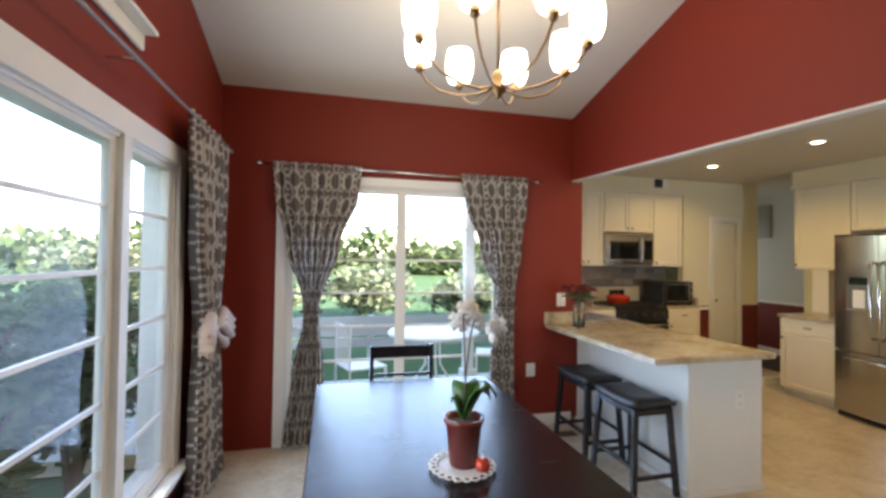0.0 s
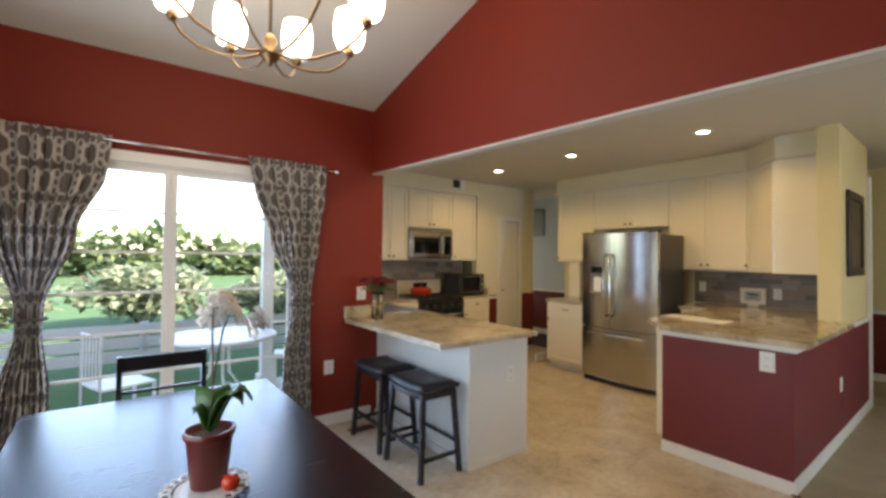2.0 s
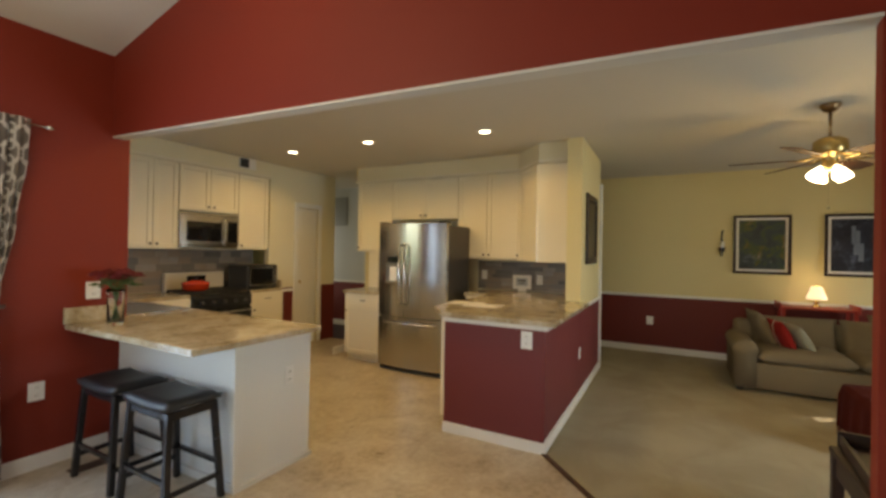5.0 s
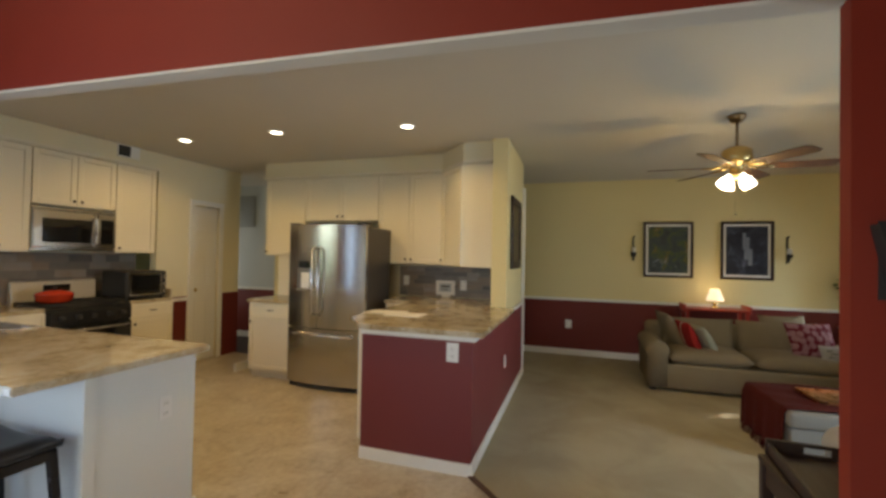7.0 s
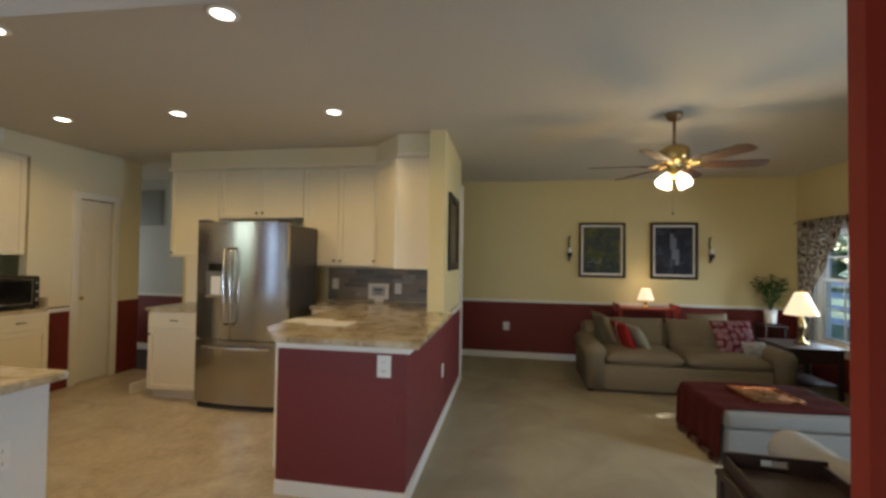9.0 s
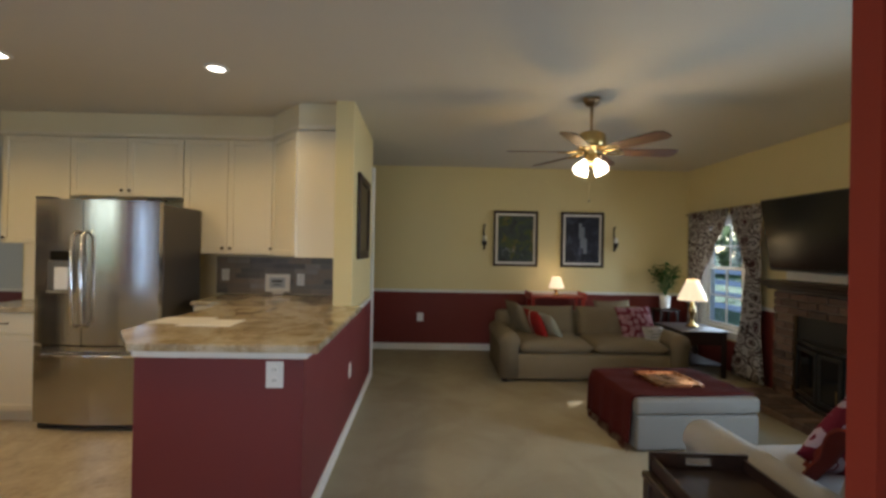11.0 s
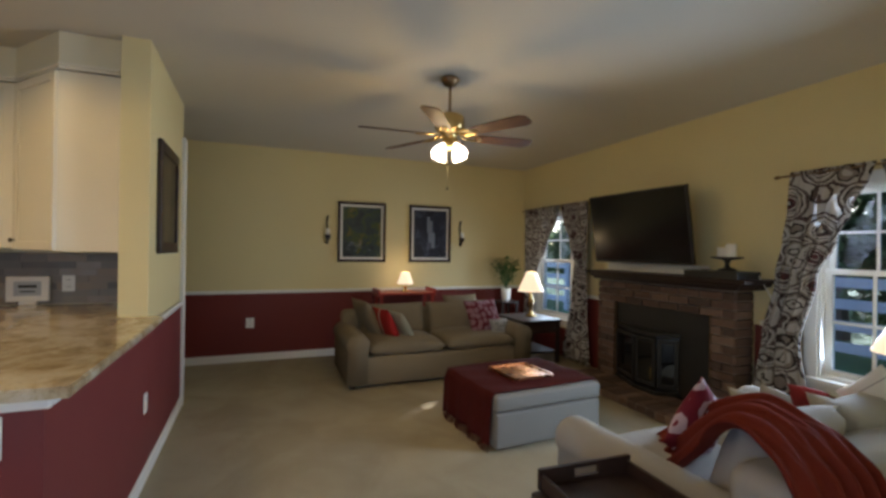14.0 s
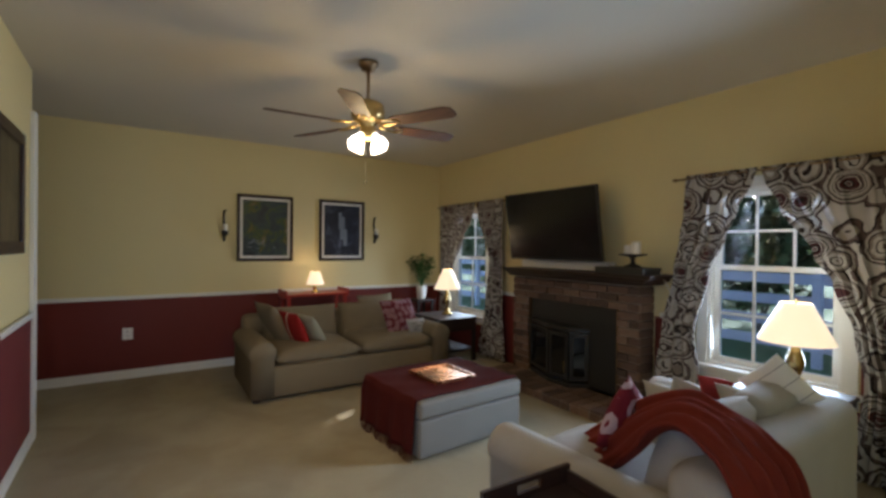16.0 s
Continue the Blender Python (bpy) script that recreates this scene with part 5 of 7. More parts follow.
r = rod("thin pale metal curtain rod over the glass door", (-0.50, 3.60, 2.215), (1.80, 3.60, 2.19), CHROME)
for x in (-0.40, 0.65, 1.70):
    bracket(r, (x, 3.60, 2.205), (x, 3.668, 2.205), CHROME)
TIE = varied("pale_pink_ribbon", (0.50, 0.39, 0.32), 0.6)
ct = curtain("curtain", "brown curtain with a pale link print, gathered by a tieback", LINKS, "y", 3.595, -1,
             [(2.235, -0.42, 0.26, 0.012), (2.0, -0.40, 0.24, 0.022), (1.6, -0.31, 0.10, 0.028), (1.12, -0.175, -0.045, 0.035), (1.02, -0.17, -0.05, 0.035), (0.6, -0.25, -0.01, 0.03), (0.03, -0.31, -0.03, 0.03)], 9, group="curtains at the glass door")
ct2 = curtain("curtain", "brown curtain with a pale link print, swept to one side", LINKS, "y", 3.595, -1,
              [(2.225, 1.10, 1.72, 0.012), (2.0, 1.14, 1.71, 0.022), (1.6, 1.27, 1.66, 0.028), (1.14, 1.44, 1.60, 0.035), (1.04, 1.44, 1.59, 0.035), (0.6, 1.38, 1.60, 0.03), (0.03, 1.37, 1.62, 0.03)], 9, group="curtains at the glass door")
for t, x0, x1 in ((ct, -0.185, -0.035), (ct2, 1.43, 1.61)):
    bm = bmesh.new()
    pts = [((x0 + x1) / 2 + (x1 - x0) / 2 * 1.05 * math.cos(a * math.pi / 8), 3.595 + 0.05 * math.sin(a * math.pi / 8), 1.07) for a in range(17)]
    tube(bm, pts, 0.012, 6)
    part("tieback", bm, LINKS, t, smooth=True)
r = rod("thin pale curtain rod over the wide window", (-0.69, 0.1, 2.24), (-0.69, 3.45, 2.26), PEWTER)
for y in (0.6, 1.9, 3.2):
    bracket(r, (-0.69, y, 2.25), (-0.798, y, 2.25), CHROME)
ct3 = curtain("curtain", "brown curtain with a pale link print, tied with a pale ribbon", LINKS, "x", -0.70, 1,
              [(2.28, 2.56, 3.42, 0.02), (1.6, 2.66, 3.34, 0.03), (1.10, 2.80, 3.14, 0.035), (1.0, 2.80, 3.14, 0.035), (0.5, 2.72, 3.30, 0.03), (0.02, 2.66, 3.40, 0.03)], 9)
for s in (-1, 1):
    for q in range(3):
        bm = bmesh.new()
        tube(bm, [(-0.655, 2.97, 1.06), (-0.64, 2.97 + s * 0.14, 1.14 - 0.04 * q), (-0.63, 2.97 + s * 0.27, 1.06 - 0.05 * q), (-0.64, 2.97 + s * 0.20, 0.92), (-0.655, 2.97 + s * 0.02, 1.03)], [0.01, 0.035, 0.045, 0.035, 0.01], 8)
        part("ribbon_loop", bm, TIE, ct3, "pale ribbon bow", True)
bm = bmesh.new()
tube(bm, [(-0.70 + 0.055 * math.cos(a * math.pi / 8), 2.97 + 0.14 * math.sin(a * math.pi / 8), 1.05) for a in range(17)], 0.016, 6)
part("tieback", bm, TIE, ct3, "pale ribbon band", True)

sh = thing("wall_shelf", "cream painted wooden ledge on the red wall above the window", "shelf")
bm = bmesh.new()
box(bm, -0.797, -0.72, 0.6, 2.18, 2.47, 2.49, bevel=0.004)
box(bm, -0.797, -0.775, 0.6, 2.18, 2.40, 2.47, bevel=0.004)
part("ledge", bm, CABINET, sh)

CY = YL + 0.10
r = rod("thin bronze curtain rod over the living room window", (2.78, CY, 1.965), (4.10, CY, 1.96), BRONZE, 0.007, 0.012)
for x in (2.95, 4.03):
    bracket(r, (x, CY, 1.96), (x, YL + 0.001, 1.96), BRONZE)
lab = "pale curtain printed with brown and grey rings, swept aside"
curtain("curtain", lab, RINGS, "y", CY, 1, [(1.985, 3.53, 4.02, 0.007), (1.9, 3.56, 4.03, 0.012), (1.7, 3.65, 4.04, 0.014), (1.5, 3.73, 4.07, 0.017), (1.22, 3.85, 4.12, 0.018), (0.75, 3.95, 4.21, 0.018), (0.4, 3.90, 4.26, 0.018), (0.03, 3.90, 4.26, 0.018)], 4, depth=0.02, group="living room curtains", uvs=1.2)
curtain("curtain", lab, RINGS, "y", CY, 1, [(1.985, 2.80, 3.515, 0.007), (1.9, 2.80, 3.49, 0.012), (1.7, 2.80, 3.40, 0.014), (1.38, 2.80, 3.22, 0.017), (1.2, 2.80, 3.12, 0.018), (0.9, 2.80, 3.02, 0.018), (0.6, 2.76, 2.97, 0.018), (0.03, 2.72, 3.04, 0.018)], 5, depth=0.02, group="living room curtains", uvs=1.2)
r = rod("thin bronze curtain rod in the corner", (6.18, CY, 1.975), (7.62, CY, 1.975), BRONZE, 0.007, 0.012)
for x in (6.3, 7.5):
    bracket(r, (x, CY, 1.975), (x, YL + 0.001, 1.975), BRONZE)
curtain("curtain", lab, RINGS, "y", CY, 1, [(2.0, 6.74, 7.58, 0.007), (1.8, 6.80, 7.58, 0.014), (1.5, 7.00, 7.58, 0.017), (1.1, 7.26, 7.58, 0.018), (0.75, 7.34, 7.58, 0.018), (0.03, 7.32, 7.62, 0.018)], 5, depth=0.02, group="living room curtains", uvs=1.2)
curtain("curtain", lab, RINGS, "y", CY, 1, [(2.0, 6.20, 6.73, 0.007), (1.8, 6.20, 6.68, 0.014), (1.5, 6.20, 6.55, 0.017), (1.25, 6.20, 6.46, 0.018), (0.75, 6.20, 6.52, 0.018), (0.03, 6.13, 6.66, 0.018)], 5, depth=0.02, group="living room curtains", uvs=1.2)


# ---- fireplace ----
fp = thing("fireplace", "brick fireplace with a dark insert and a raised brick hearth", "fireplace")
FX0, FX1, FY = 4.345, 5.87, -3.16
OX0, OX1, OZ0, OZ1 = 4.55, 5.63, 0.10, 0.88
part("core", boxes((FX0 + 0.01, OX0 - 0.01, YL + 0.002, FY - 0.012, 0.0, 1.10), (OX1 + 0.01, FX1 - 0.01, YL + 0.002, FY - 0.012, 0.0, 1.10), (OX0 - 0.01, OX1 + 0.01, YL + 0.002, FY - 0.012, OZ1 + 0.01, 1.10)), MORTAR, fp)
hearth = part("hearth", boxes((FX0 - 0.05, FX1 + 0.05, FY + 0.002, -2.73, 0.009, 0.075)), MORTAR, fp)
part("firebox", boxes((OX0 - 0.01, OX1 + 0.01, YL + 0.004, YL + 0.02, 0.0, OZ1)), BLACKMATT, fp)
ins = part("insert_surround", boxes((OX0, 4.86, FY - 0.08, FY - 0.03, OZ0, OZ1), (4.86, OX1, FY - 0.08, FY - 0.03, 0.655, OZ1)), BLACKMATT, fp)
bay = [(5.625, FY - 0.03), (5.23, FY + 0.12), (4.98, FY + 0.12), (4.865, FY - 0.03)]
bm = bmesh.new()
prism(bm, bay, 0.09, 0.65)
stv = part("stove", bm, BLACK, fp, "black wood stove insert with a three-sided front")
bm = bmesh.new()
prism(bm, [(5.635, FY - 0.03), (5.235, FY + 0.14), (4.97, FY + 0.14), (4.855, FY - 0.03)], 0.625, 0.652)
part("stove_ledge", bm, BLACKMATT, stv)
bm = bmesh.new()
prism(bm, [(5.635, FY - 0.03), (5.235, FY + 0.14), (4.97, FY + 0.14), (4.855, FY - 0.03)], 0.088, 0.12)
part("stove_ledge", bm, BLACKMATT, stv)
for (x0, y0), (x1, y1) in zip(bay, bay[1:]):
    d = Vector((x1 - x0, y1 - y0, 0))
    m = Matrix.Translation((x0, y0, 0)) @ Matrix.Rotation(math.atan2(d.y, d.x), 4, "Z")
    e = d.length
    bm = bmesh.new()
    for r0 in ((0.012, 0.04, 0.16, 0.59), (e - 0.04, e - 0.012, 0.16, 0.59), (0.04, e - 0.04, 0.16, 0.19), (0.04, e - 0.04, 0.56, 0.59)):
        box(bm, r0[0], r0[1], -0.012, -0.001, r0[2], r0[3], m=m)
    part("glass_frame", bm, BLACKMATT, stv)
    bm = bmesh.new()
    box(bm, 0.041, e - 0.041, -0.006, -0.001, 0.191, 0.559, m=m)
    part("stove_glass", bm, BLACKGLASS, stv)
bm = bmesh.new()
tube(bm, [(5.00, FY + 0.125, 0.24), (5.00, FY + 0.165, 0.24), (5.00, FY + 0.165, 0.34)], 0.007, 6)
part("stove_handle", bm, BRASS, stv)
part("brass_edge", boxes((OX0, OX1, FY - 0.028, FY - 0.006, OZ1 - 0.012, OZ1), (OX0, OX0 + 0.012, FY - 0.028, FY - 0.006, OZ0, OZ1 - 0.012), (OX1 - 0.012, OX1, FY - 0.028, FY - 0.006, OZ0, OZ1 - 0.012)), BRONZE, fp)

mt = thing("mantel", "dark stained wooden mantel shelf over the fireplace", "mantelpiece")
bm = bmesh.new()
box(bm, 4.145, 5.86, YL + 0.002, -2.98, 1.160, 1.192, bevel=0.004)
box(bm, 4.20, 5.85, YL + 0.002, -3.01, 1.130, 1.159, bevel=0.008)
box(bm, 4.25, 5.85, YL + 0.002, -3.06, 1.102, 1.129, bevel=0.004)
part("shelf", bm, BROWNWOOD, mt)

# white strip added where the lit wall shows bright under the television
part("bright_wall_strip", boxes((4.72, 5.85, YL + 0.003, YL + 0.12, 1.1925, 1.275), bevel=0.004), TRIM, mt, "white strip added for the bright wall above the shelf")

tv = thing("television", "large black flat television tilted down over the mantel", "television", (5.26, -3.06, 1.63))
m = at(0, 0, 0, -9, 0, 1.5)
bm = bmesh.new()
box(bm, -0.585, 0.585, -0.028, 0.012, -0.35, 0.35, bevel=0.006, m=m)
part("case", bm, BLACKMATT, tv)
bm = bmesh.new()
box(bm, -0.57, 0.57, 0.0125, 0.0145, -0.325, 0.335, m=m)
part("screen", bm, varied("dark_screen", (0.012, 0.011, 0.012), 0.18, amount=0.1, bump=0), tv)
part("wall_mount", boxes((-0.15, 0.15, -0.318, -0.04, -0.05, 0.05)), BLACKMATT, tv)

bx = thing("media_box", "flat black media box on the mantel", "media player")
part("case", boxes((4.20, 4.65, -3.24, -2.97, 1.193, 1.25), bevel=0.004), BLACKMATT, bx)
part("display", boxes((4.34, 4.52, -3.019, -3.017, 1.21, 1.235)), BLACKGLASS, bx)
cs = thing("candle_stand", "dark footed stand with white candles on the media box", "candle holder", (4.37, -3.10, 1.2505))
bm = bmesh.new()
lathe(bm, [(0.07, 0), (0.065, 0.012), (0.02, 0.03), (0.015, 0.06), (0.03, 0.085), (0.11, 0.10), (0.115, 0.112), (0.02, 0.112)], n=24)
part("stand", bm, BLACKMATT, cs, smooth=True)
for x, y, h in ((-0.04, 0.02, 0.09), (0.04, 0.0, 0.07), (0.0, -0.05, 0.10)):
    bm = bmesh.new()
    lathe(bm, [(0.035, 0.1125), (0.036, 0.115), (0.036, 0.11 + h), (0.03, 0.115 + h), (0.01, 0.11 + h)], (x, y, 0), 16)
    part("candle", bm, WHITEPLASTIC, cs, "white pillar candle", True)
cb = thing("cable", "thin pale cable hanging beside the fireplace", "cable")
bm = bmesh.new()
tube(bm, [(4.19, -3.20, 1.22), (4.15, -3.33, 1.0), (4.22, -3.355, 0.8), (4.235, -3.35, 0.3), (4.23, -3.33, 0.02)], 0.004, 6)
part("cord", bm, WHITEPLASTIC, cb, smooth=True)


# ---- pictures and sconces ----
def print_mat(name, stops, scale):
    m = Mat(name, (0.05, 0.06, 0.05), 0.4, spec=0.3)
    v = m.coord("Object", (1, 1, 1))
    n = m.noise(v, scale, 6, 0.65, 0.8)
    m.base(m.ramp(n, stops))
    return m.m


GARDEN = print_mat("garden_print", [(0.3, (0.010, 0.014, 0.018)), (0.48, (0.03, 0.05, 0.06)), (0.56, (0.05, 0.08, 0.02)), (0.63, (0.14, 0.10, 0.03)), (0.7, (0.25, 0.30, 0.35))], 6)
FALLS = print_mat("waterfall_print", [(0.35, (0.012, 0.014, 0.022)), (0.55, (0.03, 0.035, 0.055)), (0.7, (0.12, 0.14, 0.2))], 5)
OLDPIC = print_mat("dark_print", [(0.3, (0.03, 0.022, 0.012)), (0.6, (0.10, 0.075, 0.04))], 4)


def picture(label, m, w, h, art, frame_w=0.035, mat_w=0.03, extra=None, mat=True):
    t = thing("framed_picture", label, "picture")
    t.matrix_world = m
    bm = bmesh.new()
    f = frame_w
    for r in ((-w / 2, w / 2, h / 2 - f, h / 2), (-w / 2, w / 2, -h / 2, -h / 2 + f), (-w / 2, -w / 2 + f, -h / 2 + f, h / 2 - f), (w / 2 - f, w / 2, -h / 2 + f, h / 2 - f)):
        box(bm, r[0], r[1], -0.028, -0.001, r[2], r[3], bevel=0.005)
    part("picture_frame", bm, BROWNWOOD, t)
    if mat:
        part("mount", boxes((-w / 2 + f, w / 2 - f, -0.008, -0.002, -h / 2 + f, h / 2 - f)), WHITEPLASTIC, t)
    k = f + (mat_w if mat else 0)
    part("print", boxes((-w / 2 + k, w / 2 - k, -0.012, -0.009, -h / 2 + k, h / 2 - k)), art, t)
    if extra:
        part("print_detail", extra(), varied(label.split()[0] + "_detail", (0.17, 0.20, 0.25), 0.5, amount=0.4, fine=30), t)
    return t


def falls():
    bm = bmesh.new()
    for x, z0, z1, w in ((-0.03, 0.02, 0.24, 0.02), (0.0, -0.12, 0.18, 0.03), (0.04, -0.2, 0.02, 0.025)):
        box(bm, x - w, x + w, -0.0135, -0.0125, z0, z1)
    return bm


def pond():
    bm = bmesh.new()
    rnd = random.Random(8)
    for i in range(16):
        x, z = -0.2 + 0.3 * rnd.random(), -0.26 + 0.12 * rnd.random()
        box(bm, x - 0.02, x + 0.02, -0.0135, -0.0125, z, z + 0.006)
    return bm


picture("dark garden print in a brown frame with a white mount", facing(XF, -0.895, 1.607, -90), 0.64, 0.79, GARDEN, extra=pond)
picture("dark waterfall print in a brown frame with a white mount", facing(XF, -1.855, 1.607, -90), 0.62, 0.79, FALLS, extra=falls)
picture("tall dark print in a wide bronze-brown frame", facing(5.65, PY + 0.0135, 1.71, 1.5), 0.70, 0.75, OLDPIC, 0.075, mat=False)


def sconce(y):
    t = thing("wall_sconce", "black iron wall sconce holding a white candle cup", "wall sconce", (XF, y, 1.615), -90, group="sconces beside the pictures")
    bm = bmesh.new()
    tube(bm, [(0, -0.006, -0.17), (0.008, -0.012, -0.05), (-0.006, -0.012, 0.08), (0.0, -0.012, 0.17), (0.02, -0.014, 0.185)], 0.012, 8)
    tube(bm, [(0, -0.012, -0.14), (0, -0.06, -0.15), (0, -0.075, -0.11)], 0.009, 8)
    part("bracket", bm, BLACKMATT, t, smooth=True)
    bm = bmesh.new()
    lathe(bm, [(0.016, -0.11), (0.032, -0.10), (0.036, -0.05), (0.03, -0.05), (0.026, -0.09)], (0, -0.075, 0), 16)
    part("cup", bm, BLACKMATT, t, smooth=True)
    bm = bmesh.new()
    lathe(bm, [(0.024, -0.088), (0.025, 0.02), (0.008, 0.024)], (0, -0.075, 0), 14)
    part("candle", bm, WHITEPLASTIC, t, smooth=True)


sconce(-0.445)
sconce(-2.315)


# ---- sofas ----
def slab(bm, x0, x1, y0, y1, z0, z1, r=0.05, m=None):
    return box(bm, x0, x1, y0, y1, z0, z1, bevel=r, seg=4, m=m)


def roll_arm(bm, x0, x1, y0, y1, h, r):
    """A rolled arm along x: upright slab with a round top that leans outwards."""
    yc = (y0 + y1) / 2
    n = 14
    prof = [(y0 + 0.02, 0.06), (y0 + 0.02, h - r * 1.5)]
    for i in range(n + 1):
        a = math.pi * (1.15 - 1.3 * i / n)
        prof.append((yc + r * 1.08 * math.cos(a), h - r + r * math.sin(a)))
    prof += [(y1 - 0.02, h - r * 1.5), (y1 - 0.02, 0.06)]
    xs = [x0, x0 + 0.025, x1 - 0.025, x1]
    rings = []
    for k, x in enumerate(xs):
        s = 0.93 if k in (0, 3) else 1.0
        rings.append([bm.verts.new((x, yc + (p[0] - yc) * s, 0.06 + (p[1] - 0.06) * (0.985 if s < 1 else 1))) for p in prof])
    for a, b in zip(rings, rings[1:]):
        for i in range(len(prof) - 1):
            bm.faces.new((a[i], a[i + 1], b[i + 1], b[i]))
        bm.faces.new((a[-1], a[0], b[0], b[-1]))
    bm.faces.new(rings[0]), bm.faces.new(rings[-1])


def sofa(label, loc, rz, length, depth, cloth, seats, arm_h=0.62, back_h=0.86, arm_w=0.24, skirt=True):
    lift = back_h - 0.86
    """Faces local +x, its back at x=0, from y=0 to length."""
    s = thing("sofa", label, "sofa", loc, rz)
    bm = bmesh.new()
    slab(bm, 0.03, depth - 0.04, 0.04, length - 0.04, 0.03, 0.34, 0.03)
    part("base", bm, cloth, s, smooth=True)
    bm = bmesh.new()
    slab(bm, 0.0, 0.22, 0.08, length - 0.08, 0.10, back_h - 0.08, 0.07)
    part("back", bm, cloth, s, smooth=True)
    for y0, y1 in ((0, arm_w), (length - arm_w, length)):
        bm = bmesh.new()
        roll_arm(bm, 0.06, depth - 0.01, y0, y1, arm_h, arm_w * 0.46)
        part("arm", bm, cloth, s, smooth=True)
    w = (length - 2 * arm_w + 0.04) / seats
    for i in range(seats):
        yc = arm_w - 0.02 + w * (i + 0.5)
        bm = bmesh.new()
        cushion(bm, (depth - 0.22, w * 0.995, 0.19), at(0.20 + (depth - 0.20) / 2, yc, 0.415), puff=0.25, e=0.22, n=18)
        part("seat_cushion", bm, cloth, s, smooth=True)
        bm = bmesh.new()
        cushion(bm, (0.42, w * 0.99, 0.20), at(0.27, yc, 0.66 + lift, 0, 74, 0), puff=0.3, e=0.26, n=18)
        part("back_cushion", bm, cloth, s, smooth=True)
    for x in (0.1, depth - 0.1):
        for y in (0.08, length - 0.08):
            part("foot", boxes((x - 0.03, x + 0.03, y - 0.03, y + 0.03, 0.0, 0.035)), BROWNWOOD, s)
    return s


sofa("tan three-seat upholstered sofa with rolled arms", (7.22, -0.45, 0.009), 180, 2.10, 0.99, TANCLOTH, 2, 0.60, 0.83).scale.z = 0.90
sofa("off-white upholstered loveseat with rolled arms, seen from its back", (2.80, -2.53, 0.009), 2, 1.50, 0.97, WHITECLOTH, 2, 0.60, 0.80, 0.20)


def pillow(label, material, size, m, group=""):
    t = thing("pillow", label, "pillow", group=group)
    t.matrix_world = m
    bm = bmesh.new()
    cushion(bm, size, None, puff=0.75, e=0.5, n=16)
    part("cover", bm, material, t, smooth=True)
    return t


REDSTRIPE = striped_cloth("red_striped_cotton", (0.30, 0.02, 0.018), (0.55, 0.42, 0.33), 0.21, 0, 0.86)
FINEDOTS = dotted_cloth("fine_medallion_cotton", (0.14, 0.018, 0.028), (0.34, 0.20, 0.23), 13)
DOTS = dotted_cloth("maroon_medallion_cotton", (0.15, 0.016, 0.028), (0.42, 0.32, 0.36), 7.2)
SAGE = weave("sage_cotton", (0.30, 0.31, 0.24), (0.38, 0.38, 0.30))
pillow("tan pillow leaning on the sofa arm", TANCLOTH, (0.5, 0.5, 0.16), at(6.90, -0.80, 0.60, 62, 0, 8))
pillow("red pillow with pale stripes on the tan sofa", REDSTRIPE, (0.42, 0.42, 0.13), at(6.66, -0.95, 0.56, 66, 0, 12))
pillow("sage green pillow on the tan sofa", SAGE, (0.40, 0.38, 0.12), at(6.64, -1.10, 0.55, 60, 0, 14))
pillow("maroon pillow with pale medallions on the tan sofa", FINEDOTS, (0.50, 0.44, 0.15), at(6.66, -2.14, 0.59, 66, 0, -74))
pillow("tan pillow at the end of the sofa", TANCLOTH, (0.5, 0.5, 0.16), at(6.95, -2.0, 0.60, 68, 0, -80))
pn = pillow("small white pillow with dark lettering bars", WHITECLOTH, (0.28, 0.19, 0.08), at(6.50, -2.27, 0.50, 66, 0, -76))
part("lettering", boxes((-0.09, 0.09, 0.028, 0.036, 0.034, 0.037), (-0.07, 0.07, -0.006, 0.002, 0.037, 0.040), (-0.09, 0.09, -0.040, -0.032, 0.034, 0.037)), BLACKMATT, pn, "dark lettering bars")
UPR = at(0, 0, 0, 0, 0, 45)
pillow("maroon pillow with pale medallions on the loveseat", DOTS, (0.33, 0.33, 0.12), at(3.36, -1.50, 0.63, 82, 0, 96) @ at(0, 0, 0, 0, 0, 38))
pillow("pale folded pillow with a brown band on the loveseat", WHITECLOTH, (0.27, 0.21, 0.11), at(3.52, -2.14, 0.56, 64, 0, -6))
pillow("pale pillow at the far arm of the loveseat", WHITECLOTH, (0.20, 0.20, 0.10), at(3.40, -2.12, 0.62, 66, 0, 12) @ at(0, 0, 0, 0, 0, 20))
pillow("red pillow on the loveseat", varied("red_cotton", (0.26, 0.02, 0.022), 0.9), (0.17, 0.16, 0.09), at(3.25, -2.10, 0.70, 62, 0, 4))
pillow("white pillow with thin dark cross stripes against the loveseat arm", striped_cloth("white_striped_cotton", (0.70, 0.70, 0.68), (0.36, 0.36, 0.38), 0.075, 0, 0.93), (0.24, 0.24, 0.12), at(3.02, -2.17, 0.765, 80, 0, 2) @ UPR)
pillow("pale grey cushion lying on the back of the loveseat", WHITECLOTH, (0.26, 0.22, 0.12), at(3.07, -1.98, 0.69, 50, 0, -30))


# throw over the back of the loveseat
NEDGE = [(3.30, -1.30, 0.47), (3.15, -1.20, 0.60), (3.06, -1.17, 0.71), (2.96, -1.10, 0.82), (2.88, -1.09, 0.815), (2.80, -1.10, 0.75), (2.735, -1.10, 0.64), (2.70, -1.10, 0.40), (2.70, -1.10, 0.15)]
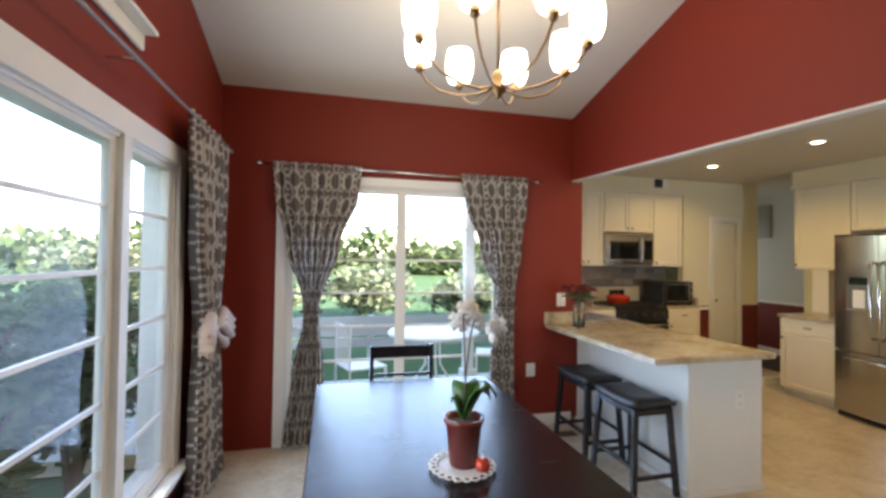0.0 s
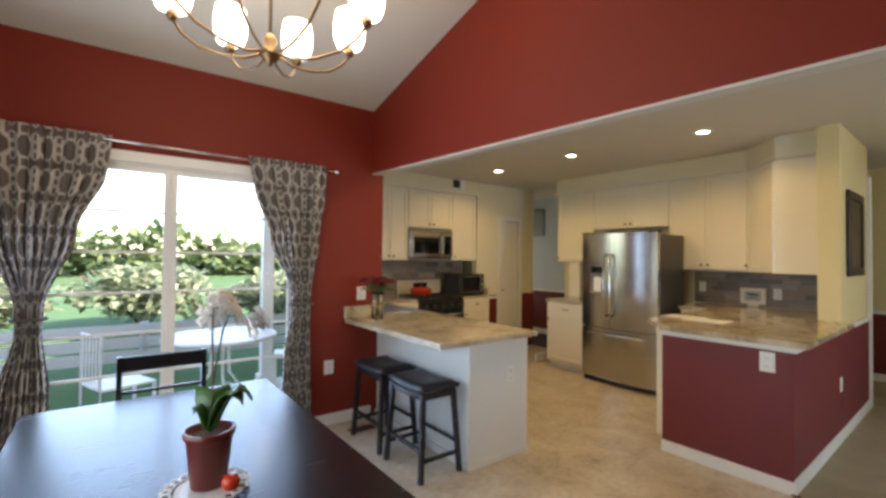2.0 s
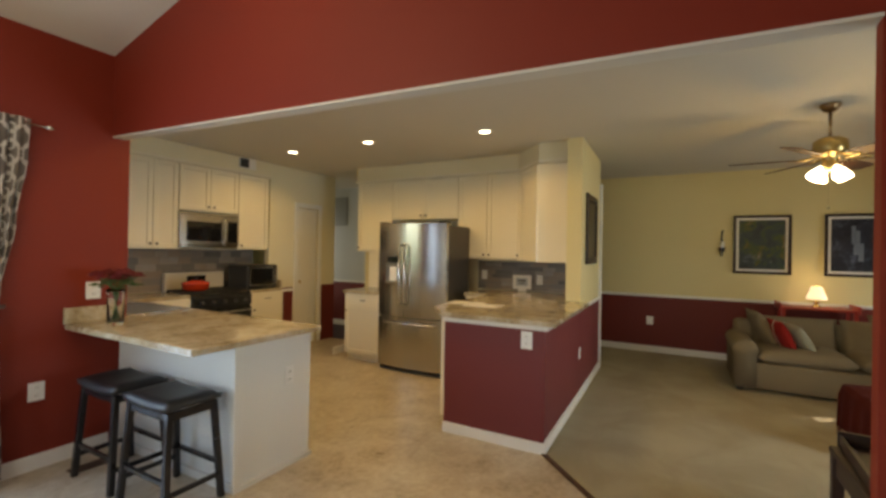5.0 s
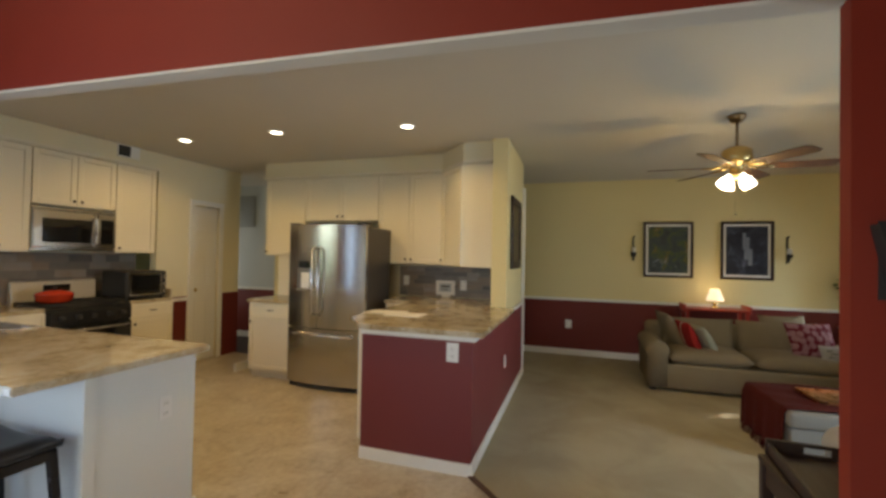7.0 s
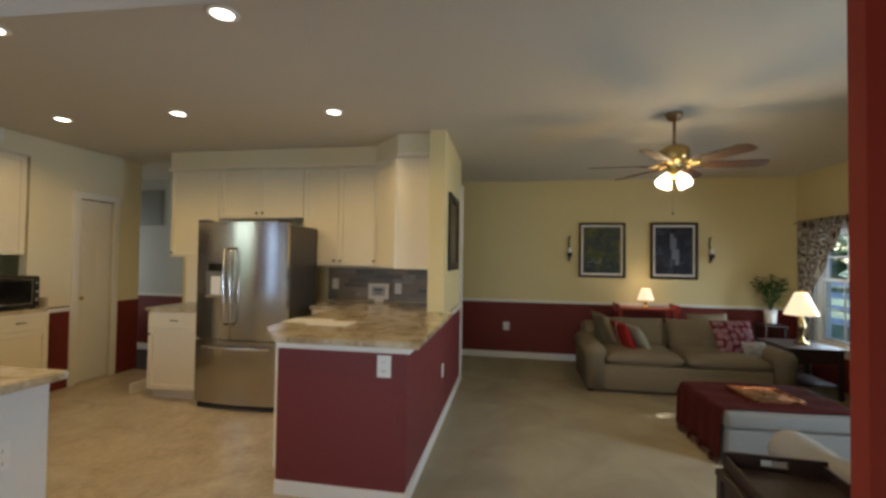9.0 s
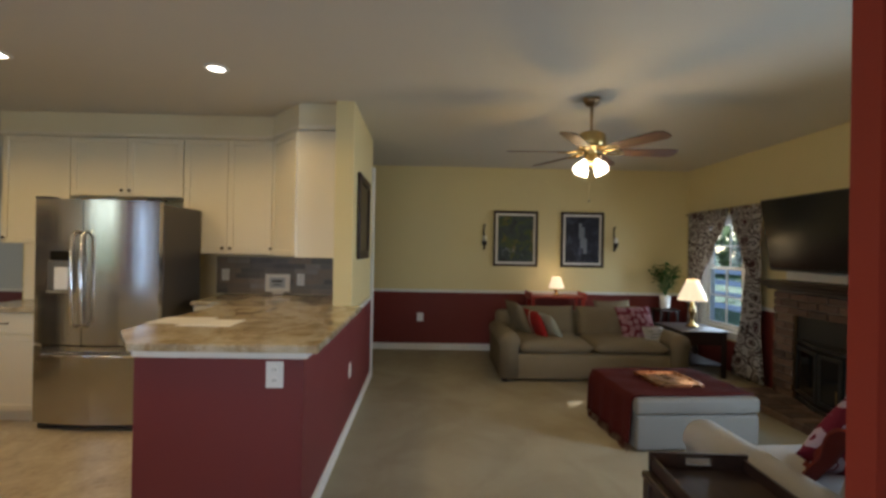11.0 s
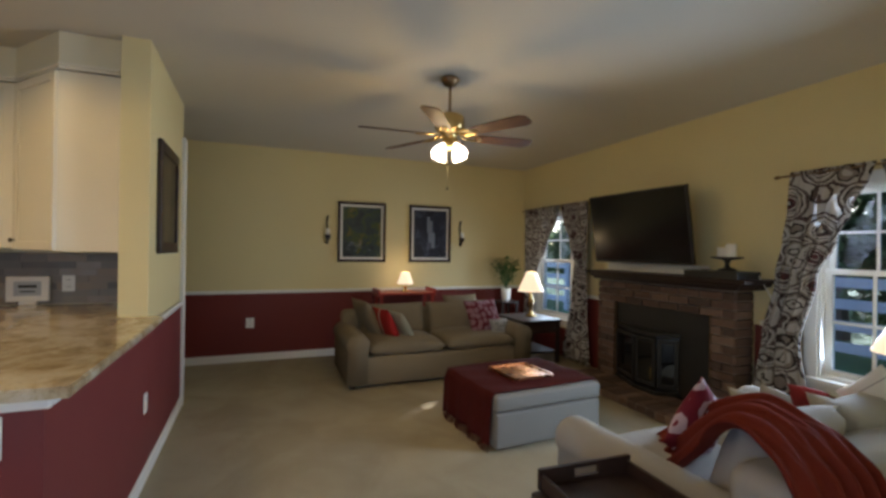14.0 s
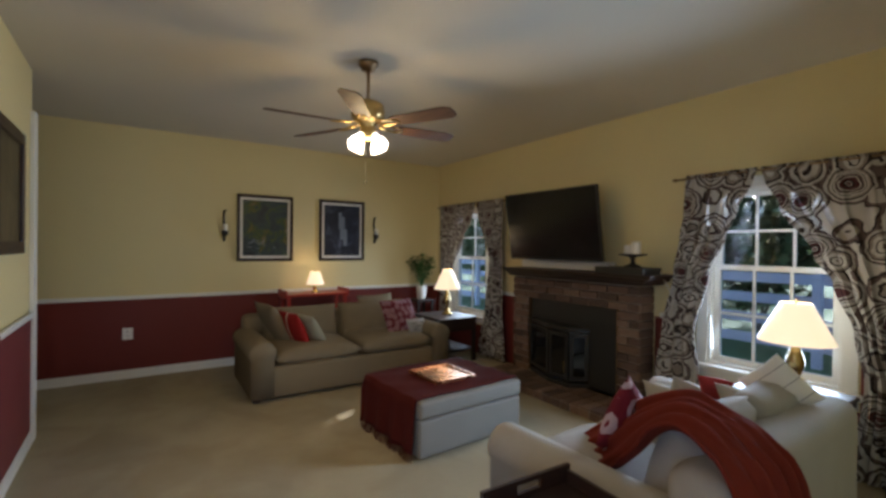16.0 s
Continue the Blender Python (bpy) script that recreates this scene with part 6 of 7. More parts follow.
SEDGE = [(3.56, -1.52, 0.50), (3.38, -1.51, 0.64), (3.22, -1.50, 0.77), (3.06, -1.50, 0.83), (2.94, -1.51, 0.80), (2.82, -1.51, 0.755), (2.75, -1.50, 0.66), (2.715, -1.50, 0.42), (2.71, -1.50, 0.15)]


def spline(p, q):
    q *= len(p) - 1
    k = min(int(q), len(p) - 2)
    f = q - k
    a, b, c, d = (Vector(p[max(0, min(len(p) - 1, k + o))]) for o in (-1, 0, 1, 2))
    return 0.5 * ((2 * b) + (c - a) * f + (2 * a - 5 * b + 4 * c - d) * f * f + (3 * b - a - 3 * c + d) * f ** 3)


tb2 = thing("throw_blanket", "rust red wool throw in loose folds over the loveseat", "blanket")
bm = bmesh.new()
g = []
for i in range(91):
    q = i / 90
    a, b = spline(NEDGE, q), spline(SEDGE, q)
    fw = (spline(NEDGE, min(1, q + 0.01)) - spline(NEDGE, max(0, q - 0.01))).normalized()
    up = (b - a).cross(fw).normalized()
    up = up if up.dot(Vector((-max(0, q - 0.3), 0, 1 - q))) > 0 else -up
    row = []
    for j in range(49):
        v = j / 48
        s = v + 0.03 * math.sin(q * 7 + v * 3)
        h = 0.020 * abs(math.sin(s * 13 + 1.2 * math.sin(q * 4))) ** 0.7 + 0.013 * math.sin(s * 27 + q * 5) + 0.02 * noise.noise(Vector((q * 7, v * 3.0, 1)))
        e = 0.016 * noise.noise(Vector((q * 9, 3 + v, 5)))
        row.append(bm.verts.new(a.lerp(b, v + e * (1 if 0.5 < v else -1)) + up * (h + 0.012)))
    g.append(row)
for a, b in zip(g, g[1:]):
    for j in range(48):
        bm.faces.new((a[j], a[j + 1], b[j + 1], b[j]))
ob = part("cloth", bm, RUSTTHROW, tb2, smooth=True)
ob.modifiers.new("thick", "SOLIDIFY").thickness = 0.012

# ---- ottoman ----
A, B = Vector((4.62, -1.20, 0)), Vector((4.665, -2.10, 0))
ax = (B - A).normalized()
rz = math.degrees(math.atan2(ax.y, ax.x))
ot = thing("ottoman", "grey-beige upholstered storage ottoman, darkened for shade, half covered by a throw", "ottoman", A + Vector((0, 0, 0.009)), rz)
L, D = 0.92, 0.70
bm = bmesh.new()
slab(bm, 0, L, 0, D, 0.015, 0.26, 0.015)
# off-white cloth darkened to grey-beige; the ottoman's shade sits in this colour
SHADEDCLOTH = weave("shaded_upholstery", (0.20, 0.185, 0.165), (0.27, 0.255, 0.23))
part("box", bm, SHADEDCLOTH, ot, smooth=True)
bm = bmesh.new()
slab(bm, -0.008, L + 0.008, -0.008, D + 0.008, 0.265, 0.385, 0.03)
part("lid", bm, SHADEDCLOTH, ot, smooth=True)
th = thing("throw_blanket", "dark red knitted throw with a fringe over the ottoman", "blanket", ot.location, rz)
bm = bmesh.new()
prof = [(-0.035, 0.05), (-0.03, 0.2), (-0.025, 0.36), (-0.008, 0.395), (0.05, 0.40), (0.3, 0.40), (0.6, 0.402), (0.905, 0.401)]
g = []
for k in range(len(prof) * 5 - 4):
    q = k / 5
    i = min(int(q), len(prof) - 2)
    f = q - i
    x = prof[i][0] + (prof[i + 1][0] - prof[i][0]) * f
    z = prof[i][1] + (prof[i + 1][1] - prof[i][1]) * f
    row = []
    for j in range(31):
        v = j / 30
        y = 0.03 + (D + 0.035) * v
        drop = 0
        xx = x
        if x < 0:
            xx = x - 0.018 * (0.5 + 0.5 * math.sin(v * 24)) * (0.4 - z) / 0.3
        else:
            y = y if x < 0.5 else y - (x - 0.5) * 0.0
        row.append(bm.verts.new((xx, y, z + 0.004 * math.sin(v * 17 + x * 9))))
    # over the far side
    for s in range(1, 7):
        zz = z - 0.06 * s
        if zz > 0.04 and x >= 0:
            row.append(bm.verts.new((x, D + 0.07 + 0.012 * math.sin(x * 22 + s * 0.3), zz)))
        else:
            row.append(bm.verts.new((min(x, 0.0) - 0.015, D + 0.072, max(zz, 0.04))))
    g.append(row)
for a, b in zip(g, g[1:]):
    for j in range(len(a) - 1):
        bm.faces.new((a[j], a[j + 1], b[j + 1], b[j]))
ob = part("cloth", bm, REDTHROW, th, smooth=True)
ob.modifiers.new("thick", "SOLIDIFY").thickness = 0.008
bm = bmesh.new()
rnd = random.Random(9)
for j in range(46):
    y = 0.03 + (D + 0.03) * j / 45
    x = -0.035 - 0.018 * (0.5 + 0.5 * math.sin(j / 45 * 24))
    tube(bm, [(x, y, 0.052), (x - 0.008, y + rnd.uniform(-0.01, 0.01), 0.025), (x - 0.012 - 0.012 * rnd.random(), y + rnd.uniform(-0.015, 0.015), 0.003)], 0.003, 4)
tagged(part("fringe", bm, REDTHROW, th), kind="stuff")
tr = thing("tray", "polished copper tray on the ottoman throw", "tray", ot.location + Vector((0, 0, 0.404)), rz)
bm = bmesh.new()
box(bm, 0.28, 0.62, 0.20, 0.56, 0.003, 0.010, bevel=0.002)
part("base", bm, varied("polished_copper", (0.50, 0.24, 0.11), 0.28, 1.0, amount=0.5, big=14), tr)
part("rim", boxes((0.27, 0.28, 0.19, 0.57, 0.002, 0.022), (0.62, 0.63, 0.19, 0.57, 0.002, 0.022), (0.28, 0.62, 0.19, 0.20, 0.002, 0.022), (0.28, 0.62, 0.56, 0.57, 0.002, 0.022)), bpy.data.materials["polished_copper"], tr)

# ---- tray table by the loveseat ----
tt = thing("side_table", "dark wooden side table beside the loveseat", "side table", (2.94, -0.77, 0.009))
part("tabletop", boxes((-0.32, 0.32, -0.20, 0.19, 0.53, 0.56), bevel=0.005), BROWNWOOD, tt)
for x in (-0.28, 0.29):
    for y in (-0.18, 0.165):
        part("leg", boxes((x - 0.022, x + 0.022, y - 0.022, y + 0.022, 0, 0.529), bevel=0.003), BROWNWOOD, tt)
part("apron", boxes((-0.28, 0.29, -0.19, -0.17, 0.44, 0.529), (-0.28, 0.29, 0.155, 0.175, 0.44, 0.529), (-0.29, -0.27, -0.17, 0.155, 0.44, 0.529), (0.28, 0.30, -0.17, 0.155, 0.44, 0.529)), BROWNWOOD, tt)
ty = thing("serving_tray", "dark wooden serving tray with cut-out handles", "tray", (2.94, -0.785, 0.57), -3)
part("base", boxes((-0.30, 0.31, -0.17, 0.17, 0, 0.01)), BROWNWOOD, ty)
part("side", boxes((-0.31, 0.32, -0.185, -0.171, 0.0, 0.055), bevel=0.003), BROWNWOOD, ty)
part("side", boxes((-0.31, 0.32, 0.171, 0.185, 0.0, 0.055), bevel=0.003), BROWNWOOD, ty)
for x in (-0.3105, 0.3105):
    part("end", boxes((x - 0.007, x + 0.007, -0.19, -0.05, 0.0, 0.07), (x - 0.007, x + 0.007, 0.05, 0.19, 0.0, 0.07), (x - 0.007, x + 0.007, -0.05, 0.05, 0.0, 0.025), (x - 0.007, x + 0.007, -0.05, 0.05, 0.055, 0.07)), BROWNWOOD, ty)


# ---- lamps and small tables ----
def table_lamp(label, loc, base, h, r_top, r_bot, h_shade, power):
    t = thing("table_lamp", label, "table lamp", loc)
    bm = bmesh.new()
    lathe(bm, [(base, 0), (base, 0.012), (base * 0.45, 0.03), (base * 0.25, h * 0.3), (base * 0.5, h * 0.5), (base * 0.6, h * 0.62), (base * 0.3, h * 0.85), (0.01, h), (0.006, h + h_shade * 0.9)], n=20)
    part("base", bm, BRASS, t, smooth=True)
    bm = bmesh.new()
    k = 24
    lathe(bm, [(r_bot, h + 0.0), (r_bot * 0.99, h + 0.006), (r_top, h + h_shade), (r_top - 0.003, h + h_shade), (r_bot - 0.006, h + 0.004)], n=k)
    part("shade", bm, SHADE, t, "lit pleated cream shade", True)
    bm = bmesh.new()
    lathe(bm, [(0.004, h + h_shade * 0.9), (0.008, h + h_shade + 0.01), (0.003, h + h_shade + 0.025)], n=8)
    part("finial", bm, BRASS, t)
    for s, w in ((h + h_shade + 0.03, 0.6), (h - 0.02, 0.4)):
        lamp("table_lamp_light", "POINT", Matrix.Translation(Vector(loc) + Vector((0, 0, s))), power * w * 0.10, (1.0, 0.72, 0.38), 0.05)


cn = thing("console_table", "red painted console table behind the sofa", "console table", (7.54, -1.42, 0.009))
cn.scale.z = 0.965
REDP = varied("bright_red_table_paint", (0.35, 0.03, 0.02), 0.35)
part("tabletop", boxes((-0.15, 0.21, -0.36, 0.36, 0.82, 0.85), bevel=0.004), REDP, cn)
part("end_ledge", boxes((-0.15, 0.21, -0.385, -0.362, 0.80, 0.90), bevel=0.006), REDP, cn)
part("end_ledge", boxes((-0.15, 0.21, 0.362, 0.385, 0.80, 0.90), bevel=0.006), REDP, cn)
for x in (-0.12, 0.18):
    for y in (-0.34, 0.34):
        part("leg", boxes((x - 0.02, x + 0.02, y - 0.02, y + 0.02, 0, 0.82)), REDP, cn)
table_lamp("small lit lamp with a cream shade on the console", (7.52, -1.42, 0.835), 0.05, 0.10, 0.055, 0.105, 0.15, 5)

et = thing("end_table", "dark cherry wooden end table by the window", "end table", (6.78, -2.86, 0.009))
et.scale.z = 0.92
part("tabletop", boxes((-0.32, 0.32, -0.25, 0.30, 0.56, 0.59), bevel=0.008), BROWNWOOD, et)
part("shelf", boxes((-0.28, 0.28, -0.22, 0.27, 0.15, 0.17)), BROWNWOOD, et)
part("drawer", boxes((-0.28, 0.28, 0.255, 0.275, 0.42, 0.55), bevel=0.004), BROWNWOOD, et)
part("case", boxes((-0.28, 0.28, -0.22, 0.25, 0.41, 0.559)), BROWNWOOD, et)
for x in (-0.28, 0.28):
    for y in (-0.22, 0.27):
        part("leg", boxes((x - 0.02, x + 0.02, y - 0.02, y + 0.02, 0, 0.559)), BROWNWOOD, et)
table_lamp("lit lamp with a cream shade on the end table", (6.78, -2.87, 0.555), 0.07, 0.32, 0.062, 0.165, 0.245, 7)
table_lamp("large lit brass lamp with a cream shade", (3.18, -2.87, 0.575), 0.08, 0.30, 0.075, 0.185, 0.225, 4.5)
et2 = thing("end_table", "dark wooden end table beside the loveseat", "end table", (3.20, -2.88, 0.009))
part("tabletop", boxes((-0.25, 0.25, -0.22, 0.25, 0.54, 0.57), bevel=0.008), BROWNWOOD, et2)
for x in (-0.22, 0.22):
    for y in (-0.19, 0.22):
        part("leg", boxes((x - 0.02, x + 0.02, y - 0.02, y + 0.02, 0, 0.539)), BROWNWOOD, et2)

# plant on a stand in the corner
ps = thing("plant_stand", "dark wooden plant stand in the corner", "plant stand", (7.50, -2.92, 0.009))
ps.scale.z = 0.86
part("top", boxes((-0.14, 0.14, -0.14, 0.14, 0.74, 0.77), bevel=0.004), BROWNWOOD, ps)
for x in (-0.11, 0.11):
    for y in (-0.11, 0.11):
        part("leg", boxes((x - 0.014, x + 0.014, y - 0.014, y + 0.014, 0, 0.74)), BROWNWOOD, ps)
pp = thing("potted_plant", "leafy green plant in a tall white pot", "potted plant", (7.50, -2.92, 0.675))
bm = bmesh.new()
lathe(bm, [(0.05, 0), (0.06, 0.01), (0.075, 0.18), (0.07, 0.18), (0.06, 0.15), (0.01, 0.15)], n=20)
part("pot", bm, WHITEPLASTIC, pp, smooth=True)


def leaf_blade(bm, p, d, up, ln, w):
    s = d.cross(up)
    if s.length < 1e-3:
        s = Vector((1, 0, 0))
    s.normalize()
    q = [p, p + d * ln * 0.3 + s * w * 0.45, p + d * ln * 0.65 + s * w * 0.4 - up * ln * 0.03, p + d * ln - up * ln * 0.12, p + d * ln * 0.65 - s * w * 0.4 - up * ln * 0.03, p + d * ln * 0.3 - s * w * 0.45]
    v = [bm.verts.new(x) for x in q]
    bm.faces.new((v[0], v[1], v[2], v[3])), bm.faces.new((v[0], v[3], v[4], v[5]))


rnd = random.Random(11)
bm = bmesh.new()
bs = bmesh.new()
for k in range(22):
    a = rnd.random() * 6.28
    r, h = rnd.uniform(0.04, 0.22), rnd.uniform(0.28, 0.60)
    tip = Vector((r * math.cos(a), r * math.sin(a), h))
    tube(bs, [(0, 0, 0.15), (tip.x * 0.4, tip.y * 0.4, 0.15 + (h - 0.15) * 0.6), tip], 0.003, 5)
    for j in range(13):
        e = rnd.random() * 6.28
        d = Vector((math.cos(e), math.sin(e), rnd.uniform(-0.4, 0.6))).normalized()
        leaf_blade(bm, tip * (0.65 + 0.35 * j / 9) + Vector((0, 0, 0.05 * (1 - j / 9))), d, Vector((0, 0, 1)), rnd.uniform(0.05, 0.09), 0.045)
part("foliage", bm, LEAF, pp)
part("stems", bs, STEM, pp)

# ---- small kitchen things ----
sg = thing("framed_sign", "small white framed sign on the worktop by the backsplash", "sign", (5.86, 1.79, 0.964), -90)
part("frame", boxes((-0.12, 0.12, -0.012, 0.006, 0.025, 0.20), bevel=0.006), WHITEPLASTIC, sg)
part("panel", boxes((-0.075, 0.075, -0.0145, -0.0125, 0.065, 0.165)), varied("pale_blue_print", (0.42, 0.46, 0.5), 0.5), sg)
part("lettering", boxes((-0.05, 0.05, -0.016, -0.015, 0.12, 0.14), (-0.04, 0.04, -0.016, -0.015, 0.09, 0.10)), BLACKMATT, sg)
part("easel", boxes((-0.05, 0.05, -0.012, 0.02, 0.0, 0.024), bevel=0.004), WHITEPLASTIC, sg)
pb = thing("papers", "loose white papers on the granite worktop", "papers", (4.24, 1.70, 0.963))
part("sheet", boxes((-0.15, 0.08, -0.26, 0.05, 0, 0.003)), WHITEPLASTIC, pb)
part("sheet", boxes((-0.10, 0.14, -0.06, 0.26, 0.0035, 0.005)), WHITEPLASTIC, pb)
vt = thing("air_vent", "grey return air grille high on the hall wall", "vent", (7.044, 5.94, 2.17), -90)
part("frame", boxes((-0.28, 0.28, -0.012, -0.001, -0.27, 0.27)), varied("grey_vent_paint", (0.30, 0.31, 0.30), 0.5), vt)
for i in range(14):
    part("slat", boxes((-0.25, 0.25, -0.020, -0.0125, -0.245 + i * 0.036, -0.225 + i * 0.036)), varied("vent_slat_paint", (0.36, 0.37, 0.36), 0.5) if i == 0 else bpy.data.materials["vent_slat_paint"], vt)
vt = thing("air_vent", "small dark supply grille on the soffit", "vent", (4.27, 5.06, 2.55), 0)
part("frame", boxes((-0.02, 0.23, -0.010, -0.001, -0.07, 0.07)), TRIM, vt)
part("grille", boxes((-0.01, 0.12, -0.014, -0.0105, -0.058, 0.058)), BLACKMATT, vt)
rg2 = thing("floor_register", "brown metal floor register by the baseboard", "vent", (1.98, 3.42, 0.0))
part("frame", boxes((-0.09, 0.13, -0.05, 0.05, 0.001, 0.006)), MIDWOOD, rg2)


# ---- outdoors ----
def blob_bush(name, label, cat, loc, rx, ry, h, count, seed, size=0.10):
    rnd = random.Random(seed)
    t = thing(name, label, cat, loc)
    bt = bmesh.new()
    for k in range(5):
        a = rnd.random() * 6.28
        tube(bt, [(0, 0, 0), (rx * 0.3 * math.cos(a), ry * 0.3 * math.sin(a), h * 0.4), (rx * 0.7 * math.cos(a), ry * 0.7 * math.sin(a), h * 0.75)], [0.03, 0.02, 0.008], 6)
    part("trunk", bt, BARK, t)
    verts, faces = [], []
    for k in range(count):
        v = Vector((rnd.gauss(0, 1), rnd.gauss(0, 1), rnd.gauss(0, 1))).normalized()
        n = 0.75 + 0.5 * noise.noise(v * 2.1 + Vector((seed, 0, 0)))
        r = rnd.uniform(0.55, 1.0) * n
        p = Vector((v.x * rx * r, v.y * ry * r, h * 0.52 + v.z * h * 0.5 * r))
        if p.z < 0.02:
            continue
        d = Vector((rnd.gauss(0, 1), rnd.gauss(0, 1), rnd.gauss(0, 0.6))).normalized()
        s = d.cross(Vector((0, 0, 1))).normalized() * size * 0.35
        ln = size * rnd.uniform(0.7, 1.3)
        i = len(verts)
        verts += [p, p + d * ln * 0.5 + s, p + d * ln, p + d * ln * 0.5 - s]
        faces.append((i, i + 1, i + 2, i + 3))
    me = bpy.data.meshes.new("crown")
    me.from_pydata(verts, [], faces)
    # shrubs far beyond the patio get the leaf with glare in its colour
    me.materials.append(GLAREBUSH if loc[1] > 8 else BUSH)
    ob = new("crown", me)
    ob.parent = t
    return t


bm = bmesh.new()
for a, b, c, d in ((-400, -0.98, -400, 400), (-0.98, 8.2, 3.9, 400), (-0.98, 8.2, -400, -3.8), (8.2, 400, -400, 400)):
    v = [bm.verts.new((x, y, -0.16)) for x, y in ((a, c), (b, c), (b, d), (a, d))]
    bm.faces.new(v)
setting("ground", bm, GRASS, "green lawn", )
setting("pavement", boxes((-2.4, 6.0, 3.86, 5.6, -0.15, -0.04)), CONCRETE, "pale concrete patio")


blob_bush("bush", "leafy green shrub outside the wide window", "shrub", (-1.9, 2.5, -0.16), 0.7, 0.6, 1.75, 3000, 1, 0.11)
blob_bush("bush", "leafy green shrub outside the wide window", "shrub", (-2.6, 3.4, -0.16), 0.8, 0.7, 1.7, 3000, 2, 0.12)
blob_bush("bush", "low green shrub outside the wide window", "shrub", (-1.7, 1.5, -0.16), 0.5, 0.6, 0.9, 2000, 3, 0.10)
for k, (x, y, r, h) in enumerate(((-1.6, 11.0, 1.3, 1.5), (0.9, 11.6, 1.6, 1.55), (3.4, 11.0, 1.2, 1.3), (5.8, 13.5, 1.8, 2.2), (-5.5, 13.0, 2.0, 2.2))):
    blob_bush("bush", "green garden shrub beyond the patio, leaves paled for glare", "shrub", (x, y, -0.16), r, r * 0.8, h, 2600, 10 + k, 0.20)


blob_bush("bush", "tall dark green shrub outside the wide window", "shrub", (-1.65, 3.5, -0.16), 0.55, 0.65, 1.65, 3000, 4, 0.08)
blob_bush("bush", "tall dark green shrub outside the wide window", "shrub", (-2.5, 5.3, -0.16), 0.9, 0.9, 1.8, 3500, 5, 0.09)
blob_bush("bush", "tall dark green shrub outside the wide window", "shrub", (-1.55, 2.2, -0.16), 0.45, 0.6, 1.35, 3000, 6, 0.08)


def tree(label, x, y, h, r, seed, count=6000):
    rnd = random.Random(seed)
    t = thing("tree", label, "tree", (x, y, -0.16))
    bm = bmesh.new()
    tube(bm, [(0, 0, 0), (0.1, 0, h * 0.3), (0.0, 0.1, h * 0.6), (0, 0, h * 0.9)], [r * 0.07, r * 0.055, r * 0.035, 0.02], 8)
    cs = []
    for k in range(12):
        a, z = rnd.random() * 6.28, h * rnd.uniform(0.3, 0.85)
        e = Vector((math.cos(a) * r * rnd.uniform(0.4, 0.8), math.sin(a) * r * rnd.uniform(0.4, 0.8), z + h * 0.12))
        tube(bm, [(0, 0, z * 0.8), e * 0.5 + Vector((0, 0, z * 0.42)), e], [r * 0.03, r * 0.018, 0.01], 5)
        cs.append(e)
    cs.append(Vector((0, 0, h * 0.9)))
    part("trunk", bm, BARK, t)
    verts, faces = [], []
    for k in range(count):
        c = rnd.choice(cs)
        p = c + Vector((rnd.gauss(0, 0.28 * r), rnd.gauss(0, 0.28 * r), rnd.gauss(0, 0.09 * h)))
        d = Vector((rnd.gauss(0, 1), rnd.gauss(0, 1), rnd.gauss(0, 0.7))).normalized()
        s = d.cross(Vector((0, 0, 1))).normalized() * 0.09
        ln = rnd.uniform(0.18, 0.34)
        i = len(verts)
        verts += [p, p + d * ln * 0.5 + s, p + d * ln, p + d * ln * 0.5 - s]
        faces.append((i, i + 1, i + 2, i + 3))
    me = bpy.data.meshes.new("crown")
    me.from_pydata(verts, [], faces)
    me.materials.append(BUSH)
    ob = new("crown", me)
    ob.parent = t


for k, (x, y, h, r) in enumerate(((2.0, -11.0, 8, 3.0), (4.6, -14.0, 9, 3.0), (8.6, -11.8, 9, 3.2), (12.0, -12.6, 9, 3.2), (6.8, -9.6, 7, 2.2), (-1.5, -12.5, 9, 3.4), (17.5, -12.5, 8, 3.0), (13.5, -21.0, 7, 3.2), (7.0, -24.0, 7, 3.4))):
    tree("leafy green garden tree beyond the fence", x, y, h, r, 30 + k)


def fence(label, x0, y0, x1, y1, boards=4, h=1.15):
    v = Vector((x1 - x0, y1 - y0, 0))
    t = thing("fence", label, "fence", (x0, y0, -0.16), math.degrees(math.atan2(v.y, v.x)))
    n = int(v.length / 2.2)
    for i in range(n + 1):
        x = v.length * i / n
        part("post", boxes((x - 0.05, x + 0.05, 0.03, 0.13, 0, h + 0.1)), PALEFENCE if y0 > 0 else WOODFENCE, t)
    for i in range(n):
        for j in range(boards):
            z = 0.2 + (h - 0.25) * j / (boards - 1)
            part("board", boxes((v.length * i / n + 0.002, v.length * (i + 1) / n - 0.002, 0, 0.028, z, z + 0.14)), PALEFENCE if y0 > 0 else WOODFENCE, t)


fence("weathered grey wooden rail fence along the lawn", -3.0, -7.2, 14.0, -7.2)
fence("weathered grey rail fence beyond the patio", -9.0, 7.2, 5.5, 7.2, 3, 0.6)

for k in range(8):
    blob_bush("bush", "dense dark green shrub beyond the rail fence", "shrub", (-1.0 + 2.3 * k, -9.6 - 0.5 * (k % 3), -0.16), 1.5, 1.0, 2.6 + 0.5 * (k % 2), 3000, 50 + k, 0.22)

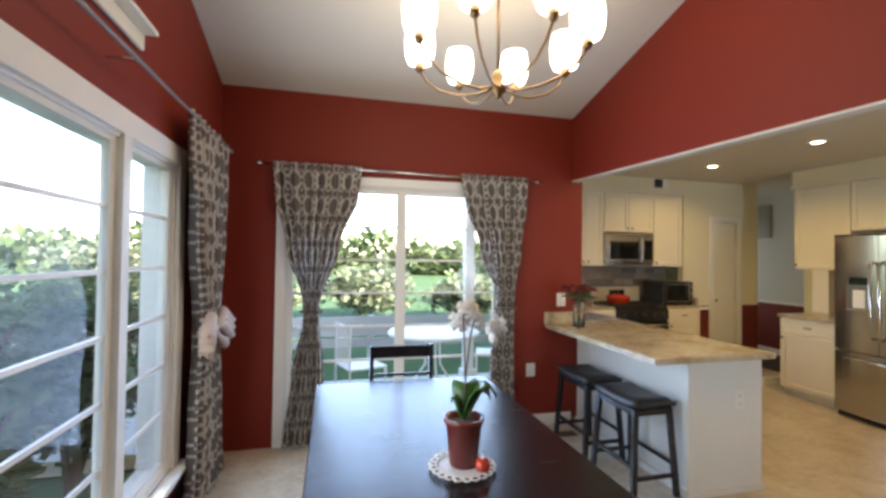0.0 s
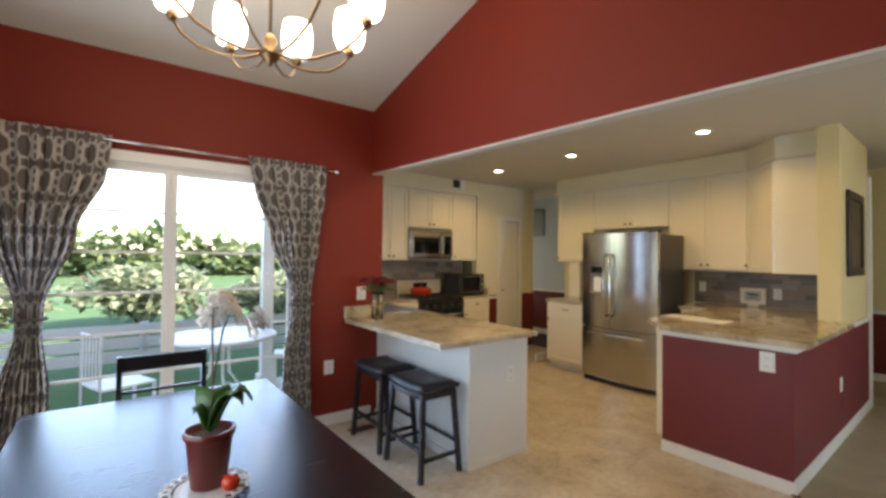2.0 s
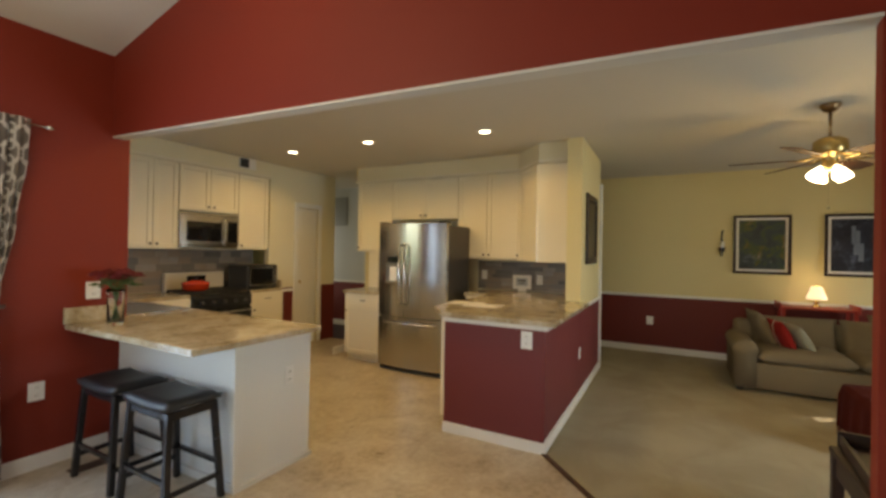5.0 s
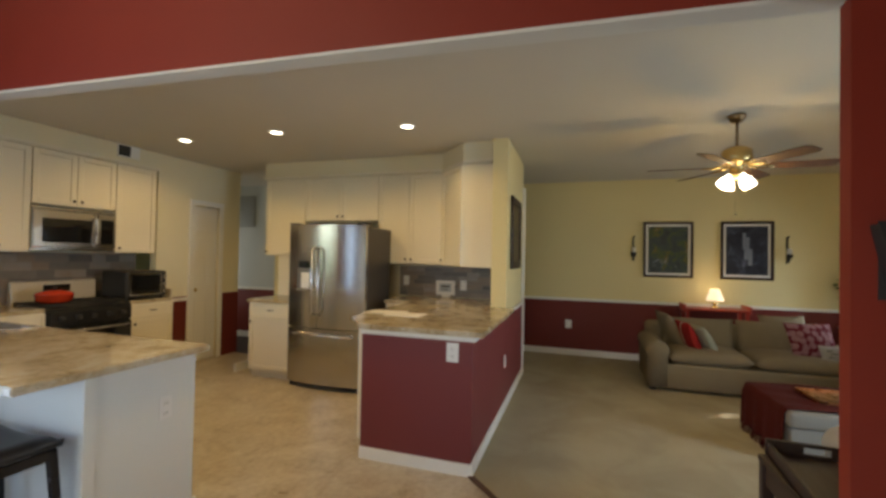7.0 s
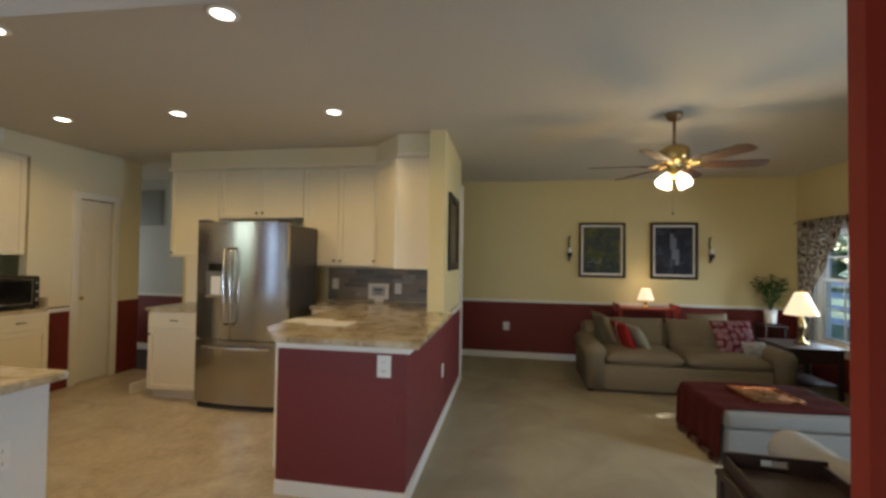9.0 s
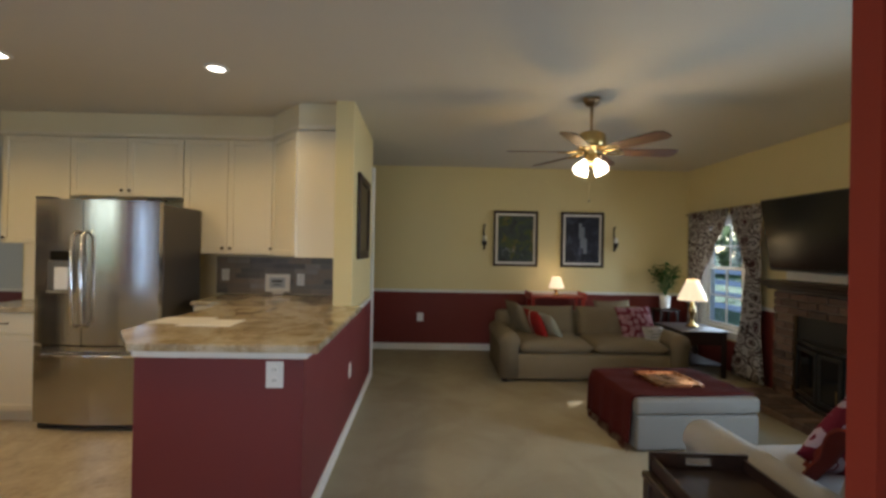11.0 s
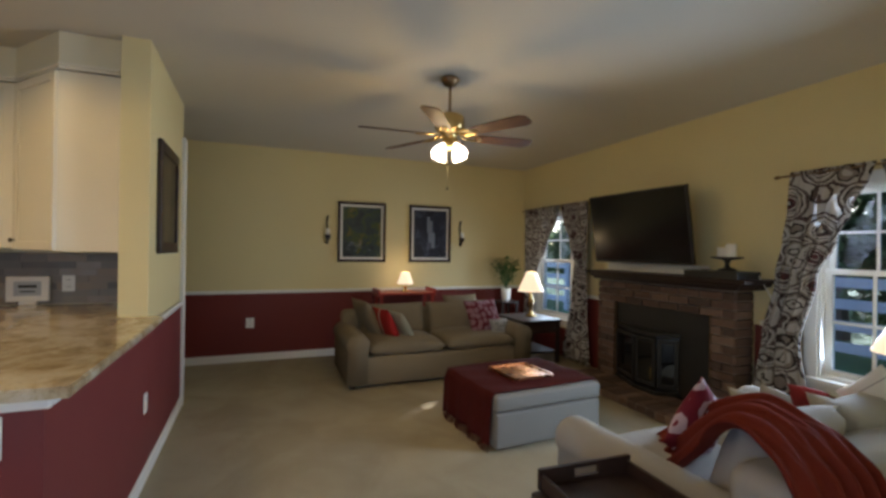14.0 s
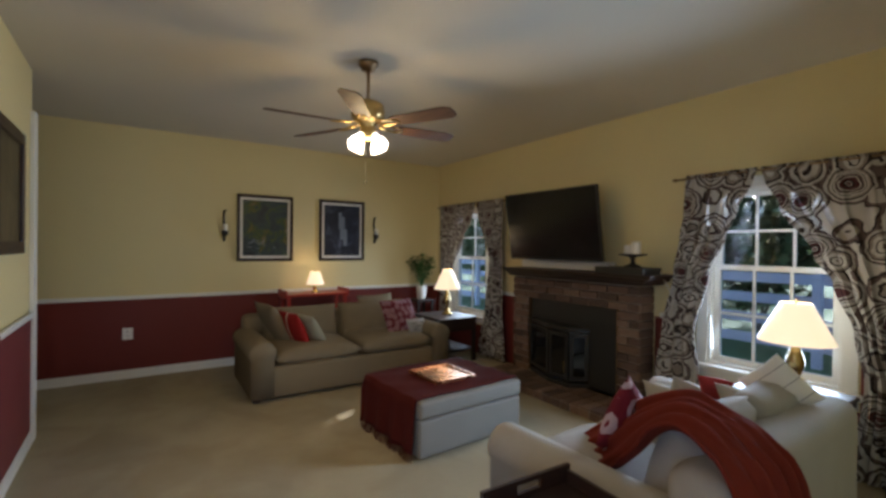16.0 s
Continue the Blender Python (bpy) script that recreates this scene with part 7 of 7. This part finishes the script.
# white patio table and chair, and the porch post
pt = thing("patio_table", "white round metal patio table", "patio table", (1.15, 4.75, -0.04))
bm = bmesh.new()
lathe(bm, [(0.5, 0.70), (0.51, 0.715), (0.5, 0.73), (0.02, 0.73)], n=32)
part("tabletop", bm, WHITEPLASTIC, pt)
for a in (0.5, 2.6, 4.7):
    bm = bmesh.new()
    tube(bm, [(0.08 * math.cos(a), 0.08 * math.sin(a), 0.7), (0.1 * math.cos(a), 0.1 * math.sin(a), 0.35), (0.35 * math.cos(a), 0.35 * math.sin(a), 0.01)], 0.013, 8)
    part("leg", bm, WHITEPLASTIC, pt)
for k, (x, y, rz) in enumerate(((0.35, 4.6, 20), (1.9, 4.9, 160))):
    pc = thing("patio_chair", "white metal patio chair", "patio chair", (x, y, -0.04), rz, "patio chairs")
    part("seat", boxes((-0.2, 0.2, -0.2, 0.2, 0.42, 0.44), bevel=0.008), WHITEPLASTIC, pc)
    bm = bmesh.new()
    tube(bm, [(-0.2, -0.19, 0), (-0.2, -0.19, 0.85), (-0.2, 0.19, 0.85), (-0.2, 0.19, 0)], 0.012, 6)
    part("back_frame", bm, WHITEPLASTIC, pc)
    for j in range(6):
        part("back_slat", boxes((-0.205, -0.195, -0.16 + j * 0.064 - 0.006, -0.16 + j * 0.064 + 0.006, 0.445, 0.845)), WHITEPLASTIC, pc)
    for y2 in (-0.18, 0.18):
        part("front_leg", boxes((0.18, 0.2, y2 - 0.01, y2 + 0.01, 0, 0.419)), WHITEPLASTIC, pc)
po2 = thing("porch_post", "white square porch post on the patio", "post", (1.75, 5.4, -0.04))
part("shaft", boxes((-0.06, 0.06, -0.06, 0.06, 0, 2.6), bevel=0.004), TRIM, po2)
part("base", boxes((-0.09, 0.09, -0.09, 0.09, 0.0, 0.12)), TRIM, po2)

# far hedge line
verts, faces = [], []
rnd = random.Random(77)
for k in range(26000):
    a = rnd.random() * 2 * math.pi
    rr = rnd.uniform(38, 46)
    hh = 3.0 + 1.6 * noise.noise(Vector((math.cos(a) * 5, math.sin(a) * 5, 0))) + 1.2 * noise.noise(Vector((math.cos(a) * 17, math.sin(a) * 17, 3)))
    p = Vector((rr * math.cos(a), rr * math.sin(a), -0.1 + hh * rnd.random()))
    d = Vector((rnd.gauss(0, 1), rnd.gauss(0, 1), rnd.gauss(0, 0.7))).normalized()
    s = d.cross(Vector((0, 0, 1))).normalized() * 0.35
    i = len(verts)
    verts += [p, p + d * 0.5 + s, p + d * 1.0, p + d * 0.5 - s]
    faces.append((i, i + 1, i + 2, i + 3))
me = bpy.data.meshes.new("backdrop")
me.from_pydata(verts, [], faces)
me.materials.append(BUSH)
tagged(new("backdrop", me), "line of distant green trees", kind="structure")


# ---- bricks of the fireplace ----
BL, BH, J = 0.195, 0.062, 0.010
cache = {}


def one_brick(parent, x, y, z, w, d, h):
    key = (round(w, 3), round(d, 3), round(h, 3))
    if key not in cache:
        bm = bmesh.new()
        box(bm, -w / 2, w / 2, -d / 2, d / 2, -h / 2, h / 2, bevel=0.004)
        me = bpy.data.meshes.new("brick")
        bm.to_mesh(me)
        bm.free()
        me.materials.append(BRICK)
        cache[key] = me
    ob = new("brick", cache[key])
    ob.parent = parent
    ob.location = (x, y, z)


rows = int(1.10 / (BH + J))
for r in range(rows):
    z = 0.078 + (r + 0.5) * (BH + J) - J / 2
    if z > 1.085:
        break
    segs = [(FX0, FX1)] if z - BH / 2 > OZ1 - 0.02 else [(FX0, OX0), (OX1, FX1)]
    for a, b in segs:
        x = a - (r % 2) * (BL + J) / 2
        while x < b:
            p, q = max(a, x), min(b, x + BL)
            if q - p > 0.03:
                one_brick(fp, (p + q) / 2, FY - 0.004 + 0.002 * ((r * 7 + int(x * 10)) % 3), z, q - p, 0.02, BH)
            x += BL + J
for r in range(rows):
    z = 0.078 + (r + 0.5) * (BH + J) - J / 2
    if z <= 1.085:
        one_brick(fp, FX0 - 0.004, FY - 0.10, z, 0.024, 0.195, BH)
x = FX0 - 0.05
k = 0
while x < FX1 + 0.05:
    for y in (-2.735, -2.945):
        one_brick(hearth, x + 0.05, y - 0.095, 0.082, 0.092, 0.20, 0.02)
    one_brick(hearth, x + 0.05, -2.728, 0.042, 0.092, 0.016, 0.062)
    x += 0.102
